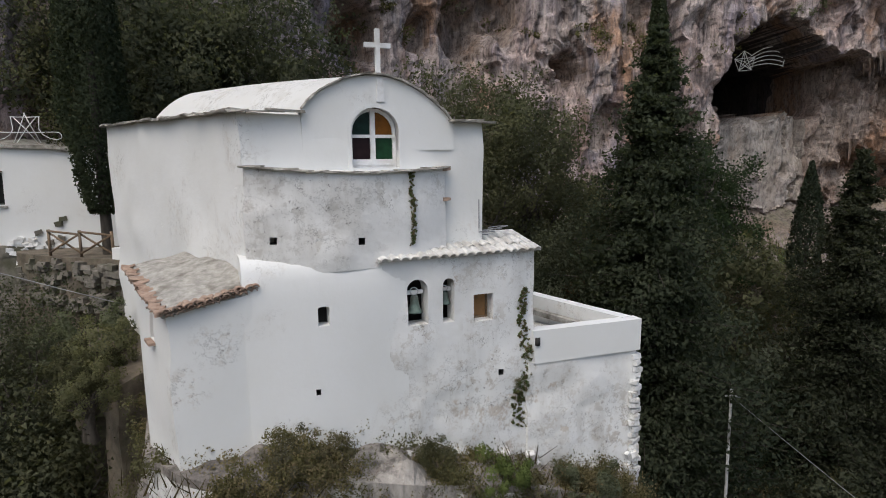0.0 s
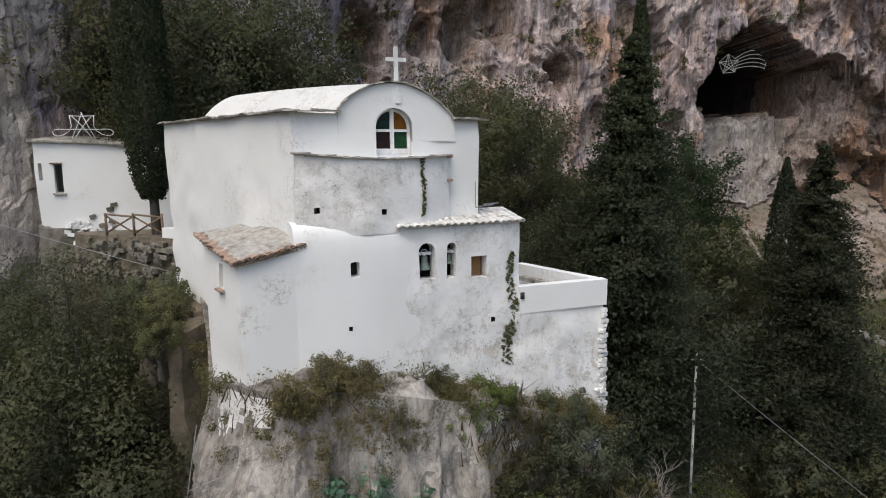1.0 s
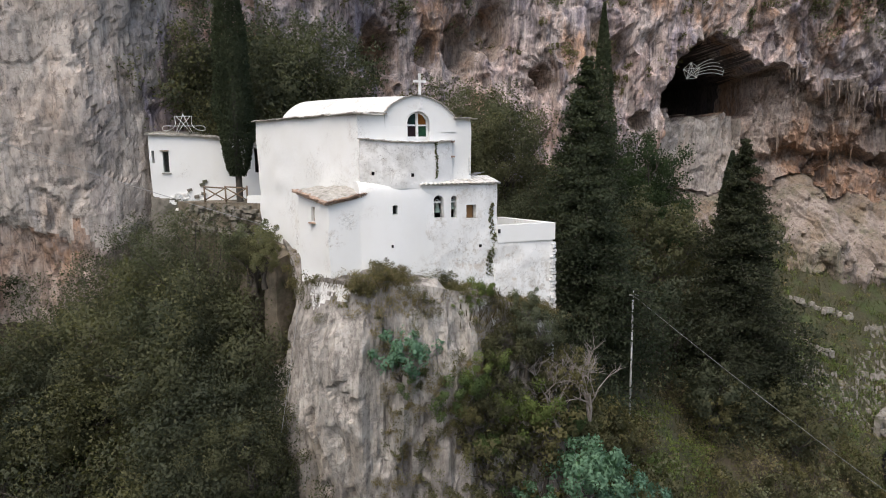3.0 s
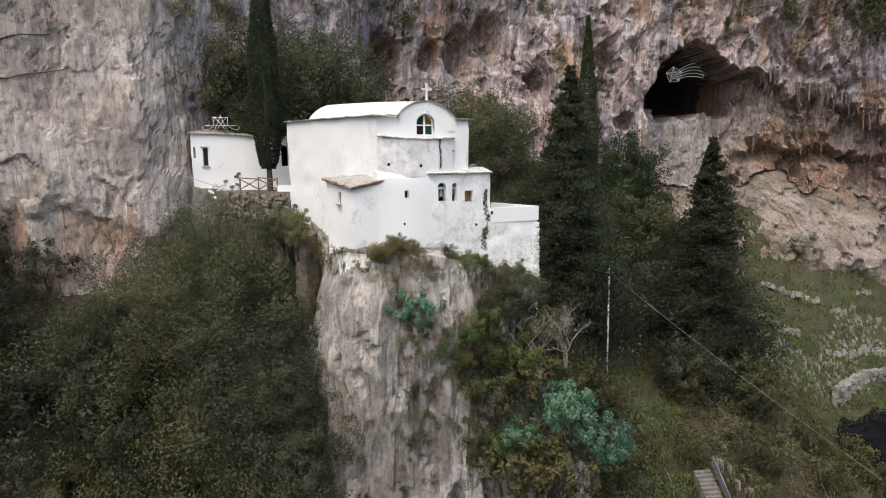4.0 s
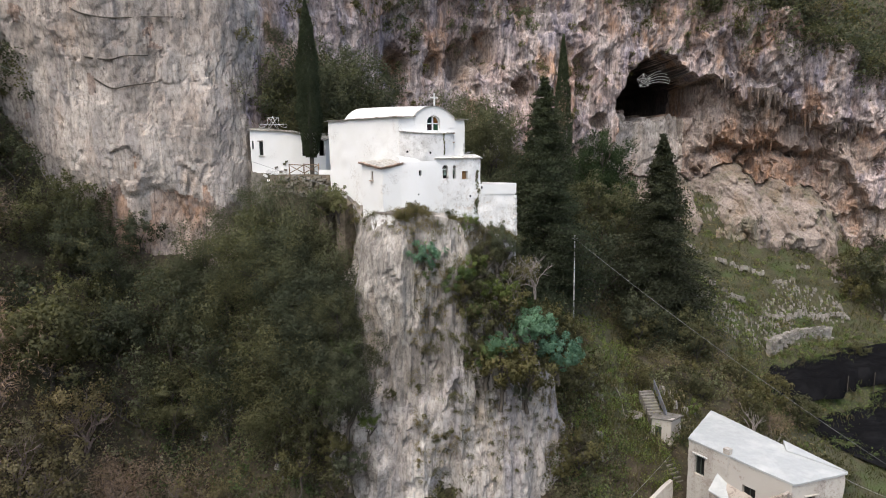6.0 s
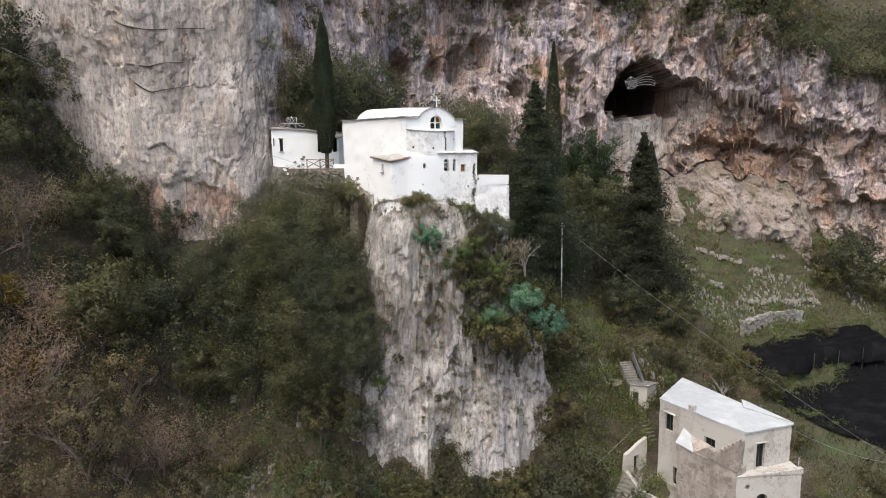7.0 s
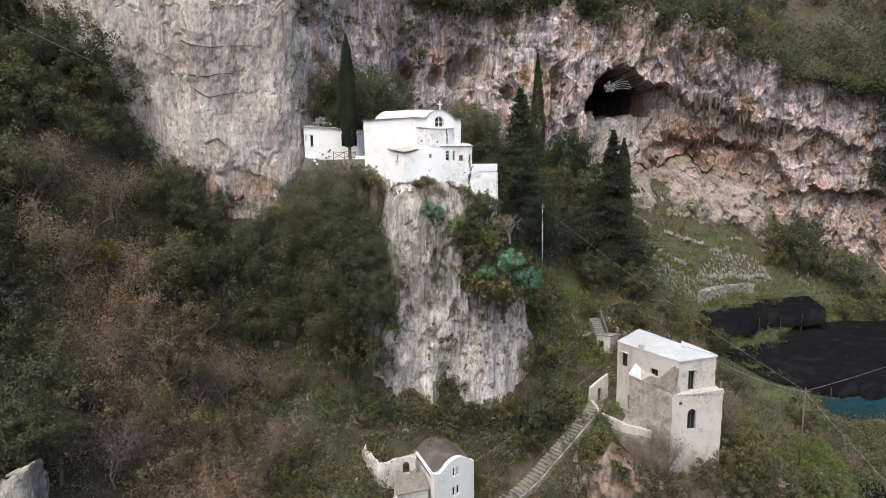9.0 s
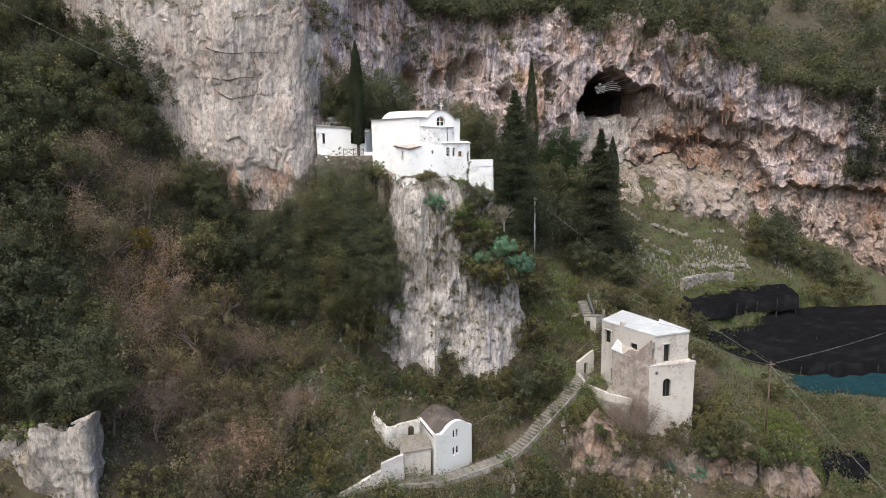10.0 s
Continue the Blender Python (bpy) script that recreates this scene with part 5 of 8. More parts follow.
def hanging_stone():
    r = random.Random(77)
    verts, faces = [], []
    lips = ((41, 51.4, 61.5, 1.6), (45.7, 50.6, 61, 2.4), (48.3, 48.4, 61, 2.6), (52, 48.2, 60.6, 2.6), (55.5, 45.8, 60, 2.4), (61, 43.3, 59, 1.6), (64.3, 42.6, 58.4, 0.9))
    inner = ((43, 41.8, 65.2, 1.2), (46, 42.4, 65, 1.4), (52, 41.6, 64.5, 1.4), (58, 40.8, 63.5, 1.2), (62, 40.0, 62, 0.9))
    for k in range(330):
        row = lips if k % 3 else inner
        xs, zs, ys, ls = zip(*row)
        x = r.uniform(xs[0], xs[-1])
        x += 0.6 * math.sin(x * 2.9)
        z = float(np.interp(x, xs, zs)) + r.uniform(-0.4, 1.1)
        y = float(np.interp(x, xs, ys)) + r.uniform(-1.0, 2.4)
        if vnoise(x / 1.7, 0, k % 3 * 9.0, 76) < -0.05:
            continue
        length, rad = float(np.interp(x, xs, ls)) * r.random() ** 3.0 + 0.15, r.uniform(0.08, 0.3)
        base = len(verts)
        for j, (f, w) in enumerate(((0, 2.2), (0.4, 0.9), (0.75, 0.5))):
            verts += [(x + rad * w * math.cos(i * 1.257 + j), y + rad * w * math.sin(i * 1.257 + j), z + 1.4 - f * (length + 1.4)) for i in range(5)]
        verts.append((x, y, z - length))
        for j in range(2):
            faces += [(base + j * 5 + i, base + j * 5 + 5 + i, base + j * 5 + 5 + (i + 1) % 5, base + j * 5 + (i + 1) % 5) for i in range(5)]
        faces += [(base + 10 + i, base + 15, base + 10 + (i + 1) % 5) for i in range(5)]
    return tagged(new("stalactites", mesh_of("stalactites", verts, faces, ROCK_WARM, True)), "row of stone stalactites hanging from the overhang", "stalactites", "", "stuff")


hanging_stone()

# ---- the house below, its flat white roof stepped ----
house = thing("farmhouse", "weathered two-storey house with a flat white roof and peeling plaster", "house")
HA, HB, HC, HD, HN = (18.93, 11.3), (23.4, 17.0), (27.7, 5.45), (23.27, 4.36), (25.5, 9.6)
hf, hr = Wall(HA, HD), Wall(HD, HC)
main_plan = [HA, HD, HC, HN, HB]
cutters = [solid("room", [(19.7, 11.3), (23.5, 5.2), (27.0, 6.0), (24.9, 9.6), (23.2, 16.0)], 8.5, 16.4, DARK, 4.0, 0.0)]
hw = [(1.05, 14.3, 0.85, 1.65), (5.15, 13.75, 1.0, 1.5), (2.05, 9.35, 0.7, 1.75)]
for s, z, w, h in hw:
    cutters.append(prism_on("opening", hf, s, z, outline(w, h, 0), -0.9, 0.6, HOUSE_WALL))
cutters.append(prism_on("opening", hr, 1.65, 13.62, outline(0.8, 2.15, 0), -0.9, 0.6, HOUSE_WALL))
part("wall", cut(solid("wall", main_plan, 3.0, (17.0, 16.9, 17.05, 17.1, 16.7), HOUSE_WALL, 0.6, 0.05), cutters), house)
for (s, z, w, h), nm in zip(hw, ("window", "window", "door")):
    window_in(house, hf, s, z + 0.02, w - 0.04, h - 0.04, 0.0, 0.2, FRAME_GREEN, 1, GLASS_DARK, nm)
window_in(house, hr, 1.65, 13.64, 0.76, 2.1, 0.0, 0.2, FRAME_GREEN, 1, GLASS_DARK, "door")
part("cornice", prism_on("cornice", hf, 1.05, 16.0, [(-0.65, 0), (0.65, 0), (0.6, 0.09), (-0.6, 0.09)], 0, 0.16, HOUSE_ROOF), house)
part("cornice", prism_on("cornice", hr, 1.65, 15.85, [(-0.6, 0), (0.6, 0), (0.6, 0.08), (-0.6, 0.08)], 0, 0.14, HOUSE_WALL), house)
part("roof", sheet_between("roof", [(HA[0] - 0.08, HA[1] - 0.02, 17.1), (23.3, 4.25, 17.0), (27.85, 5.4, 17.15), (25.6, 9.7, 17.2), (23.45, 17.15, 16.8)], 0.14, HOUSE_ROOF, 0.5, 0.03), house, "flat white coated roof")
part("upper_roof", solid("upper_roof", [(25.3, 8.6), (27.85, 5.4), (25.75, 9.8)], 17.0, (17.3, 17.25, 17.5), HOUSE_ROOF, 0.6, 0.01), house)
part("chimney", solid("chimney", [tuple(hf.at(s, o, 0))[:2] for s, o in ((3.0, 0.06), (3.5, 0.06), (3.5, -0.35), (3.0, -0.35))], 15.5, 17.5, HOUSE_WALL, 0.4, 0.03), house)
# front wing, lower, with a scrolled top and a sloping white roof
wing_plan = [tuple(hf.at(s, o, 0))[:2] for s, o in ((2.7, 1.0), (8.35, 1.05), (8.35, -0.1), (2.7, -0.1))]
part("wing", solid("wing", wing_plan, 3.0, (14.0, 13.9, 14.2, 14.9), HOUSE_STAINED, 0.3, 0.09, stones=0.05), house)
part("wing_roof", sheet_between("wing_roof", [tuple(hf.at(s, o, z)) for s, o, z in ((2.6, 1.1, 14.15), (4.3, 1.1, 13.95), (4.3, 0.0, 14.3), (2.6, 0.0, 15.2))], 0.1, HOUSE_ROOF, 0.4, 0.02), house)
scroll = [(4.4, 14.0), (8.4, 13.85), (8.4, 16.7), (8.0, 16.2), (7.6, 15.7), (7.1, 15.35), (6.7, 14.9), (6.2, 14.75), (5.7, 14.85), (5.2, 14.6), (4.8, 14.2)]
part("scrolled_gable", prism_on("scrolled_gable", hf, 0, 0, scroll, 0.75, 1.07, HOUSE_STAINED), house)
for k in range(6):
    part("stair", prism_on("stair", hf, 8.05 - 0.33 * k, 16.3 - 0.3 * k, [(-0.18, -0.9), (0.18, -0.9), (0.18, 0), (-0.18, 0)], 0.02, 0.76, HOUSE_STAINED), house)
# lower terrace block on the right
tb = Wall(tuple(hf.at(8.35, 1.05, 0))[:2], (27.95, 4.05))
block = [tuple(tb.at(s, o, 0))[:2] for s, o in ((0, 0), (tb.length, 0), (tb.length, -1.5), (0, -1.2))]
cutters = [solid("room", [tuple(tb.at(s, o, 0))[:2] for s, o in ((0.6, -0.4), (tb.length - 0.5, -0.4), (tb.length - 0.5, -1.0), (0.6, -0.9))], 9.0, 13.0, DARK, 3.0, 0.0),
           prism_on("opening", tb, 2.2, 9.6, outline(0.95, 2.3, 0.45), -0.7, 0.5, HOUSE_WALL), prism_on("opening", tb, 0.9, 12.35, outline(0.35, 0.4, 0), -0.5, 0.5, HOUSE_WALL)]
part("terrace_block", cut(solid("terrace_block", block, 3.0, (13.5, 13.75, 13.75, 13.5), HOUSE_WALL, 0.5, 0.06), cutters), house)
window_in(house, tb, 2.2, 9.62, 0.9, 2.25, 0.4, 0.25, FRAME_GREEN, 1, GLASS_DARK, "door")
part("ledge", prism_on("ledge", tb, tb.length / 2, 13.5, [(-tb.length / 2 - 0.05, 0), (tb.length / 2 + 0.08, 0), (tb.length / 2 + 0.08, 0.42), (-tb.length / 2 + 1.9, 0.12)], -0.3, 0.09, HOUSE_WALL), house)
part("rail", tube("rail", [tb.at(tb.length - 0.1, -0.3, 13.7), tb.at(tb.length - 0.1, -0.3, 14.7)], 0.03, METAL, 5), house)
# patio walls
patio = thing("patio", "walled earth patio with a ruined doorway beside the house", "patio", kind="structure")
part("wall", solid("wall", [(15.8, 11.6), (16.3, 9.0), (17.2, 7.2), (18.2, 6.4), (20.8, 4.7), (21.8, 6.8), (19.0, 11.4), (18.2, 13.2)], 4.0, (8.6, 8.6, 8.4, 8.2, 8.2, 8.9, 9.3, 9.3), DRYWALL, 0.6, 0.12, 0.03), patio)
for a, b, z0, z1 in (((15.9, 11.4), (18.3, 12.6), 11.4, 12.6), ((15.9, 11.4), (16.3, 9.0), 9.9, 9.6), ((16.3, 9.0), (18.3, 6.5), 9.4, 9.2), ((18.3, 6.5), (20.8, 4.8), 9.1, 9.0)):
    wl = Wall(a, b)
    pl = [tuple(wl.at(s, o, 0))[:2] for s, o in ((0, 0.05), (wl.length, 0.05), (wl.length, -0.32), (0, -0.32))]
    mass = solid("wall", pl, 8.0, (z0, z1, z1, z0), HOUSE_WALL, 0.4, 0.06)
    if z0 > 11:
        mass = cut(mass, [prism_on("opening", wl, 1.4, 9.3, outline(0.7, 1.8, 0), -1, 1, HOUSE_WALL)])
    part("wall", mass, patio)

# tiny outhouse up the slope with steps and a railing
hut = thing("outhouse", "tiny pale outhouse with a dark door and stone roof", "hut")
HW = Wall((18.2, 17.6), (19.6, 16.8))
hp = [tuple(HW.at(s, o, 0))[:2] for s, o in ((0, 0), (1.7, 0), (2.3, -2.2), (0.2, -2.2))]
part("wall", cut(solid("wall", hp, 10.5, (16.0, 16.1, 15.8, 15.6), HOUSE_WALL, 0.3, 0.06, stones=0.05), [prism_on("opening", HW, 0.6, 13.5, outline(0.6, 1.75, 0), -0.6, 0.4, HOUSE_WALL)]), hut)
part("door", prism_on("door", HW, 0.6, 13.5, outline(0.58, 1.74, 0), -0.3, -0.24, FRAME_GREEN), hut)
part("roof", sheet_between("roof", [tuple(HW.at(s, o, z)) for s, o, z in ((-0.1, 0.1, 16.0), (1.8, 0.1, 16.1), (2.5, -2.4, 15.8), (0.1, -2.4, 15.7))], 0.12, STEP, 0.4, 0.05), hut)


def steps_between(name, label, a, b, width, count, wall_side=None):
    """A straight flight of stone steps from a up to b, with risers and low curbs."""
    t = thing(name, label, "stairs", kind="structure")
    a, b = Vector(a), Vector(b)
    d = Vector((b.x - a.x, b.y - a.y, 0))
    run = d.length / count
    ang = math.degrees(math.atan2(d.y, d.x))
    rise = (b.z - a.z) / count
    meshes = [box("step", (run * 1.12, width * w, 0.9), STEP, 0.03) for w in (1.0, 0.95, 1.06)]
    for k in range(count):
        p = a.lerp(b, (k + 0.5) / count)
        st = new("step", meshes[k % 3])
        st.parent = t
        st.matrix_basis = pose(p.x, p.y, p.z + rise * 0.5 - 0.45, rng.uniform(-1, 1), rng.uniform(-1.5, 1.5), ang + rng.uniform(-2, 2))
    if wall_side:
        n = Vector((d.y, -d.x, 0)).normalized() * wall_side * (width / 2 + 0.17)
        w0, w1 = a + n, b + n
        pl = [(w0.x, w0.y), (w1.x, w1.y), (w1.x + n.x * 0.22, w1.y + n.y * 0.22), (w0.x + n.x * 0.22, w0.y + n.y * 0.22)]
        if wall_side < 0:
            pl = pl[::-1]
            hs = (a.z + 0.2, b.z + 0.2, b.z + 0.2, a.z + 0.2)
            hs = (hs[3], hs[2], hs[1], hs[0])
        else:
            hs = (a.z + 0.2, b.z + 0.2, b.z + 0.2, a.z + 0.2)
        part("curb_wall", solid("curb_wall", pl, min(a.z, b.z) - 0.9, hs, DRYWALL, 0.5, 0.05), t)
    return t


for a, b in zip(PATH_LINE[:-1], PATH_LINE[1:]):
    run = math.dist(a[:2], b[:2])
    steps_between("stone_steps", "worn grey stone steps climbing along the hillside", a, b, 1.45, max(3, round(run / (0.42 if b[2] - a[2] > 0.6 else 0.9))), 1)
steps_between("stone_steps", "narrow concrete steps below the outhouse", (19.7, 14.4, 11.2), (18.7, 16.8, 13.5), 0.9, 9)
flight = steps_between("stone_steps", "straight stone steps with a grey metal railing", (18.9, 18.0, 15.6), (18.6, 20.6, 17.4), 1.3, 10)
RAIL = surface("blue_grey_railing", (0.10, 0.11, 0.13), (0.19, 0.20, 0.23), 4, 0.6, (0.14, 0.11, 0.09), 1.5, 0.2, 0.01)
part("railing", tube("railing", [(19.7, 18.0, 16.4), (19.45, 20.7, 18.4)], 0.05, RAIL, 6), flight)
for f in (0, 0.5, 1):
    part("railing_post", tube("railing_post", [(19.7 - 0.25 * f, 18.0 + 2.7 * f, 15.2 + 1.9 * f), (19.7 - 0.25 * f, 18.0 + 2.7 * f, 16.42 + 2.0 * f)], 0.04, RAIL, 6), flight)
part("railing_panel", mesh_of("railing_panel", [(19.69, 18.05, 15.7), (19.46, 20.65, 17.6), (19.46, 20.65, 18.3), (19.69, 18.05, 16.35), (19.72, 18.05, 15.7), (19.49, 20.65, 17.6), (19.49, 20.65, 18.3), (19.72, 18.05, 16.35)], [(0, 1, 2, 3), (7, 6, 5, 4), (0, 4, 5, 1), (1, 5, 6, 2), (2, 6, 7, 3), (3, 7, 4, 0)], RAIL), flight)

# ---- the small chapel beside the path ----
chapel = thing("chapel", "small white chapel with a curved gable and brown roof", "chapel")
CA, CB = (-2.68, -0.46), (1.48, 2.57)
cw = Wall(CA, CB)
back = Vector((-2.05, 5.4, 0))
CC, CD = (CB[0] + back.x, CB[1] + back.y), (CA[0] + back.x, CA[1] + back.y)
L = cw.length
front_profile = [(0, 1.0), (L, 0.8), (L, 7.3), (L * 0.93, 7.4), (L * 0.85, 7.75), (L * 0.72, 8.15), (L * 0.6, 8.3), (L * 0.48, 8.25), (L * 0.36, 8.0), (L * 0.25, 7.6), (L * 0.15, 7.3), (0.06 * L, 7.35), (0, 7.5)]
openings = [(2.55, 6.35, 0.36, 0.95, 0.0), (3.0, 6.38, 0.3, 0.95, 0.0), (2.5, 4.25, 0.4, 1.0, 0), (3.02, 4.3, 0.4, 1.0, 0)]
front_mass = prism_on("front_wall", cw, 0, 0, front_profile, -0.5, 0.0, CHAPEL_WALL)
part("front_wall", cut(front_mass, [prism_on("opening", cw, s, z, outline(w, h, a), -0.9, 0.4, CHAPEL_WALL) for s, z, w, h, a in openings]), chapel)
for s, z, w, h, a in openings:
    window_in(chapel, cw, s, z + 0.01, w - 0.02, h - 0.02, 0, 0.12, PAINT, 0)
part("body", solid("body", [tuple(cw.at(0.02, -0.45, 0))[:2], tuple(cw.at(L - 0.02, -0.45, 0))[:2], CC, CD], 0.5, (7.1, 7.0, 7.0, 7.1), CHAPEL_WALL, 0.6, 0.05), chapel)


def chapel_roof():
    n, m = 14, 10
    verts, faces = [], []
    for j in range(m + 1):
        for i in range(n + 1):
            f = i / n
            z = 7.15 + 0.95 * math.sin(math.pi * min(1, max(0, (f - 0.08) / 0.86))) ** 0.9
            verts.append(cw.at(L * f * 1.02 - 0.03, -0.42, z - 0.1) + back * (j / m) * 1.02)
    k = n + 1
    faces = [(j * k + i, j * k + i + 1, (j + 1) * k + i + 1, (j + 1) * k + i) for j in range(m) for i in range(n)]
    base = len(verts)
    verts += [v - Vector((0, 0, 0.1)) for v in verts]
    faces += [(base + d, base + c, base + b, base + a) for a, b, c, d in faces]
    rim = [i for i in range(n + 1)] + [j * k + n for j in range(1, m + 1)] + [m * k + i for i in range(n - 1, -1, -1)] + [j * k for j in range(m - 1, 0, -1)]
    faces += [(rim[(i + 1) % len(rim)], rim[i], base + rim[i], base + rim[(i + 1) % len(rim)]) for i in range(len(rim))]
    return mesh_of("roof", verts, faces, BROWN_ROOF)


part("roof", chapel_roof(), chapel, "brown curved roof")
MOSSY_SLAB = surface("weathered_roof_slab", (0.10, 0.085, 0.07), (0.22, 0.195, 0.17), 2.2, 0.95, (0.13, 0.12, 0.08), 0.7, 0.6, 0.04)
RUIN_WALL = plaster_material("ruined_whitewash", (0.50, 0.49, 0.455), (0.20, 0.18, 0.15), (0.30, 0.265, 0.225), 0.53, 0.2, 0.42, 1.3)
lean = Wall((-6.2, -1.2), (-3.3, -0.3))
lp = [tuple(lean.at(s, o, 0))[:2] for s, o in ((0, 0), (lean.length, 0), (lean.length, -2.0), (0, -2.0))]
part("lean_to", solid("lean_to", lp, 0.5, (5.9, 5.9, 6.5, 6.5), HOUSE_WALL, 0.3, 0.06), chapel)
part("lean_to_roof", sheet_between("lean_to_roof", [tuple(lean.at(s, o, z)) for s, o, z in ((-0.1, 0.15, 5.95), (lean.length + 0.1, 0.15, 5.95), (lean.length + 0.1, -2.1, 6.65), (-0.1, -2.1, 6.65))], 0.1, MOSSY_SLAB, 0.4, 0.03), chapel)
rw = Wall((-8.6, 2.6), (-4.6, 2.9))
ruin = thing("ruined_wall", "ruined whitewashed wall with an arched opening and broken top", "ruin")
rp = [tuple(rw.at(s, o, 0))[:2] for s, o in ((0, 0), (1.3, 0), (2.4, 0), (rw.length, 0), (rw.length, -0.5), (0, -0.5))]
part("wall", cut(solid("wall", rp, 1.5, (7.0, 7.2, 7.5, 7.7, 7.7, 7.0), RUIN_WALL, 0.2, 0.1, ragged=0.22, stones=0.08), [prism_on("opening", rw, 3.0, 5.7, outline(0.7, 1.4, 0.35), -1, 1, RUIN_WALL)]), ruin)
part("wall", solid("wall", [tuple(rw.at(s, o, 0))[:2] for s, o in ((-1.7, -2.4), (0.1, 0.0), (0.1, -0.5), (-1.3, -2.5))], 2.0, (7.6, 7.0, 7.1, 7.7), RUIN_WALL, 0.2, 0.12, ragged=0.35, stones=0.08), ruin)
RENDER_GREY = plaster_material("grey_render", (0.40, 0.385, 0.375), (0.24, 0.22, 0.20), (0.33, 0.31, 0.29), 0.56, 0.05, 0.45, 0.7)
for words, line, tops, mat in (("grey rendered garden wall standing beside the path", ((-8.6, -2.9), (-6.2, -2.25)), (5.5, 6.2), RENDER_GREY), ("low whitewashed rubble wall stepping down by the path", ((-14.0, -5.0), (-8.6, -2.9)), (2.6, 4.7), RUIN_WALL)):
    yardw = Wall(*line)
    pl = [tuple(yardw.at(s, o, 0))[:2] for s, o in ((0, 0), (yardw.length, 0), (yardw.length, -0.35), (0, -0.35))]
    tagged(new("garden_wall", solid("garden_wall", pl, -1.5, (tops[0], tops[1], tops[1], tops[0]), mat, 0.25, 0.05, stones=0.05, ragged=0.06)), words, "wall", "", "structure")


# ---- plants ----
def leaf_mesh(name, centres, size, material, seed, flat=0.0, stretch=1.6, out=None):
    """Separate small leaf sprays, one bent blade each, at the centres; flat: how far they lie level; out: the way the foliage faces there."""
    r = np.random.RandomState(seed)
    n = len(centres)
    if out is None:
        out = r.normal(size=(n, 3)) * 0.7 + np.array([0, -0.25, 0.8])
    out = out / (np.linalg.norm(out, axis=1)[:, None] + 1e-9)
    a = r.normal(size=(n, 3))
    a[:, 2] *= 1 - flat
    a /= np.linalg.norm(a, axis=1)[:, None] + 1e-9
    b = r.normal(size=(n, 3))
    b[:, 2] *= 1 - flat
    b -= a * (a * b).sum(1)[:, None]
    b /= np.linalg.norm(b, axis=1)[:, None] + 1e-9
    nrm = np.cross(a, b)
    turn = np.sign((nrm * out).sum(1))[:, None]
    b, nrm = b * turn, nrm * turn
    s = (size * r.uniform(0.55, 1.35, n))[:, None]
    bend = nrm * s * r.uniform(-0.3, 0.3, n)[:, None]
    q = np.stack([centres - a * s * stretch / 2, centres + a * s * stretch / 2 + bend, centres + b * s], 1)
    face = nrm * 0.2 + out
    face /= np.linalg.norm(face, axis=1)[:, None]
    return quads_mesh(name, q, material, np.repeat(face, 3, 0))


def quads_mesh(name, q, material, normals=None):
    n, k = q.shape[:2]
    me = bpy.data.meshes.new(name)
    me.vertices.add(n * k)
    me.vertices.foreach_set("co", q.reshape(-1).astype(np.float32))
    me.loops.add(n * k)
    me.loops.foreach_set("vertex_index", np.arange(n * k, dtype=np.int32))
    me.polygons.add(n)
    me.polygons.foreach_set("loop_start", (np.arange(n) * k).astype(np.int32))
    me.materials.append(material)
    me.update(calc_edges=True)
    if normals is not None:
        me.polygons.foreach_set("use_smooth", np.full(n, True))
        me.normals_split_custom_set_from_vertices(normals.astype(np.float32).tolist())
    return me


def branch_mesh(name, segments, material, sides=4):
    """Tapered limbs joined in one mesh. segments: (from, to, radius at the foot, radius at the tip)."""
    verts, faces = [], []
    for p, q, r0, r1 in segments:
        d = (q - p).normalized()
        a = d.orthogonal().normalized()
        b = d.cross(a)
        k = len(verts)
        for c, r in ((p, r0), (q, r1)):
            verts += [c + r * (math.cos(2 * math.pi * i / sides) * a + math.sin(2 * math.pi * i / sides) * b) for i in range(sides)]
        faces += [(k + i, k + (i + 1) % sides, k + sides + (i + 1) % sides, k + sides + i) for i in range(sides)]
    return mesh_of(name, verts, faces, material, True)


def limbs(r, start, direction, length, radius, depth, spread, out, droop=0.0):
    end = start + direction * length
    mid = start + direction * length * 0.5 + Vector((r.uniform(-1, 1), r.uniform(-1, 1), r.uniform(-1, 1))) * length * 0.07
    out.append((start, mid, radius, radius * 0.8))
    out.append((mid, end, radius * 0.8, radius * 0.6))
    if depth <= 0:
        return
    for k in range(r.choice((2, 3, 3))):
        d = (direction + Vector((r.uniform(-1, 1), r.uniform(-1, 1), r.uniform(-0.6, 0.9) - droop)) * spread).normalized()
        limbs(r, start.lerp(end, r.uniform(0.55, 1.0)), d, length * r.uniform(0.6, 0.85), radius * 0.58, depth - 1, spread, out, droop)


PARK = thing("plant_patterns", "", "")


def rounded(q, n):
    """Directions with lengths that thin out to the edge of a clump."""
    a = q.normal(size=(n, 3))
    return a / (np.linalg.norm(a, axis=1)[:, None] + 1e-9) * 1.75 * q.uniform(0, 1, n)[:, None] ** 0.45


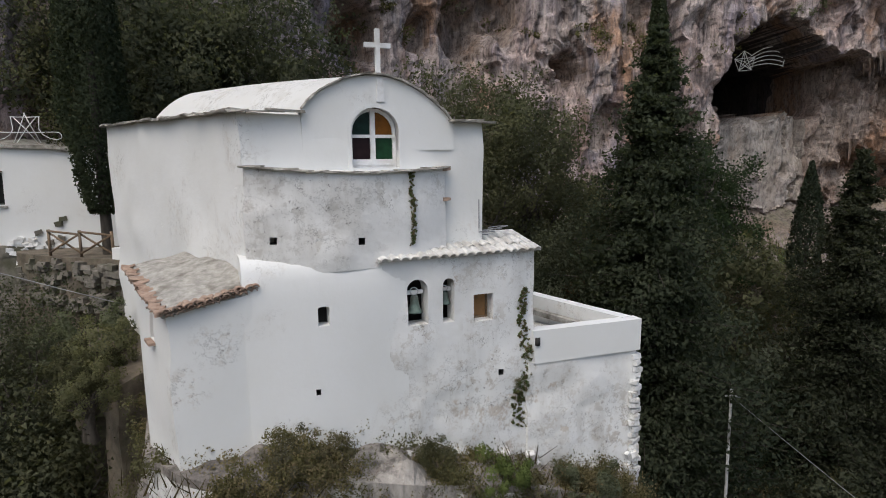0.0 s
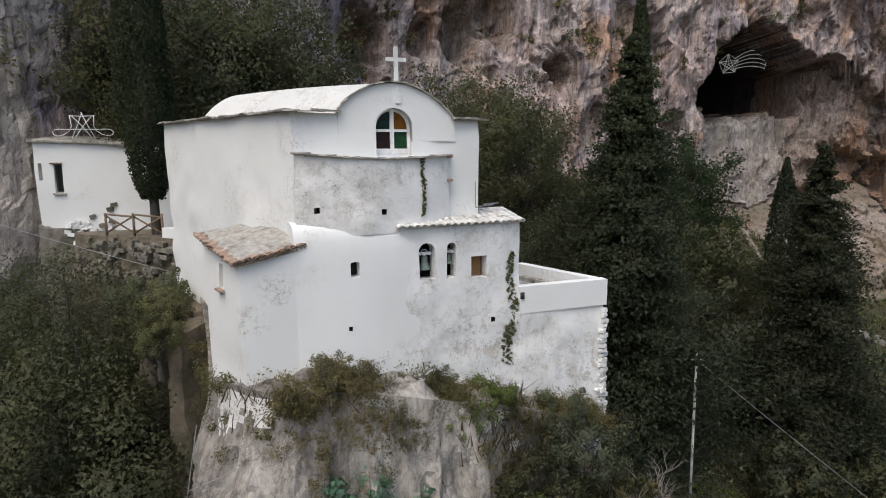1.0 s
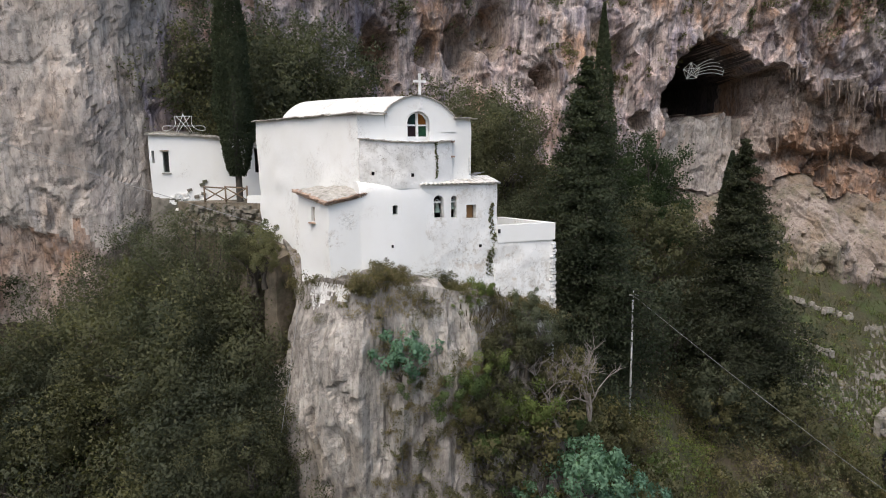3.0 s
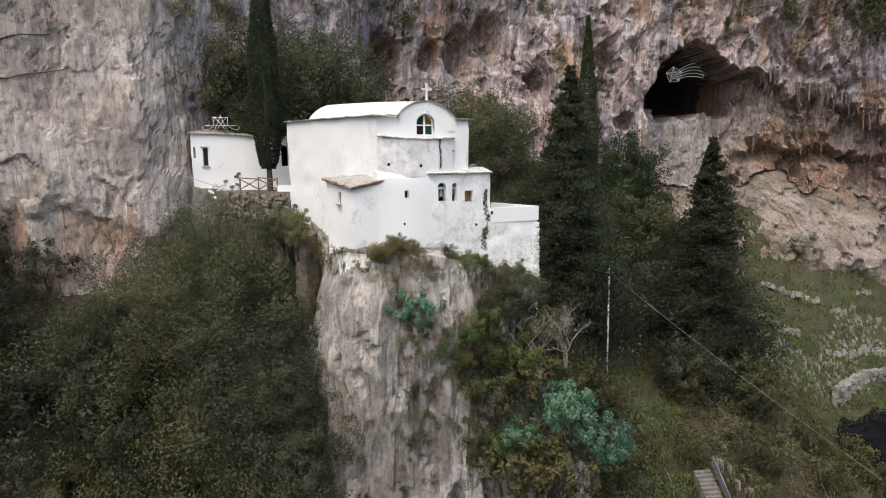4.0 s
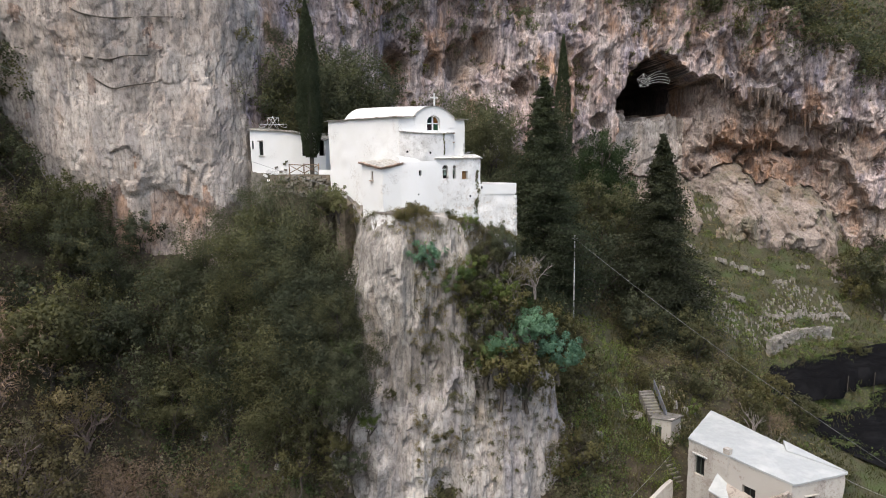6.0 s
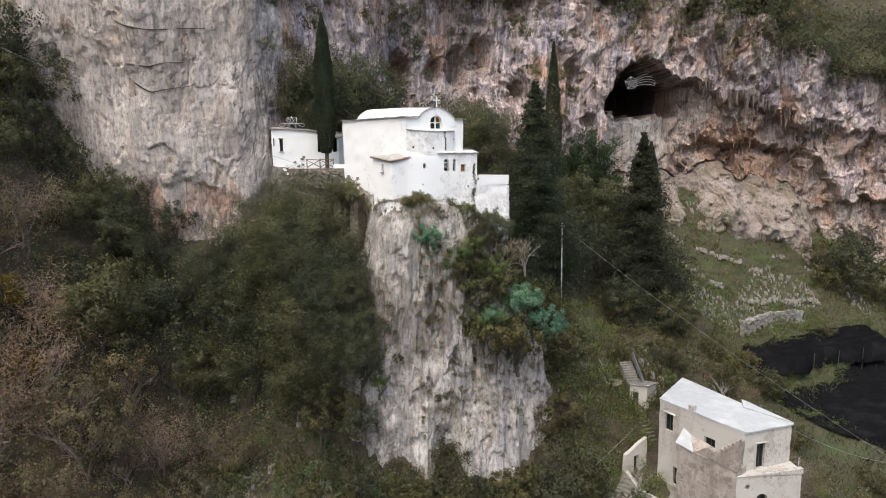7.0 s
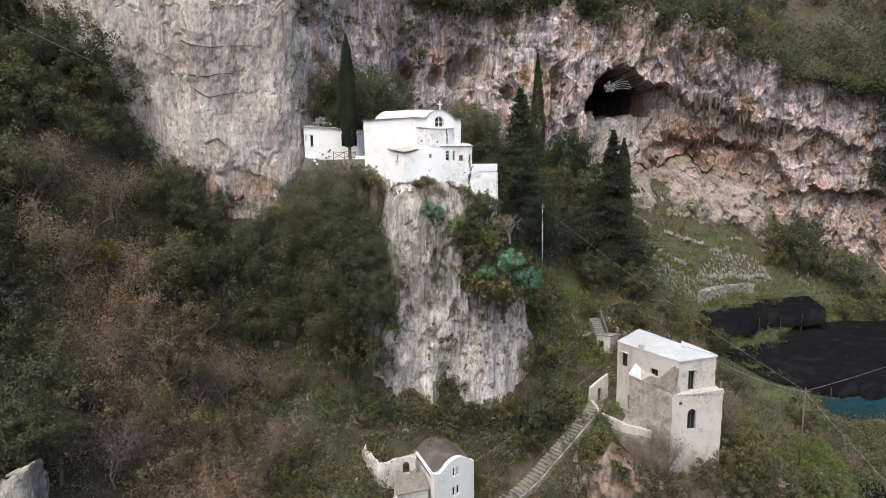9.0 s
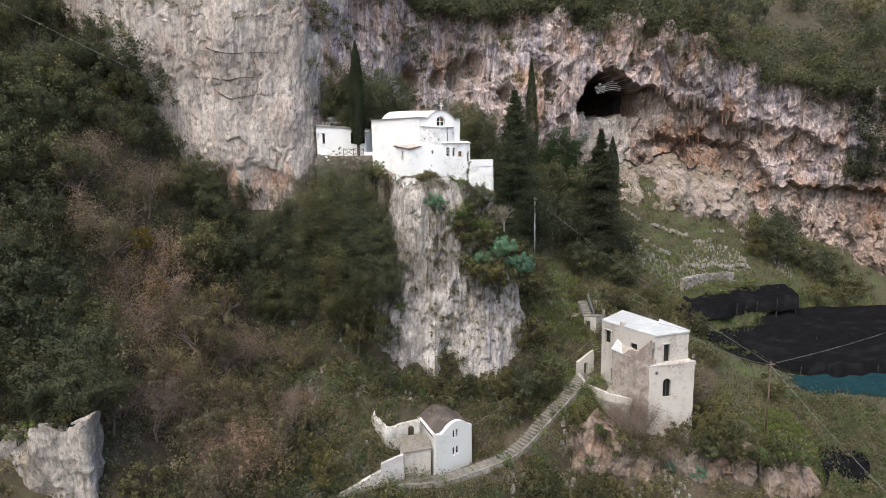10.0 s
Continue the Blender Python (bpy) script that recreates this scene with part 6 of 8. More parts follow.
def oak_meshes(seed, radius=3.0, height=6.5, clumps=64, per=58, size=0.2, material=None, squash=0.8):
    r = random.Random(seed)
    q = np.random.RandomState(seed)
    segs = []
    limbs(r, Vector((0, 0, -1.2)), Vector((r.uniform(-0.15, 0.15), r.uniform(-0.15, 0.15), 1)).normalized(), height * 0.42, 0.2, 3, 0.75, segs)
    per, size = int(per * 1.7), size * 0.74
    d = q.normal(size=(clumps, 3))
    d /= np.linalg.norm(d, axis=1)[:, None]
    rad = radius * q.uniform(0.45, 1.05, clumps) * (1 + 0.3 * vnoise(d[:, 0] * 1.6, d[:, 1] * 1.6, d[:, 2] * 1.6, seed))
    c = d * rad[:, None] * np.array([1, 1, squash]) + np.array([0, 0, height - radius * squash])
    away = rounded(q, clumps * per)
    pts = np.repeat(c, per, 0) + away * np.repeat(q.uniform(0.25, 0.5, clumps), per)[:, None] * radius / 3
    out = 0.7 * away + 0.9 * (pts - np.array([0, 0, height - radius * squash])) / radius + np.array([0, 0, 0.35])
    return branch_mesh("trunk", segs, BARK), leaf_mesh("crown", pts, size, material or OAK, seed, 0.0, 1.6, out)


def conifer_meshes(seed, height, radius, count, material, bare=0.06, power=0.8, size=0.3):
    """A broad conifer in tiers of feathery boughs."""
    r = random.Random(seed)
    q = np.random.RandomState(seed)
    segs = [(Vector((0, 0, -1.5)), Vector((0, 0, height * 0.5)), 0.34, 0.2), (Vector((0, 0, height * 0.5)), Vector((0, 0, height * 0.98)), 0.2, 0.03)]
    pts = []
    for k in range(count):
        h = bare + (1 - bare) * (k + r.random()) / count
        t = r.random() * 2 * math.pi
        reach = radius * max(0.012, (1 - h)) ** power * r.uniform(0.55, 1.15) * (1 + 0.22 * math.sin(3 * t + 11 * h)) + 0.06
        foot, tip = Vector((0, 0, h * height)), Vector((reach * math.cos(t), reach * math.sin(t), h * height + reach * r.uniform(-0.3, 0.12)))
        segs.append((foot, tip, 0.045, 0.012))
        m = int(30 + 300 * reach / radius)
        f = q.uniform(0.25, 1.05, m)[:, None]
        w = reach * 0.13 + 0.06
        pts.append(np.array(foot) * (1 - f) + np.array(tip) * f + q.normal(size=(m, 3)) * np.array([w, w, w * 0.5]))
    pts = np.vstack(pts)
    out = pts * np.array([1, 1, 0]) / radius + np.array([0, 0, 0.5]) + 0.35 * q.normal(size=pts.shape)
    return branch_mesh("trunk", segs, BARK, 5), leaf_mesh("crown", pts, size * 0.62, material, seed, 0.2, 1.8, out)


def cypress_meshes(seed, height, radius, count, material, bare=0.08, size=0.2):
    count, size = int(count * 1.8), size * 0.7
    q = np.random.RandomState(seed)
    h = q.uniform(bare, 1, count) ** 0.9
    t = q.uniform(0, 2 * math.pi, count)
    prof = np.interp(h, (0, bare, 0.16, 0.35, 0.6, 0.85, 1), (0.12, 0.2, 0.62, 1.0, 0.86, 0.48, 0.04))
    rad = radius * prof * (1 + 0.22 * vnoise(np.cos(t) * 1.8, np.sin(t) * 1.8, h * height / 1.6, seed)) * q.uniform(0.72, 1.06, count)
    pts = np.stack([rad * np.cos(t), rad * np.sin(t), h * height], -1)
    me = leaf_mesh("crown", pts, size, material, seed, -0.8, 1.6, pts * np.array([1, 1, 0]) / radius + 0.4 * q.normal(size=pts.shape))
    return branch_mesh("trunk", [(Vector((0, 0, -1)), Vector((0, 0, height * 0.5)), 0.24, 0.12)], BARK, 7), me


def bare_meshes(seed, height, depth=5, spread=0.7, radius=0.12, material=None):
    r = random.Random(seed)
    segs = []
    for k in range(r.choice((1, 2, 3))):
        limbs(r, Vector((0, 0, -0.6)), Vector((r.uniform(-0.45, 0.45), r.uniform(-0.45, 0.45), 1)).normalized(), height * 0.34, radius, depth, spread, segs)
    return branch_mesh("crown", segs, material or TWIG, 3)


TWIG = surface("grey_twigs", (0.12, 0.09, 0.077), (0.23, 0.18, 0.158), 5, 0.9, None, 1, 0.2, 0.01, (1, 1, 1), False)
TWIG_PALE = surface("pale_bare_wood", (0.17, 0.145, 0.125), (0.32, 0.285, 0.255), 4, 0.9, None, 1, 0.2, 0.01, (1, 1, 1), False)
OLIVE = leaf_material("olive_shrub_leaves", (0.060, 0.062, 0.033), (0.139, 0.134, 0.071), (0.186, 0.166, 0.095))
BROWN = leaf_material("dry_brown_leaves", (0.099, 0.088, 0.057), (0.185, 0.167, 0.109), (0.232, 0.211, 0.135))
SPURGE = leaf_material("blue_green_leaves", (0.091, 0.169, 0.124), (0.163, 0.280, 0.202), (0.195, 0.312, 0.221))
BRIGHT = leaf_material("fresh_green_leaves", (0.064, 0.095, 0.037), (0.140, 0.186, 0.075), (0.179, 0.222, 0.091))
GOLD = leaf_material("yellowing_leaves", (0.08, 0.06, 0.015), (0.20, 0.15, 0.03), (0.30, 0.24, 0.05))
RUSSET = leaf_material("russet_leaves", (0.05, 0.035, 0.018), (0.13, 0.085, 0.04), (0.18, 0.11, 0.045))
IVY = leaf_material("ivy_leaves", (0.025, 0.042, 0.02), (0.06, 0.085, 0.04), (0.085, 0.115, 0.05))
GRASSBLADE = leaf_material("grass_blades", (0.040, 0.044, 0.018), (0.088, 0.085, 0.037), (0.125, 0.110, 0.062))
bpy.data.objects.remove(PARK)


class Plant:
    """One pattern of a plant: its parts' meshes and tags; planted again and again."""

    def __init__(self, name, label, category, group, parts):
        self.name, self.label, self.category, self.group, self.parts, self.first = name, label, category, group, parts, None

    def set(self, x, y, z, scale=1.0, turn=0.0, lean=0.0, label=""):
        # nothing tall grows over the stepped path: it stands on the uphill side
        ahead, aside = (x - 3.0) * 0.83 + (y - 0.3) * 0.56, (y - 0.3) * 0.83 - (x - 3.0) * 0.56
        if self.group == "woodland trees" and 3 < ahead < 15.5 and -3.2 < aside < 2.6:
            go = 2.8 + 0.3 * math.sin(9 * x) - aside
            z += z_at(x - 0.56 * go, y + 0.83 * go) - z_at(x, y)
            x, y = x - 0.56 * go, y + 0.83 * go
        m = Matrix.Translation((x, y, z)) @ pose(0, 0, 0, lean, 0, turn) @ Matrix.Scale(scale, 4)
        if self.first is None:
            ob = new(self.name)
            tagged(ob, self.label, self.category, self.group)
            for nm, me in self.parts:
                part(nm, me, ob)
            ob.matrix_basis = m
            self.first = ob
        else:
            self.first.scale = (scale, scale, scale)
            keep = self.first.matrix_basis.copy()
            ob = copy_thing(self.first, Matrix.Translation((x, y, z)) @ pose(0, 0, 0, lean, 0, turn))
            self.first.matrix_basis = self.keep
            return tagged(ob, label)
        self.keep = m
        return tagged(ob, label)


def tree_plant(name, label, category, group, meshes):
    return Plant(name, label, category, group, [("trunk", meshes[0]), ("crown", meshes[1])])


OAKS = [tree_plant("holm_oak", "dark green holm oak with a dense rounded crown", "tree", "woodland trees", oak_meshes(200 + k, 3.0 + 0.3 * k, 6.6 + 0.5 * k, 46, 40, 0.22, HOLM)) for k in range(4)]
FINE_OAKS = [tree_plant("holm_oak", "dark green holm oak with a dense rounded crown", "tree", "woodland trees", oak_meshes(210 + k, 3.2, 7.2, 96, 104, 0.1, HOLM)) for k in range(2)]
TALL_OAKS = [tree_plant("holm_oak", "tall dark green holm oak close under the church", "tree", "woodland trees", oak_meshes(213 + k, 5.0, 12.0, 125, 130, 0.12, HOLM, 0.95)) for k in range(2)]
MID_OAKS = [tree_plant("holm_oak", "dark green holm oak with a dense rounded crown", "tree", "woodland trees", oak_meshes(215 + k, 3.2, 7.0, 76, 56, 0.14, HOLM)) for k in range(2)]
OLIVES = [tree_plant("shrub_tree", "olive green scrubby tree on the slope", "tree", "woodland trees", oak_meshes(220 + k, 2.6, 5.2, 38, 28, 0.24, OLIVE)) for k in range(3)]
BROWNS = [tree_plant("dry_tree", "half-bare tree with dry brown leaves and twigs", "tree", "woodland trees", (bare_meshes(240 + k, 6.0, 4, 0.75, 0.13), oak_meshes(240 + k, 2.9, 6.2, 44, 40, 0.15, BROWN)[1])) for k in range(3)]
def sprays(seed, radius, height, count, material):
    """A haze of fine twigs: thin slivers in drifts round the limbs."""
    q = np.random.RandomState(seed)
    c = q.normal(size=(60, 3)) * np.array([0.5, 0.5, 0.36]) * radius + np.array([0, 0, height - radius])
    away = q.normal(size=(count, 3))
    pts = c[q.randint(0, 60, count)] + away * radius * 0.15
    return leaf_mesh("twigs", pts, 0.045, material, seed, 0.0, 7.0, 0.5 * away + np.array([0, -0.2, 0.7]))


TWIG_HAZE = leaf_material("mauve_brown_twigs", (0.152, 0.113, 0.093), (0.282, 0.213, 0.176), (0.335, 0.259, 0.216))
BARES = [Plant("bare_tree", "leafless grey-brown tree with fine twigs", "tree", "bare trees", [("crown", bare_meshes(260 + k, 6.4, 4, 0.55, 0.12)), ("twig_haze", sprays(270 + k, 3.0, 6.6, 2800, TWIG_HAZE))]) for k in range(3)]
PALES = [Plant("bare_shrub", "leafless pale shrub with spreading branches", "shrub", "bare trees", [("crown", bare_meshes(280 + k, 3.6, 4, 0.9, 0.075, TWIG_PALE))]) for k in range(2)]
SHRUBS = [tree_plant("shrub", "low dark green shrub among the rocks", "shrub", "shrubs", oak_meshes(300 + k, 1.1, 1.7, 18, 34, 0.14, (OAK, OLIVE, BRIGHT)[k])) for k in range(3)]
ROCK_SHRUBS = [tree_plant("shrub", "low green shrub rooted in the church rock", "shrub", "shrubs", oak_meshes(310 + k, 1.1, 1.7, 34, 110, 0.06, (OAK, OLIVE, BRIGHT)[k])) for k in range(3)]
SPURGES = [tree_plant("spurge_bush", "rounded blue-green spurge bush on the rock", "bush", "spurge bushes", oak_meshes(320 + k, 1.2, 1.7, 46, 60, 0.1, SPURGE, 0.7)) for k in range(2)]
TUFTS = [tree_plant("dry_tuft", "tuft of dry brown grass and herbs hanging on rock", "shrub", "tufts", (bare_meshes(340 + k, 1.5, 3, 0.9, 0.02), oak_meshes(340 + k, 0.9, 1.2, 26, 40, 0.05, (BROWN, OLIVE)[k])[1])) for k in range(2)]

ROCK_TUFTS = [tree_plant("dry_tuft", "dense tuft of dry brown herbs below the church wall", "shrub", "tufts", (bare_meshes(350 + k, 1.3, 3, 0.9, 0.014), oak_meshes(350 + k, 0.75, 1.0, 44, 80, 0.034, (BROWN, OLIVE)[k])[1])) for k in range(2)]

# the single trees that stand out
c1 = tree_plant("conifer", "tall dark green conifer with layered drooping boughs", "tree", "", conifer_meshes(401, 24.0, 5.4, 700, CONIFER, 0.03, 0.72, 0.2))
c1.set(9.7, 27.2, 23.8)
c2 = tree_plant("conifer", "broad olive-green conifer standing above the grassy path", "tree", "", conifer_meshes(402, 24.0, 6.4, 640, leaf_material("olive_needles", (0.04, 0.047, 0.029), (0.082, 0.087, 0.053), (0.11, 0.11, 0.068)), 0.03, 0.86, 0.22))
c2.set(24.8, 35.0, 18.4)
y1 = tree_plant("cypress", "very tall slender dark cypress spire", "tree", "cypresses", cypress_meshes(403, 26.0, 1.25, 12000, CYPRESS, 0.05, 0.17))
y1.set(14.2, 40.0, 28.6)
y2 = tree_plant("cypress", "slender dark cypress with a bare leaning trunk by the church", "tree", "cypresses", cypress_meshes(404, 16.2, 1.16, 22000, CYPRESS, 0.1, 0.11))
y2.set(-13.15, 22.9, 38.2)
y3 = tree_plant("cypress", "dark cypress on the slope beneath the cave", "tree", "cypresses", cypress_meshes(405, 13.0, 1.3, 4500, CONIFER, 0.05, 0.22))
y3.set(31.2, 50.0, 28.7)

# woodland
pick = random.Random(12)


def z_at(x, y):
    return float(ground_height(x, y))


def grow(x, y, kinds, s0, s1, sink=0.3, z=None, label=""):
    k = pick.choice(kinds)
    return k.set(x, y, (z_at(x, y) if z is None else z) - sink, pick.uniform(s0, s1), pick.uniform(0, 360), pick.uniform(-6, 6), label)


def clear_of(x, y):
    """Whether a plant may stand there: off the rock, the buildings, the path and the meadow."""
    if -10.5 < x < 8.5 and 9.2 < y < 26:
        return False
    if -10.5 < x < 3.5 and -6 < y < 8.0 or 15 < x < 29 and 2 < y < 22:
        return False
    if x > 1 and abs(y - (0.68 * x - 0.6)) < 2.0 and x < 18:
        return False
    if 13.8 < x < 18.6 and 13 < y < 33 or x > 39 and y > 18:
        return False
    if x < -10 and y > 19 and x > -21 or y > 21.5 and x < -20:
        return False
    return True


y = -34.0
while y < 21:
    x = -80.0
    while x < -9:
        px, py = x + pick.uniform(-1.8, 1.8), y + pick.uniform(-1.8, 1.8)
        if clear_of(px, py) and not (px > -24 and py < -14) and not (px > -17 and py < -1) and not (px > -15.5 and py < 10.5) and not (-50 < px < -25 and py < -11.0):
            mood = float(vnoise(px / 9, py / 9, 3.0, 55))
            dry = max(math.exp(-((px - cx) ** 2 + (py - cy) ** 2) / cr ** 2) for cx, cy, cr in ((-31.0, 3.0, 9.5), (-37.5, 8.0, 7.0), (-27.0, -4.0, 8.0), (-24.5, 7.5, 5.0), (-24.0, -10.0, 7.0)))
            if py > 12.5 and -48 < px < -25:
                grow(px, py, OAKS, *((0.4, 0.55) if px > -28.5 and py > 14.5 else (0.6, 0.9)))
            elif px > -25 and py > 10:
                grow(px, py, MID_OAKS, 0.95, 1.3)
            elif dry + 0.25 * mood > 0.36:
                grow(px, py, BARES + BARES + BROWNS, 0.85, 1.35)
            elif px > -25:
                grow(px, py, OLIVES + BROWNS + BARES, 0.6, 1.0)
            elif mood > 0.3:
                grow(px, py, OLIVES + BROWNS[:1], 0.8, 1.3)
            else:
                grow(px, py, OAKS + OAKS + OLIVES[:1], 0.85, 1.3)
        x += 3.3 if x > -54 else 5.5
    y += 3.6
for px, py, pz, s in ((-37.5, -11.5, 13.4, 1.2), (-33.6, -12.6, 15.0, 1.0), (-34.6, -9.0, 15, 1.25), (-41.5, -10.5, 12.6, 1.3), (-31.8, -11.5, 15, 0.8), (-40.5, -6.5, 17, 1.35), (-45.0, -9.0, 15, 1.35), (-36.4, -4.5, 16, 1.3), (-45.5, -3.5, 24, 1.3)):
    MID_OAKS[int(-px) % 2].set(px, py, pz - 0.6, s, 77 * px)
for px, py in ((-29.0, -13.6), (-28.0, -16.0), (-31.0, -19.0), (-26.6, -12.6), (-41.5, -16.4), (-43.5, -15.0)):
    OLIVES[int(-px) % 3].set(px, py, z_at(px, py) - 0.3, 0.8, 61 * px)
gold = tree_plant("autumn_tree", "small tree with russet and yellow autumn leaves", "tree", "", oak_meshes(507, 2.2, 5.0, 34, 40, 0.17, GOLD))
gold.set(-37.2, 7.2, z_at(-37.2, 7.2) + 0.6, 1.0)
for px, py, s in ((-35.2, 5.6, 0.7), (-44.0, 16.0, 0.6)):
    gold.set(px, py, z_at(px, py), s, 40)
# oaks along the foot of the buttress
for px, py, s in ((-38.0, 18.2, 0.75), (-35.2, 18.6, 0.7), (-33.2, 18.6, 0.65), (-40.5, 17.6, 0.8), (-43.5, 17.8, 0.95)):
    OAKS[int(-px) % 4].set(px, py, z_at(px, py) + 0.4, s, 31 * px)
# dark oaks close under the church on its forest side
for px, py, s in ((-12.4, 15.6, 1.1), (-11.2, 13.6, 0.9), (-14.6, 19.0, 1.3), (-17.6, 20.4, 1.3), (-13.4, 12.2, 1.0), (-20.6, 19.0, 1.2), (-12.0, 18.6, 0.95), (-16.4, 16.0, 1.3)):
    head = float(np.interp(px, (-22, -17, -14.7, -12.6, -11.4), (34.5, 38.2, 38.3, 36.4, 31.5)))
    tall = head - z_at(px, py)
    if tall > 8.4:
        TALL_OAKS[pick.randrange(2)].set(px, py, z_at(px, py) - 0.4, min(1.15, tall / 11.6), pick.uniform(0, 360))
    else:
        FINE_OAKS[pick.randrange(2)].set(px, py, z_at(px, py) - 0.4, max(0.7, tall / 6.8), pick.uniform(0, 360))
for px, py, pz, s in ((-17.8, 28.6, 44.0, 0.8), (-18.4, 29.6, 49.0, 0.75), (-16.4, 29.5, 41.5, 1.0), (-15.4, 28.8, 38.5, 1.0)):
    FINE_OAKS[int(pz) % 2].set(px, py, pz, s, 33 * px)
# behind the church
for px, py, s in ((-12.6, 30.0, 1.9), (-10.6, 32.6, 1.75), (-15.2, 30.6, 2.0), (-17.4, 31.2, 1.9), (-13.6, 34, 1.9), (-9.0, 29.5, 1.1), (2.4, 35, 1.75), (4.6, 36, 1.65), (1.2, 32, 1.35), (6.4, 32.2, 1.3), (3.2, 28.0, 1.0), (8.0, 38, 1.3), (10.5, 33.5, 1.2), (-3.0, 32.0, 0.9), (12.5, 38, 1.2)):
    FINE_OAKS[pick.randrange(2)].set(px, py, z_at(px, py) - 0.5, s, pick.uniform(0, 360))
for px, py, s in ((7.9, 33.0, 1.15), (4.9, 25.6, 0.55)):
    gold = tree_plant("autumn_tree", "small tree with russet and yellow autumn leaves", "tree", "", oak_meshes(500 + int(px), 2.4, 5.5, 40, 50, 0.18, GOLD if px < 7 else RUSSET))
    gold.set(px, py, z_at(px, py) - 0.3, s)
# ivy-clad mound beside the cave mouth
ivy = tree_plant("ivy_mound", "broad mound of dark ivy beside the cave mouth", "shrub", "", oak_meshes(520, 4.0, 8.0, 120, 80, 0.17, IVY, 1.0))
ivy.set(22.2, 51.5, 34.0, 1.15)
ivy.set(20.2, 50.5, 32.5, 1.0, 140)
ivy.set(23.4, 49.4, 29.6, 1.0, 80)
for px, py, s in ((18.6, 47.5, 1.0), (21.5, 46.0, 0.9), (25.5, 45.0, 0.9), (28.6, 44.0, 0.8), (20.0, 49.5, 1.0), (31.0, 45.5, 0.7), (24.0, 41.0, 1.0), (27.4, 40.5, 0.8), (28.0, 49.0, 1.0), (31.5, 51.0, 0.8), (27.0, 52.0, 0.9)):
    (BROWNS + OLIVES)[int(px * 2) % 6].set(px, py, z_at(px, py) - 0.4, s, 50 * px)
# the wooded slope right of the rock, down to the path
for px, py, s in ((13.5, 31, 1.1), (17.5, 34.5, 1.2), (16.2, 38.5, 1.3), (20.5, 37.5, 1.1), (22.2, 43, 1.3), (27.8, 30.5, 0.9), (21, 30.2, 1.0), (18.4, 44.5, 1.3), (12.2, 44, 1.3), (28.8, 36.5, 1.0)):
    (OAKS + OLIVES[:2])[pick.randrange(6)].set(px, py, z_at(px, py) - 0.4, s, pick.uniform(0, 360))
for k in range(120):
    px, py = pick.uniform(8.0, 33), pick.uniform(1, 34)
    if clear_of(px, py) and not 13.5 < px < 18.5 and py > 2.4:
        grow(px, py, SHRUBS + OLIVES + TUFTS[1:], 0.5, 1.0, 0.2)
for k in range(24):
    px, py = pick.uniform(28, 47), pick.uniform(4, 32)
    if (px > 29.5 or py > 18) and not (34 < px < 44 and 8 < py < 20):
        grow(px, py, BARES[:1] + OLIVES + SHRUBS, 0.45, 0.85, 0.3)
for px, py, s in ((62, 53.5, 1.0), (65, 52.0, 1.1), (68.5, 51.0, 1.0), (64, 49.5, 0.8), (72, 48.5, 0.9), (60, 51, 0.7), (76, 46.5, 1.0)):
    (OAKS + OLIVES)[int(px) % 7].set(px, py, z_at(px, py) - 0.4, s * 1.2, 50 * px)
for px, py, s in ((52, 31.5, 0.6), (58, 41.2, 0.7), (63, 41.5, 0.8), (67, 41.8, 0.8), (54, 40.4, 0.5), (72, 42, 0.9)):
    (OLIVES + SHRUBS)[int(px) % 6].set(px, py, z_at(px, py) - 0.1, s, 50 * px)
# below the rock and round the chapel
for k in range(230):
    px, py = pick.uniform(-24, 18), pick.uniform(-12, 10.5)
    if clear_of(px, py) or (py > 6.8 and px > -16):
        grow(px, py, SHRUBS + TUFTS + OLIVES[:1] + PALES[:1], 0.45, 1.0, 0.2)
for px, py, s in ((8.4, 7.8, 0.85), (9.6, 8.8, 0.6)):
    OAKS[1].set(px, py, z_at(px, py) - 0.4, s, 70 * px)
for px, py, s in ((21.0, 2.4, 0.75), (22.2, 1.2, 0.6), (19.6, 3.6, 0.6), (24.6, 2.4, 0.7)):
    BARES[int(px) % 3].set(px, py, z_at(px, py) - 0.2, s, 50 * px)
for px, py, s in ((26.4, 2.4, 0.9), (29.5, 1.2, 1.2), (31.8, 3.0, 1.1)):
    OLIVES[int(px) % 3].set(px, py, z_at(px, py) - 0.4, s * 0.8, 50 * px)
PALES[1].set(30.5, 19.5, z_at(30.5, 19.5) - 0.2, 1.9, 20)
PALES[0].set(33.5, 16.0, z_at(33.5, 16.0) - 0.2, 1.3, 120)
for px, py, s in ((15.0, 1.4, 0.7), (18.6, 0.6, 0.8), (22.0, 0.2, 0.7), (26.0, 0.0, 0.8), (30.0, -0.4, 0.9), (34.0, -0.4, 0.9), (37.0, 0.4, 0.8), (16.6, -3.2, 0.7), (20.6, -4.2, 0.8), (27.0, -4.6, 0.8), (32.0, -5.0, 0.9)):
    (OLIVES + SHRUBS[2:])[int(px) % 4].set(px, py, z_at(px, py) + (1.6 if py > -1 else 0.0), s, 50 * px)
for px, py in ((24.2, 0.6), (26.8, -0.6), (28.2, 1.0)):
    SPURGES[int(px) % 2].set(px, py, z_at(px, py) - 0.1, 0.9, 40 * px)

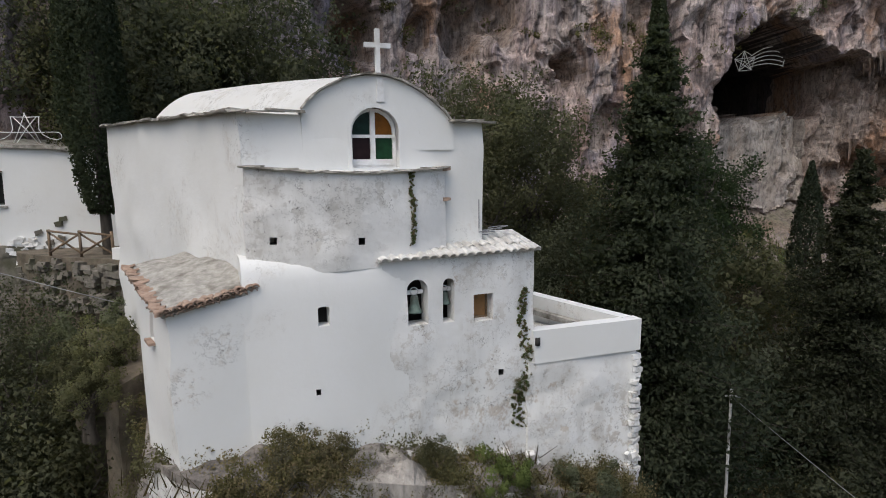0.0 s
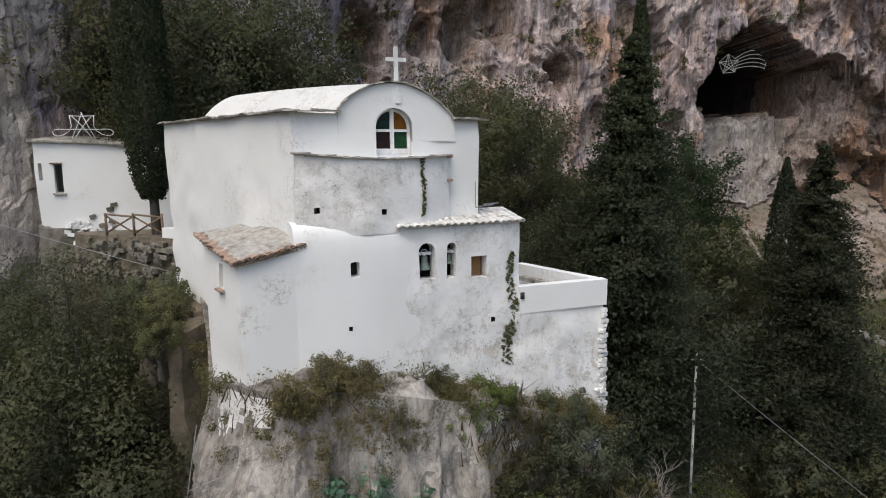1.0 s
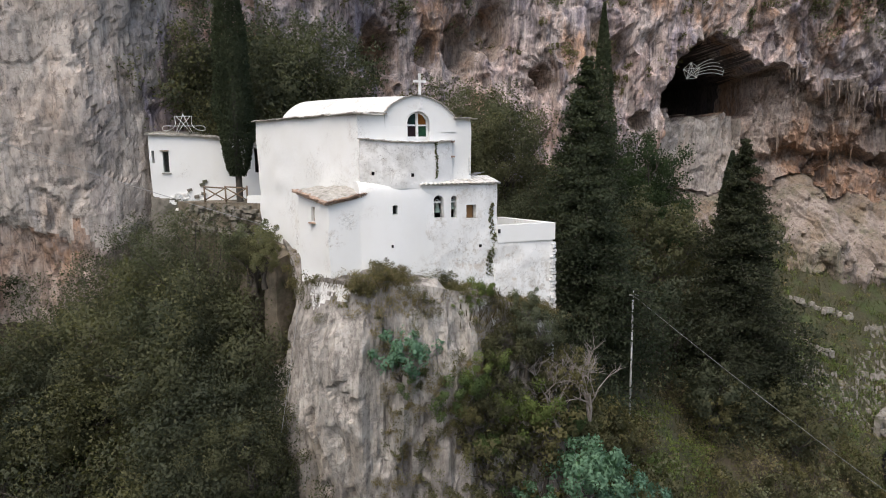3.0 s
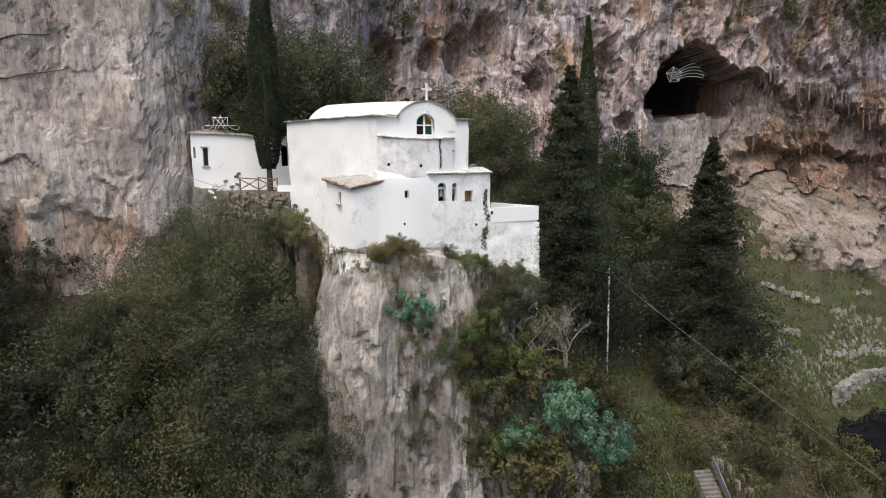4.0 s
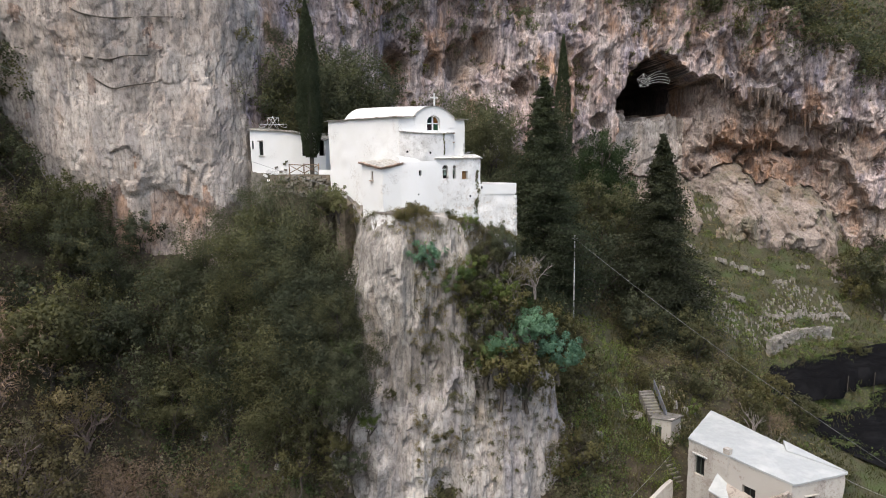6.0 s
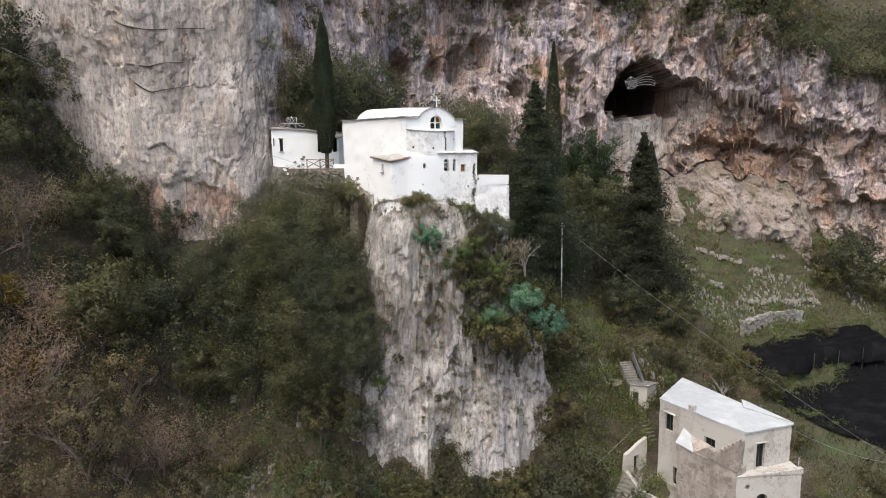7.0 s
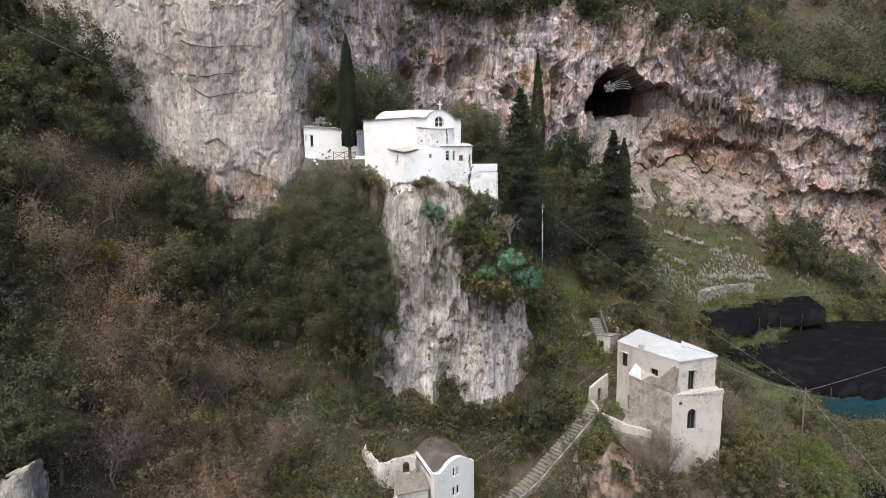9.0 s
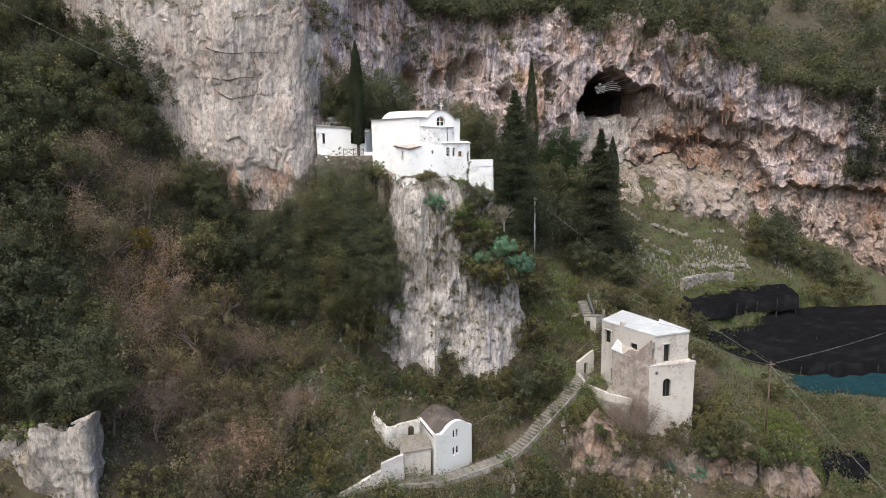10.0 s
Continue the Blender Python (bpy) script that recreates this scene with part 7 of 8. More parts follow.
# bushes along the foot of the church rock
for k in range(44):
    px = -15 + 24 * k / 43 + pick.uniform(-0.6, 0.6)
    py = float(np.interp(px, (-15, -8, 0, 5, 9), (8.6, 8.2, 8.8, 9.6, 11.6))) + pick.uniform(-1.4, 0.6)
    (SHRUBS + OLIVES[:2] + OAKS[:1])[k % 6].set(px, py, z_at(px, py) - 0.3, pick.uniform(0.6, 1.0) if k % 6 < 3 else pick.uniform(0.35, 0.55), pick.uniform(0, 360))

for px, py, pz, s in ((-8.4, 9.6, 22.2, 0.8), (-9.2, 10.6, 25.6, 0.75), (-8.6, 9.4, 19.4, 0.9), (-10.8, 11.6, 22.6, 1.0), (-12.4, 12.6, 24.6, 1.1), (-14.2, 14.4, 27.4, 1.15), (-9.4, 12.4, 25.6, 0.95), (-9.4, 11.0, 21.8, 0.9), (-11.0, 10.6, 19.0, 1.0)):
    FINE_OAKS[int(pz) % 2].set(px, py, pz - 1.0, s, 90 * px)
for px, py, s in ((12.0, 22.8, 0.6), (13.0, 23.4, 0.5), (7.4, 9.6, 0.6), (9.2, 11.2, 0.7), (8.8, 13.2, 0.65), (10.4, 14.2, 0.7), (9.8, 17.0, 0.8), (8.6, 20.0, 0.9), (7.6, 16.4, 0.75), (11.4, 18.6, 0.7)):
    (OLIVES + BROWNS[:1])[int(px * 3) % 4].set(px, py, z_at(px, py) - 0.4, s, 90 * px)

# bushes rooted on the church rock
for k, px, py, pz, s in ((0, -2.4, 10.4, 31.7, 1.25), (0, 6.1, 10.9, 25.6, 1.5), (1, 8.1, 11.0, 23.6, 1.4), (1, 3.4, 9.7, 25.0, 0.9)):
    SPURGES[k].set(px, py, pz, s, pick.uniform(0, 360))
for k, px, py, pz, s in ((2, -2.1, 10.4, 30.8, 0.8), (2, 1.2, 12.4, 34.2, 0.75), (2, 0.3, 12.0, 33.8, 0.5), (0, 3.3, 13.1, 33.6, 0.75), (2, 0.2, 10.8, 29.6, 1.3), (1, 1.9, 11.2, 29.4, 1.4), (2, 3.2, 11.4, 28.2, 1.5), (1, 0.9, 10.4, 24.6, 1.2), (2, 2.3, 10.2, 23.6, 1.4), (2, -10.2, 9.6, 21.0, 1.3), (1, -9.6, 9.0, 17.2, 1.3), (0, -8.4, 8.8, 15.8, 1.2), (2, -8.8, 10.2, 24.4, 1.1), (1, 2.6, 11.9, 31.4, 1.3), (2, 1.4, 11.5, 30.6, 1.2), (0, 4.0, 12.6, 32.2, 1.2), (0, -9.9, 16.6, 36.0, 1.0), (1, -10.4, 16.2, 35.4, 1.1)):
    ROCK_SHRUBS[k].set(px, py, pz, s, pick.uniform(0, 360))
for k, px, py, pz, s in ((0, -10.9, 17.2, 35.8, 1.2), (1, 4.4, 12.6, 30.0, 0.9), (1, 3.4, 12.2, 31.6, 0.7), (0, -9.5, 15.0, 35.6, 0.8), (2, 5.6, 12.8, 27.6, 0.8), (1, 0.6, 10.6, 29.2, 0.9), (2, 1.4, 10.9, 27.4, 0.9), (2, -6.9, 9.3, 19.2, 0.8), (0, 5.2, 10.4, 21.0, 0.7)):
    ROCK_SHRUBS[k].set(px, py, pz, s, pick.uniform(0, 360))
for k, px, py, pz, s in ((0, 3.4, 9.8, 21.4, 0.95), (1, 2.2, 10.9, 25.6, 0.65), (2, 5.6, 10.6, 20.8, 0.9), (0, 1.0, 10.6, 26.8, 0.5), (1, -11.6, 9.4, 17.0, 0.6), (2, -12.4, 9.2, 14.6, 0.7), (0, -9.4, 8.6, 14.0, 0.55), (1, 4.2, 11.6, 26.0, 0.75), (0, 5.4, 12.6, 29.0, 0.6), (2, 5.0, 14.0, 29.4, 0.5), (1, 6.6, 13.6, 25.0, 0.6)):
    OLIVES[k].set(px, py, pz, s, pick.uniform(0, 360))
for k, px, py, pz, s in ((0, -2.2, 10.3, 25.0, 0.9), (0, -3.2, 11.2, 35.7, 1.0), (0, -2.4, 11.6, 35.6, 0.9), (1, -0.2, 12.3, 35.2, 0.8), (0, 1.8, 13.2, 34.2, 0.8), (1, -5.2, 9.9, 21.5, 0.8), (0, -1.0, 11.2, 34.2, 0.7)):
    ROCK_TUFTS[k].set(px, py, pz, s, pick.uniform(0, 360))
for px, py, pz, s, t in ((4.9, 11.8, 29.0, 1.35, 80), (6.4, 12.0, 29.4, 1.2, 150), (4.6, 12.9, 29.6, 0.95, 200), (6.4, 14.2, 29.8, 0.9, 300), (-6.0, 11.0, 34.6, 0.4, 40)):
    PALES[0].set(px, py, pz, s, t)


# ---- scrub and woods that nobody could count ----
def scatter_clumps(name, label, spots, radius, per, size, material, seed, category="scrub"):
    """Leafy clumps joined into one mesh at many spots (x, y, z, scale)."""
    per, size = int(per * 1.6), size * 0.76
    q = np.random.RandomState(seed)
    s = np.array(spots, float)
    c = np.repeat(s[:, :3], 5, 0) + q.normal(size=(len(s) * 5, 3)) * np.array([0.55, 0.55, 0.4]) * radius * np.repeat(s[:, 3], 5)[:, None]
    rad = np.repeat(s[:, 3], 5) * radius * 0.33
    away = rounded(q, len(c) * per)
    pts = np.repeat(c, per, 0) + away * np.repeat(rad, per)[:, None]
    return tagged(new(name, leaf_mesh(name, pts, size, material, seed, 0.0, 1.6, 0.6 * away + np.array([0, -0.2, 0.7]))), label, category, "", "stuff")


def hill_spots(count, seed, near=0.0, far=1.0):
    q = np.random.RandomState(seed)
    me = hill.data
    co = np.zeros(len(me.vertices) * 3, np.float32)
    me.vertices.foreach_get("co", co)
    co = co.reshape(60, -1, 3)
    i = (near + (far - near) * q.uniform(0, 1, count) ** 1.3) * 34
    j = q.randint(0, co.shape[1], count)
    p = co[i.astype(int), j] + q.normal(size=(count, 3)) * np.array([1.5, 0.8, 0.2])
    return [(x, y, z + 0.5, s) for (x, y, z), s in zip(p, q.uniform(0.6, 1.4, count))]


scatter_clumps("hill_woods", "dense evergreen woods on the hill above the cliff", hill_spots(1300, 601, 0.06, 0.95), 2.8, 11, 0.42, HOLM, 601, "woods")
scatter_clumps("hill_scrub", "olive and brown scrub along the cliff top", hill_spots(1300, 602, 0.0, 0.55), 1.5, 9, 0.28, HOLM, 602)
scatter_clumps("dry_scrub", "dry brown scrub on the hill above the cliff", hill_spots(700, 603, 0.0, 0.8), 2.0, 10, 0.3, BROWN, 603)


def sheet_spots(ob, rows, count, seed, keep):
    """Places on a sheet of rock, where keep(x, y, z) says so."""
    q = np.random.RandomState(seed)
    co = np.zeros(len(ob.data.vertices) * 3, np.float32)
    ob.data.vertices.foreach_get("co", co)
    co = co.reshape(-1, 3)
    out = []
    while len(out) < count:
        for i in q.randint(0, len(co), count * 6):
            if len(out) < count and keep(*co[i]):
                out.append((*co[i], q.uniform(0.5, 1.3)))
    return out


ledge = lambda x, y, z: vnoise(x / 5, y / 5, z / 3.5, 300) > 0.3 and not (24 < x < 60 and z < 52) and not (-38 < x < -20 and z < 58 and vnoise(x, y, z, 4) < 0.55)
scatter_clumps("cliff_plants", "tufts of green scrub on the cliff ledges", sheet_spots(cliff, 260, 230, 604, lambda x, y, z: ledge(x, y, z) and z > 46), 0.9, 16, 0.2, OLIVE, 604)
scatter_clumps("cliff_plants", "dark green bushes on ledges high in the cliff", sheet_spots(cliff, 260, 120, 605, lambda x, y, z: z > 56 and vnoise(x / 6, y / 6, z / 4, 310) > 0.2), 1.2, 18, 0.24, OAK, 605)
scatter_clumps("cliff_plants", "dark thicket spilling over the cliff top", sheet_spots(cliff, 260, 420, 614, lambda x, y, z: x > 79.5 and z > 33 or x > 58 and z > 57 - 0.45 * (x - 58) + 5 * float(vnoise(x / 5, 0, z / 5, 312)) and z > 44), 1.9, 14, 0.3, HOLM, 614)
scatter_clumps("rock_herbs", "dry herbs and grass clinging to the church rock", sheet_spots(pillar, 170, 420, 606, lambda x, y, z: z > 14 and (x > -2.5 + 1.6 * float(vnoise(0, y, z / 2, 9)) and z < 34.5 or z > 34.4 or vnoise(x / 2, y / 2, z / 2.5, 311) > 0.45) and y < 17), 0.42, 34, 0.055, OLIVE, 606)
scatter_clumps("rock_herbs", "brown dead herbs clinging to the church rock", sheet_spots(pillar, 170, 420, 607, lambda x, y, z: z > 14 and (x > -3.5 and z < 35 or z > 34.6) and y < 17 and vnoise(x / 3, y / 3, z / 3, 313) > 0.05), 0.4, 34, 0.05, BROWN, 607)


def ground_spots(count, seed, x0, x1, y0, y1, keep):
    q = np.random.RandomState(seed)
    out = []
    while len(out) < count:
        x, y = q.uniform(x0, x1), q.uniform(y0, y1)
        if keep(x, y):
            out.append((x, y, z_at(x, y) + 0.15, q.uniform(0.5, 1.3)))
    return out


woody = lambda x, y: not (14.2 < x < 18.4 and 13 < y < 33) and not (x > 38.5 and 18.5 < y < 44) and not (-10.5 < x < 8.0 and 10.5 < y < 26) and not (18 < x < 29 and 4 < y < 17) and not (x > 0 and x < 18 and abs(y - (0.68 * x - 0.6)) < 2.5) and not (-7 < x < 2 and -2 < y < 7)
scatter_clumps("undergrowth", "low evergreen undergrowth on the wooded slope", ground_spots(800, 608, -75, 30, -26, 34, woody), 1.9, 15, 0.2, OAK, 608)
below_rock = lambda x, y: woody(x, y) and not (x > 34 and y < 20 and meadow_mask(x, y) > 0.5) and not (12 < x < 40 and -6 < y < 1.2) and not (x > -1 and x < 18 and abs(y - (0.68 * x - 0.6)) < 2.2)
for k, (mat, words, count) in enumerate(((OAK, "dark green bushes and brambles below the church rock", 800), (OLIVE, "olive bushes and brambles below the church rock", 1100), (BRIGHT, "fresh green herbs and brambles below the church rock", 1300), (BROWN, "brown dry brambles below the church rock", 900))):
    scatter_clumps("brambles", words, ground_spots(count, 660 + k, -26, 60, -15, 20, below_rock), 1.25, 13, 0.17, mat, 660 + k)
scatter_clumps("undergrowth", "brown and olive undergrowth on the wooded slope", ground_spots(1500, 609, -75, 60, -26, 36, woody), 1.6, 12, 0.17, BROWN, 609)
scatter_clumps("undergrowth", "olive undergrowth and brambles on the slope", ground_spots(850, 610, -65, 60, -26, 40, woody), 1.6, 12, 0.2, OLIVE, 610)


# grass, in blades
def blades(name, label, spots, height, material, seed, per=14):
    q = np.random.RandomState(seed)
    s = np.repeat(np.array(spots, float), per, 0)
    n = len(s)
    root = s[:, :3] + q.normal(size=(n, 3)) * np.array([0.7, 0.7, 0.0]) - np.array([0, 0, 0.3])
    tip = root + np.stack([q.normal(size=n) * 0.16, q.normal(size=n) * 0.16, q.uniform(0.5, 1.2, n) * height + 0.25], -1)
    side = q.normal(size=(n, 3)) * np.array([1, 1, 0]) * (0.022 if 0.25 < height < 0.4 else 0.012)
    quad = np.stack([root - side, root + side, tip + side * 0.3, tip - side * 0.3], 1)
    return tagged(new(name, quads_mesh(name, quad, material)), label, "grass", "", "stuff")


top_spots = sheet_spots(pillar, 170, 420, 640, lambda x, y, z: (z > 35.7 or x > 0.5 and z > 33.3) and y < 15.5 and x > -6.5 and vnoise(x * 1.3, y * 1.3, 0, 330) > -0.25)
blades("rock_grass", "dry straw and olive grass along the foot of the church wall", top_spots[::7], 0.16, leaf_material("straw_blades", (0.03, 0.024, 0.013), (0.075, 0.062, 0.033), (0.12, 0.10, 0.06)), 640, 26)
blades("bank_grass", "fresh and dry grass on the banks beside the path", ground_spots(1500, 641, -9, 24, -6, 24, lambda x, y: not (-8 < x < 6.5 and 11 < y < 24) and not (18.5 < x < 28 and 4 < y < 17) and vnoise(x / 4, y / 4, 0, 340) > -0.1), 0.35, GRASSBLADE, 641, 16)
on_meadow = lambda x, y: meadow_mask(x, y) > 0.5
blades("meadow_grass", "rough green and straw-coloured grass on the meadow", ground_spots(4200, 611, 10, 82, 4, 64, on_meadow), 0.26, GRASSBLADE, 611)
MOSS = leaf_material("moss_green_herbs", (0.098, 0.123, 0.031), (0.182, 0.224, 0.059), (0.224, 0.252, 0.084))
scatter_clumps("lawn_herbs", "bright mossy herbs on the small lawn by the house", ground_spots(420, 670, 29, 46, 3, 18, lambda x, y: vnoise(x / 4, y / 4, 0, 350) > -0.15 and not (18 < x < 29 and 4 < y < 17)), 0.6, 14, 0.1, MOSS, 670)
scatter_clumps("path_herbs", "bright mossy herbs beside the stone path", ground_spots(260, 671, -8, 20, -6, 30, lambda x, y: vnoise(x / 3, y / 3, 0, 351) > 0.1 and not (-9 < x < 8 and 9 < y < 26) and not (-9 < x < 3 and -2 < y < 8) and abs(y - (0.68 * x - 0.6)) > 1.4), 0.6, 12, 0.1, MOSS, 671)
scatter_clumps("meadow_weeds", "low weeds and brambles on the stony meadow", ground_spots(1100, 612, 26, 80, 28, 62, on_meadow), 0.6, 10, 0.1, BRIGHT, 612)
scatter_clumps("meadow_weeds", "brown dead weeds on the stony meadow", ground_spots(800, 613, 26, 80, 28, 62, on_meadow), 0.6, 9, 0.09, BROWN, 613)


# ---- stones ----
def stones(name, label, spots, size, material, seed):
    r = random.Random(seed)
    verts, faces = [], []
    for x, y, z, s in spots:
        k = len(verts)
        a, b, c = (size * s * r.uniform(0.5, 1.2) for _ in range(3))
        t = r.uniform(0, 6)
        for i in range(5):
            verts.append((x + a * math.cos(t + i * 1.257), y + b * math.sin(t + i * 1.257), z - 0.35))
        for i in range(5):
            verts.append((x + 0.75 * a * math.cos(t + i * 1.257) * r.uniform(0.6, 1.1), y + 0.75 * b * math.sin(t + i * 1.257) * r.uniform(0.6, 1.1), z + c * r.uniform(0.4, 0.8)))
        faces += [(k + i, k + (i + 1) % 5, k + 5 + (i + 1) % 5, k + 5 + i) for i in range(5)] + [tuple(range(k + 5, k + 10))]
    return tagged(new(name, mesh_of(name, verts, faces, material)), label, "stones", "", "stuff")


PALE_STONE = surface("pale_field_stone", (0.13, 0.12, 0.105), (0.31, 0.29, 0.26), 3, 0.95, (0.14, 0.13, 0.10), 1.0, 0.5, 0.04)
stones("field_stones", "pale stones scattered over the meadow", ground_spots(1300, 620, 30, 74, 38, 60, lambda x, y: on_meadow(x, y) and vnoise(x / 5, y / 3.5, 0, 320) > 0.12), 0.2, PALE_STONE, 620)
stones("field_stones", "pale stones fallen from old terrace walls", [(x, 47.0 + 1.4 * math.sin(x / 4) + pick.uniform(-0.5, 0.5) + 5.5 * k, z_at(x, 47.0 + 1.4 * math.sin(x / 4) + 5.5 * k) + pick.uniform(0, 0.5), pick.uniform(0.6, 1.3)) for k in (0, 1) for x in [34 + 0.2 * i for i in range(150)] if vnoise(x / 3, 7.0 + k, 0, 3) > 0.05], 0.32, PALE_STONE, 621)


def stone_wall(name, label, line, z0, height, depth, count, seed, material=None):
    """A dry stone wall: a core, and stones that can be told apart along its face."""
    t = thing(name, label, "stone wall", kind="structure")
    r = random.Random(seed)
    meshes = [rough_block("stone", (0.55, 0.35, 0.34), material or PALE_STONE, seed + k) for k in range(5)]
    for (a, b), za, zb in zip(zip(line[:-1], line[1:]), z0[:-1], z0[1:]):
        wl = Wall(a, b)
        pl = [tuple(wl.at(s, o, 0))[:2] for s, o in ((0, 0), (wl.length, 0), (wl.length, -depth), (0, -depth))]
        part("core", solid("core", pl, min(za, zb) - 1.5, (za + height - 0.35, zb + height - 0.35, zb + height - 0.35, za + height - 0.35), DRYWALL, 0.6, 0.08), t)
        for k in range(int(count * wl.length)):
            s = r.uniform(0, wl.length)
            st = new("stone", meshes[k % 5])
            st.parent = t
            st.matrix_basis = wl.stand(s, 0.06 - depth * r.random() * (k % 3 == 0) + r.uniform(0, 0.1), za + (height - 0.3) * (k % 3 == 0) + (zb - za) * s / wl.length + r.uniform(0, height) * (k % 3 != 0)) @ pose(0, 0, 0, r.uniform(-14, 14), r.uniform(-14, 14), r.uniform(-20, 20))
    return t


stone_wall("terrace_wall", "pale dry stone wall above the netted terrace", ((40.5, 37.5), (42.5, 39.0), (47.0, 42.5), (52.5, 44.0)), (15.0, 15.0, 14.8, 14.6), 2.0, 0.6, 12, 700)
stone_wall("terrace_wall", "pale dry stone wall on the meadow", ((33.8, 46.2), (37.5, 45.6), (41.5, 46.4)), (19.4, 19.2, 19.2), 1.3, 0.6, 12, 705)
stone_wall("terrace_wall", "low pale wall on the netted terrace edge", ((44.0, 39.0), (45.2, 38.4), (46.4, 39.2)), (9.6, 9.6, 9.6), 1.7, 0.6, 7, 715)


moss = []
for k in range(170):
    f = k / 169
    moss.append((*front.at(s1b - 0.28 - 0.1 * math.sin(9 * f) - 0.12 * f + pick.uniform(-0.1, 0.1) * (1 + f), 0.02, 38.9 - 3.6 * f), 0.3 + 0.75 * max(0.0, float(vnoise(f * 9, 0, 0, 6)))))
for k in range(40):
    f = k / 39
    p = bulge[11]
    moss.append((p.x + pick.uniform(-0.05, 0.05), p.y - 0.03, 41.8 - 1.6 * f, 0.15 + 0.4 * abs(float(vnoise(f * 7, 3, 0, 6)))))
scatter_clumps("wall_moss", "green and brown moss growing in the cracks of the whitewashed wall", moss, 0.1, 20, 0.02, BRIGHT, 630, "moss")
scatter_clumps("wall_moss", "dark dry moss in cracks of the whitewashed wall", moss, 0.12, 16, 0.02, BROWN, 631, "moss")


# ---- low rock faces ----
def rock_face(name, label, line, z0, material, seed, lean=0.12, relief=0.7, cols=150, rows=70, ledge=0.8):
    """A broken rock face along a line of (x, y, top)."""
    p = spline(line, cols)
    t = np.gradient(p[:, :2], axis=0)
    t /= np.linalg.norm(t, axis=1)[:, None]
    nx, ny = t[:, 1], -t[:, 0]
    v = np.linspace(0, 1, rows)[:, None]
    top = p[:, 2] + 0.8 * fbm(p[:, 0] / 2, p[:, 1] / 2, 0, 3, seed)
    z = z0 + (top - z0) * v
    x0, y0 = np.broadcast_to(p[:, 0], z.shape), np.broadcast_to(p[:, 1], z.shape)
    d = relief * (fbm(x0 / 3, y0 / 3, z / 4, 4, seed) + 0.6 * ridged(x0 / 2, y0 / 2, z / 3, 4, seed + 5) - 1.6 * np.maximum(0, 0.7 - cells(x0 / 2.4, y0 / 2.4, z / 2.8, seed + 9))) - lean * (z - z0)
    pts = np.stack([x0 + nx * d, y0 + ny * d, z], -1)
    cap = pts[-1:].repeat(6, 0)
    for k in range(6):
        cap[k, :, 0] -= nx * (k + 1) * ledge
        cap[k, :, 1] -= ny * (k + 1) * ledge
        cap[k, :, 2] -= 0.12 * (k + 1)
    return tagged(new(name, grid_mesh(name, np.vstack([pts, cap]), material, False)), label, "rock", "", "structure")


rock_face("rock_face", "reddish broken rock face below the farmhouse", ((11.0, 3.4, 4.6), (13.0, 1.4, 6.4), (14.8, 0.4, 7.6), (17.5, -0.6, 6.4), (20.0, -1.2, 5.0), (24.0, -1.6, 5.0), (28.0, -1.8, 4.6), (33.0, -2.0, 4.0), (37.5, -1.6, 4.0), (41.0, -0.4, 2.2)), -9.0, ROCK_RED, 720, 0.12, 0.7, 200, 90)
rock_face("rock_face", "pale streaked rock face on the forest slope", ((-50, -11.5, 11.0), (-44, -12.6, 12.2), (-40, -13.6, 14.0), (-36.8, -14.6, 15.2), (-34.2, -15.4, 16.2), (-32.4, -15.8, 17.4), (-31.6, -15.2, 17.4), (-32.6, -12.0, 15), (-35, -9, 14)), 1.0, ROCK_GREY, 730, 0.0, 0.35, 170, 80, 0.3)
rock_face("rock_face", "grey broken rock below the church rock", ((-22.0, 4.0, 9.5), (-19.0, 3.0, 9.6), (-14.0, 6.0, 9.0), (-9.0, 6.6, 9.6), (-5.0, 6.4, 8.8), (-1.0, 7.0, 8.4)), 1.0, ROCK_GREY, 740, 0.25, 0.7)


out_line = [(x, y, z_at(x, y) + h) for x, y, h in ((12.4, 24.4, 0.2), (13.2, 24.9, 1.6), (13.9, 25.4, 2.2), (14.6, 26.2, 1.2), (15.4, 27.2, 0.1))]
rock_face("rock_face", "narrow pale rock outcrop beside the grassy path", out_line, 15.0, ROCK_GREY, 750, 0.22, 0.5, 70, 70, 0.2)


# roots that hang along the buttress
cliff_points = np.zeros(len(cliff.data.vertices) * 3, np.float32)
cliff.data.vertices.foreach_get("co", cliff_points)
cliff_points = cliff_points.reshape(-1, 3)
for line in (((-32.5, 53.2), (-31.4, 52.7), (-29.2, 52.3), (-26.8, 52.5), (-24.4, 52.6)), ((-32.0, 49.2), (-30.0, 49.0), (-28.4, 49.2), (-26.9, 49.3)), ((-31.6, 47.3), (-30.0, 46.6), (-28.6, 46.7), (-26.2, 47.1))):
    pts = []
    for x, z in line:
        i = int(np.argmin((cliff_points[:, 0] - x) ** 2 + (cliff_points[:, 2] - z) ** 2))
        pts.append((float(cliff_points[i, 0]), float(cliff_points[i, 1]) - 0.1, float(cliff_points[i, 2])))
    tagged(new("root", tube("root", [tuple(p) for p in spline(pts, 18)], 0.075, BARK, 5, 0.5)), "long dark root clinging to the pale cliff", "root", "roots on the cliff")


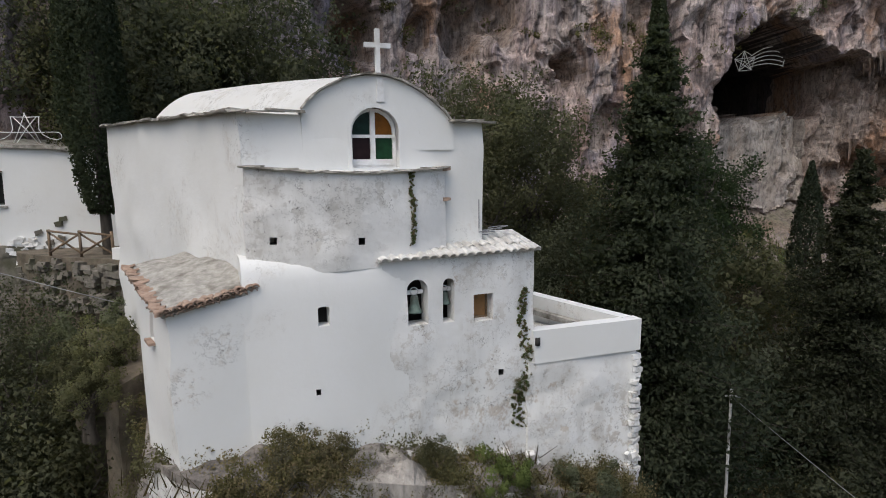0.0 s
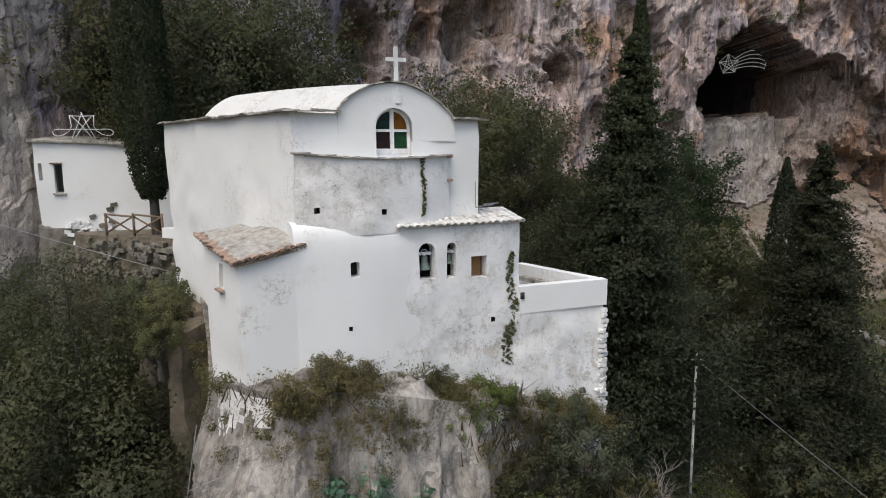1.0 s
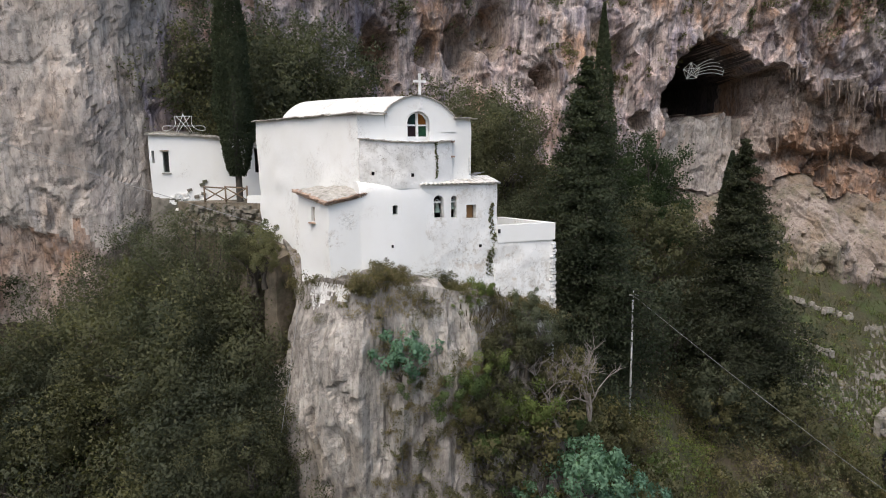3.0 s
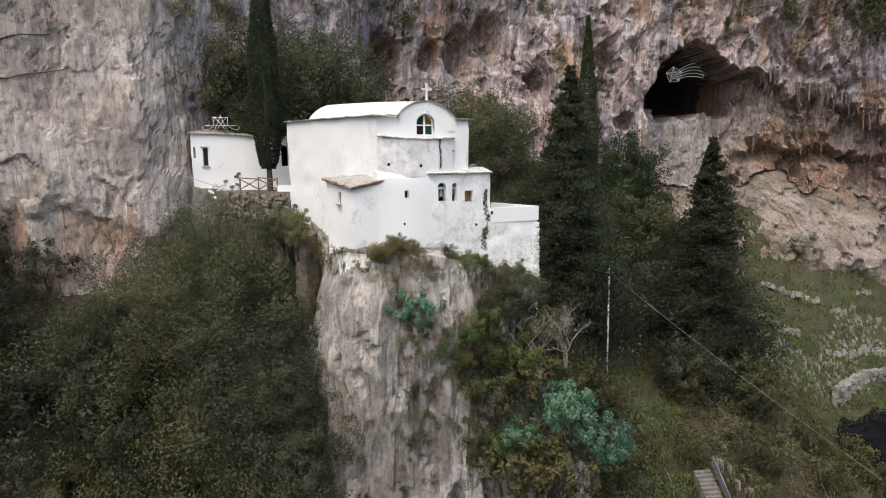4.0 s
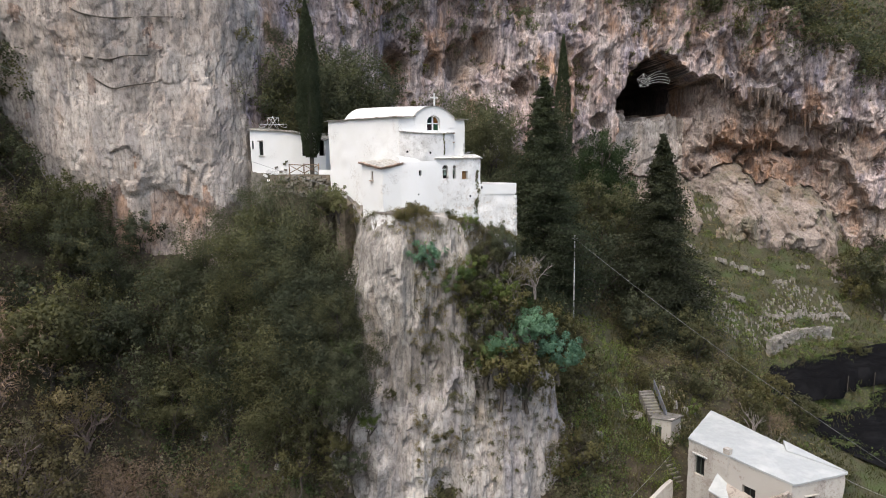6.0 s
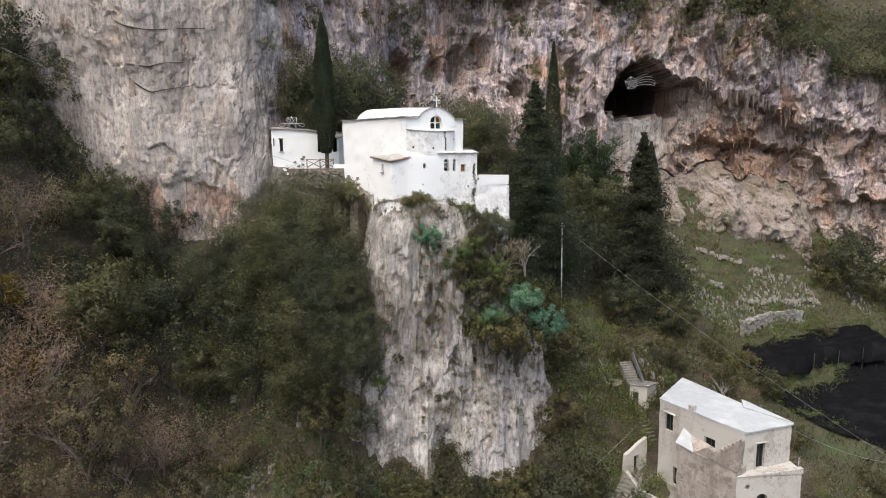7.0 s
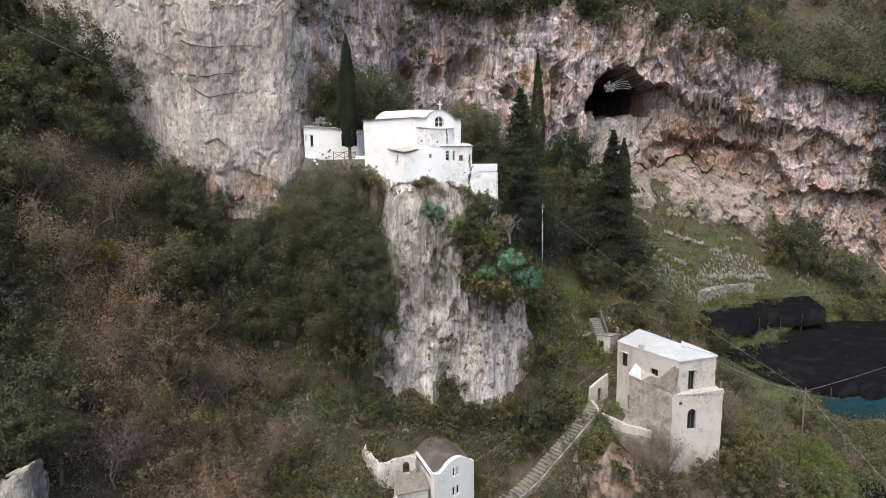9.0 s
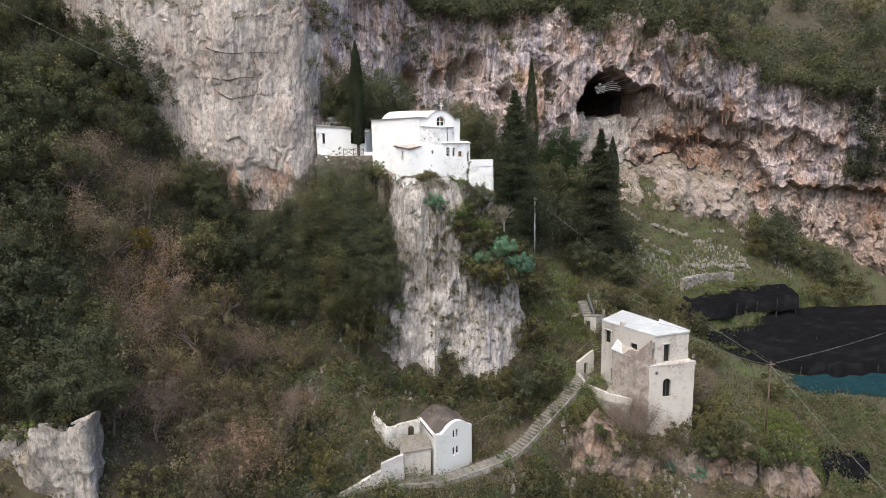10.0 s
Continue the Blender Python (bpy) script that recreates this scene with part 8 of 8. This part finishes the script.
# ---- black shade nets over the terraces ----
NET = surface("black_shade_net", (0.0045, 0.0045, 0.005), (0.0095, 0.0095, 0.0105), 1.2, 0.85, (0.013, 0.013, 0.014), 0.35, 0.4, 0.08, (1, 3, 1))
NET.node_tree.nodes["Principled BSDF"].inputs["Specular IOR Level"].default_value = 0.0
NET_BLUE = surface("turquoise_net", (0.007, 0.02, 0.024), (0.013, 0.036, 0.042), 1.4, 0.7, (0.01, 0.028, 0.032), 0.5, 0.4, 0.06)


NET_BLUE.node_tree.nodes["Principled BSDF"].inputs["Specular IOR Level"].default_value = 0.0


def net(label, corners, material, seed, sag=0.3, nx=60, ny=26):
    """A sagging net stretched over posts. corners: four points round it."""
    a, b, c, d = (Vector(p) for p in corners)
    t = thing("shade_net", label, "shade net", group="shade nets")
    u, v = np.meshgrid(np.linspace(0, 1, nx), np.linspace(0, 1, ny))
    P = np.array(a)[None, None] * ((1 - u) * (1 - v))[..., None] + np.array(b) * (u * (1 - v))[..., None] + np.array(c) * (u * v)[..., None] + np.array(d) * ((1 - u) * v)[..., None]
    bays = np.abs(np.sin(u * math.pi * 6)) * np.abs(np.sin(v * math.pi * 3))
    edge = 0.9 * fbm(P[..., 0] / 5, 0, 0, 3, seed) * (1 - v) + 0.6 * fbm(P[..., 0] / 5, 4, 0, 3, seed) * v
    P[..., 2] += -sag * bays + 0.18 * fbm(P[..., 0] / 2.5, P[..., 1] / 2.5, 0, 3, seed + 3)
    P[..., 1] += edge + 0.9 * np.sin(u * 7 + seed) * (1 - v) * 0.4
    skirt = P[:1].copy()
    skirt[..., 2] -= 2.6 + 0.3 * fbm(P[:1, :, 0] / 2, 0, 0, 2, seed)
    skirt[..., 1] -= 0.35
    part("net", grid_mesh("net", np.vstack([skirt, P]), material), t)
    posts = mesh_of("post", [(0.05 * math.cos(k * 1.047), 0.05 * math.sin(k * 1.047), z) for z in (0, 1) for k in range(6)], [(k, (k + 1) % 6, 6 + (k + 1) % 6, 6 + k) for k in range(6)], BARK)
    for i in range(7):
        for j in (0, 1):
            p = (a.lerp(b, i / 6) if j == 0 else d.lerp(c, i / 6))
            st = new("post", posts)
            st.parent = t
            g = min(z_at(p.x, p.y), p.z - 0.6) - 0.3
            st.matrix_basis = Matrix.Translation((p.x, p.y, g)) @ Matrix.Diagonal((1, 1, p.z - g - 0.5, 1))
    return t


net("black shade net sagging over an upper terrace", ((36.8, 32.0, 13.4), (60.5, 37.5, 13.6), (62.0, 43.5, 14.2), (43.0, 40.5, 14.3)), NET, 801)
net("wide black shade net over the middle terrace", ((40.5, 30.0, 8.3), (80.0, 32.0, 8.6), (80.0, 39.5, 11.0), (46.0, 38.6, 10.9)), NET, 803)
net("wide black shade net over the lower terrace", ((48.0, 24.8, 5.8), (84.0, 24.5, 5.9), (82.0, 31.6, 8.1), (40.8, 29.8, 7.9)), NET, 805)
net("turquoise net over the lowest terrace", ((49.5, 20.6, 3.4), (84.0, 19.0, 3.4), (84.0, 24.2, 4.2), (50.5, 24.0, 4.2)), NET_BLUE, 807, 0.2)
net("black shade net over a small plot near the river", ((43.0, 1.5, 0.8), (49.5, 4.0, 0.8), (51.5, 8.6, 1.0), (46.0, 7.8, 1.0)), NET, 809, 0.4, 26, 20)

# ---- poles and cables ----
POLE_GREY = surface("weathered_grey_pole", (0.34, 0.34, 0.33), (0.5, 0.5, 0.48), 3, 0.8, (0.12, 0.11, 0.10), 0.8, 0.2, 0.01)
pole = thing("utility_pole", "thin pale utility pole at the wood's edge", "pole")
part("shaft", tube("shaft", [(12.3, 24.0, 22.0), (12.26, 24.0, 32.25)], 0.075, POLE_GREY, 8, 0.8), pole)
part("bracket", tube("bracket", [(12.0, 24.0, 31.95), (12.6, 23.9, 31.95)], 0.04, POLE_GREY, 6), pole)
pole2 = thing("utility_pole", "rust-brown utility pole on the lawn by the house", "pole")
part("shaft", tube("shaft", [(39.4, 8.3, 1.5), (39.5, 8.3, 12.1)], 0.1, RUSTPOLE, 8, 0.75), pole2)
part("crossarm", tube("crossarm", [(38.9, 8.3, 11.7), (40.1, 8.3, 11.7)], 0.05, RUSTPOLE, 6), pole2)


def cable(label, a, b, sag, radius=0.014):
    a, b = Vector(a), Vector(b)
    pts = [a.lerp(b, f) - Vector((0, 0, 4 * sag * f * (1 - f))) for f in (k / 24 for k in range(25))]
    return tagged(new("cable", tube("cable", pts, radius, CABLE, 5)), label, "cable", "cables")


cable("pale overhead cable running down to the lawn pole", (12.3, 23.9, 31.9), (39.5, 8.3, 11.8), 0.8, 0.013)
cable("overhead cable from the lawn pole to the farmhouse", (39.5, 8.3, 11.7), (27.8, 5.6, 16.6), 0.5)
cable("overhead cable from the lawn pole across the nets", (39.5, 8.3, 11.8), (90, 34, 14), 1.0)
cable("overhead cable dropping from the lawn pole", (39.5, 8.3, 11.6), (43, -18, 1.5), 0.5)
cable("cable along the hillside to the chapel", (1.4, 2.6, 7.0), (19.0, 15.0, 13.6), 0.5)
cable("overhead cable from the forest to the church wall", (-58, 12, 59.5), (-10.45, 18.9, 37.5), 1.6, 0.016)
# thin wires pinned over the rock below the church
for a, b in (((-3.0, 10.7, 35.2), (-6.6, 10.0, 33.6)), ((-3.0, 10.7, 35.2), (-4.4, 9.9, 32.0)), ((-3.0, 10.7, 35.2), (-1.8, 10.4, 33.2)), ((-0.2, 11.4, 34.9), (-2.0, 10.3, 32.6)), ((-3.0, 10.7, 35.2), (-0.2, 11.4, 34.9)), ((-7.0, 11.6, 34.6), (-7.8, 10.6, 29.0))):
    cable("thin steel wire pinned across the rock face", a, b, 0.1, 0.012)

# ---- loose things on the slope ----
stones("slope_stones", "pale broken stones on the slope below the church rock", ground_spots(420, 680, -22, 30, -8, 24, lambda x, y: clear_of(x, y) and vnoise(x / 3, y / 3, 0, 352) > 0.0), 0.34, PALE_STONE, 680)
for k in range(34):
    px, py = pick.uniform(-22, 15), pick.uniform(-7, 9)
    if clear_of(px, py):
        PALES[k % 2].set(px, py, z_at(px, py) - 0.2, pick.uniform(0.45, 0.9), pick.uniform(0, 360))
PALES[1].set(28.6, 18.6, z_at(28.6, 18.6) - 0.2, 2.6, 150)
for px, py, s in ((20.2, 3.2, 0.8), (21.6, 2.4, 0.75), (18.6, 4.2, 0.55), (29.6, 8.0, 0.75), (31.5, 10.5, 0.8), (30.0, 13.5, 0.7), (33.5, 13.0, 0.65)):
    BARES[int(px) % 3].set(px, py, max(z_at(px, py), 5.6 if py < 6 else -99) - 0.2, s, 70 * px)
stone_wall("terrace_wall", "pale rubble retaining wall below the outhouse", ((15.6, 16.6), (16.8, 16.9), (18.1, 17.4)), (11.6, 11.9, 12.2), 2.2, 0.6, 12, 720)
hose = [(16.7 + 0.75 * math.cos(t) * (1 + 0.2 * math.sin(2.3 * t)), 18.4 + 0.55 * math.sin(t) * (1 + 0.2 * math.cos(1.7 * t)), z_at(16.7, 18.4) + 0.12 + 0.012 * t) for t in (0.45 * k for k in range(64))]
hose += [(16.0 - 0.05 * k, 19.0 + 0.35 * k, z_at(16.0 - 0.05 * k, 19.0 + 0.35 * k) + 0.1) for k in range(1, 7)]
tagged(new("hose_coil", tube("hose_coil", hose, 0.05, TWIG_PALE, 5)), "pale coiled hose lying on the grass beside the steps", "hose")
scatter_clumps("bank_herbs", "fresh green herbs on the bank between the rock and the grassy lane", ground_spots(330, 681, 6.5, 19, 5, 27, lambda x, y: clear_of(x, y) or x > 13), 0.9, 14, 0.12, BRIGHT, 681)
scatter_clumps("terrace_herbs", "green weeds along the terraces between the nets", ground_spots(420, 682, 33, 66, 27, 47, lambda x, y: vnoise(x / 4, y / 4, 0, 353) > -0.35), 0.7, 12, 0.12, BRIGHT, 682)
for px, py, sc in ((-47, 17, 0.9), (-49.5, 13.5, 1.0), (-46, 12.5, 0.8), (-53, 16, 1.1), (-56, 12, 1.2), (-51, 9, 1.1), (-46.5, 8, 0.9), (-54.5, 5, 1.2), (-49.5, 3.5, 1.1), (-58, 18, 1.0), (-62, 10, 1.3)):
    MID_OAKS[int(-px) % 2].set(px, py, z_at(px, py) - 0.4, sc, 47 * px)
scatter_clumps("undergrowth", "dark evergreen thicket on the upper forest slope", ground_spots(420, 683, -64, -36, -8, 20, lambda x, y: vnoise(x / 5, y / 5, 0, 354) > -0.3), 1.9, 13, 0.17, HOLM, 683)
# dry growth that hides the foot of the church wall
foot_line = ((-6.2, 34.6), (-4.9, 35.8), (-4.0, 36.35), (-3.1, 36.5), (-2.5, 36.1), (-1.6, 35.45), (-0.6, 35.5), (0.5, 35.0), (1.8, 34.6), (3.0, 34.6), (4.4, 33.7))
fx, fz = zip(*foot_line)
thatch = []
for k in range(520):
    px = pick.uniform(-4.8, 4.6)
    out = 0.25 + 1.2 * pick.random()
    p = front.at(along(front, px), out, 0)
    thatch.append((p.x, p.y, float(np.interp(px, fx, fz)) - 0.24 - 0.2 * (out - 0.25) - 0.3 * pick.random() + 0.3 * float(vnoise(px * 2, 0, 0, 355)), pick.uniform(0.5, 1.1)))
scatter_clumps("dry_scrub", "tangle of dry brown herbs along the foot of the church wall", thatch[::2], 0.42, 30, 0.045, BROWN, 684)
scatter_clumps("dry_scrub", "olive scrub along the foot of the church wall", thatch[1::2], 0.4, 30, 0.045, OLIVE, 685)
# trees on the hill over the cliff
crest = np.zeros(len(hill.data.vertices) * 3, np.float32)
hill.data.vertices.foreach_get("co", crest)
crest = crest.reshape(60, -1, 3)
for k in range(64):
    i, j = 6 + int(20 * pick.random() ** 1.4), int(pick.uniform(0.42, 0.97) * crest.shape[1])
    px, py, pz = (float(c) for c in crest[i, j])
    (OAKS + OLIVES[:2] + BROWNS[:1])[k % 7].set(px, py, pz - 0.5, pick.uniform(0.7, 1.25), pick.uniform(0, 360))
# shrubs over the edges of the low rock faces
for px, py, pz, sc in ((-46, -12.4, 11.6, 1.0), (-43, -12.9, 12.6, 1.1), (-41, -13.2, 13.6, 0.9), (-39, -13.6, 14.4, 1.0), (-37.2, -14.2, 15.0, 0.9), (-35.4, -14.6, 15.6, 0.8), (-33.8, -15.0, 16.4, 0.7), (-44.5, -13.4, 10.4, 0.9), (-47.5, -12.8, 9.0, 1.1), (-32.2, -14.4, 17.0, 0.6)):
    SHRUBS[int(-px * 2) % 3].set(px, py, pz - 0.3, sc, 60 * px)
for px, py, pz, sc in ((13.4, 1.8, 6.4, 0.7), (16.0, 0.4, 7.0, 0.8), (18.4, -0.2, 6.0, 0.9), (21.5, -0.6, 5.2, 0.9), (24.5, -0.9, 5.0, 1.0), (27.5, -1.0, 4.8, 1.0), (30.5, -1.2, 4.4, 1.1), (33.5, -1.3, 4.2, 1.0), (36.0, -1.2, 4.2, 1.0), (38.5, -0.8, 3.6, 0.9), (19.6, -1.6, 2.4, 0.8), (29.0, -2.2, 1.6, 0.9), (24.0, -2.0, 1.8, 0.8)):
    (SHRUBS + TUFTS)[int(px * 2) % 5].set(px, py, pz - 0.3, sc, 60 * px)
scatter_clumps("undergrowth", "dark evergreen thicket under the pale buttress", ground_spots(230, 686, -36, -19, 11, 21, lambda x, y: True), 1.3, 13, 0.15, HOLM, 686)
for px, py, sc in ((-29.6, 17.4, 0.75), (-31.6, 17.8, 0.85), (-33.6, 17.6, 0.95), (-28.4, 15.6, 0.6)):
    MID_OAKS[int(-px) % 2].set(px, py, z_at(px, py) - 0.4, sc, 47 * px)
scatter_clumps("bank_herbs", "olive herbs and brambles on the bank above the farmhouse", ground_spots(380, 687, 18, 36, 15, 36, lambda x, y: clear_of(x, y)), 0.8, 13, 0.12, OLIVE, 687)
scatter_clumps("bank_herbs", "brown dry herbs on the bank above the farmhouse", ground_spots(300, 688, 14, 38, 13, 36, lambda x, y: clear_of(x, y) or 13.8 < x < 18.6), 0.7, 13, 0.1, BROWN, 688)
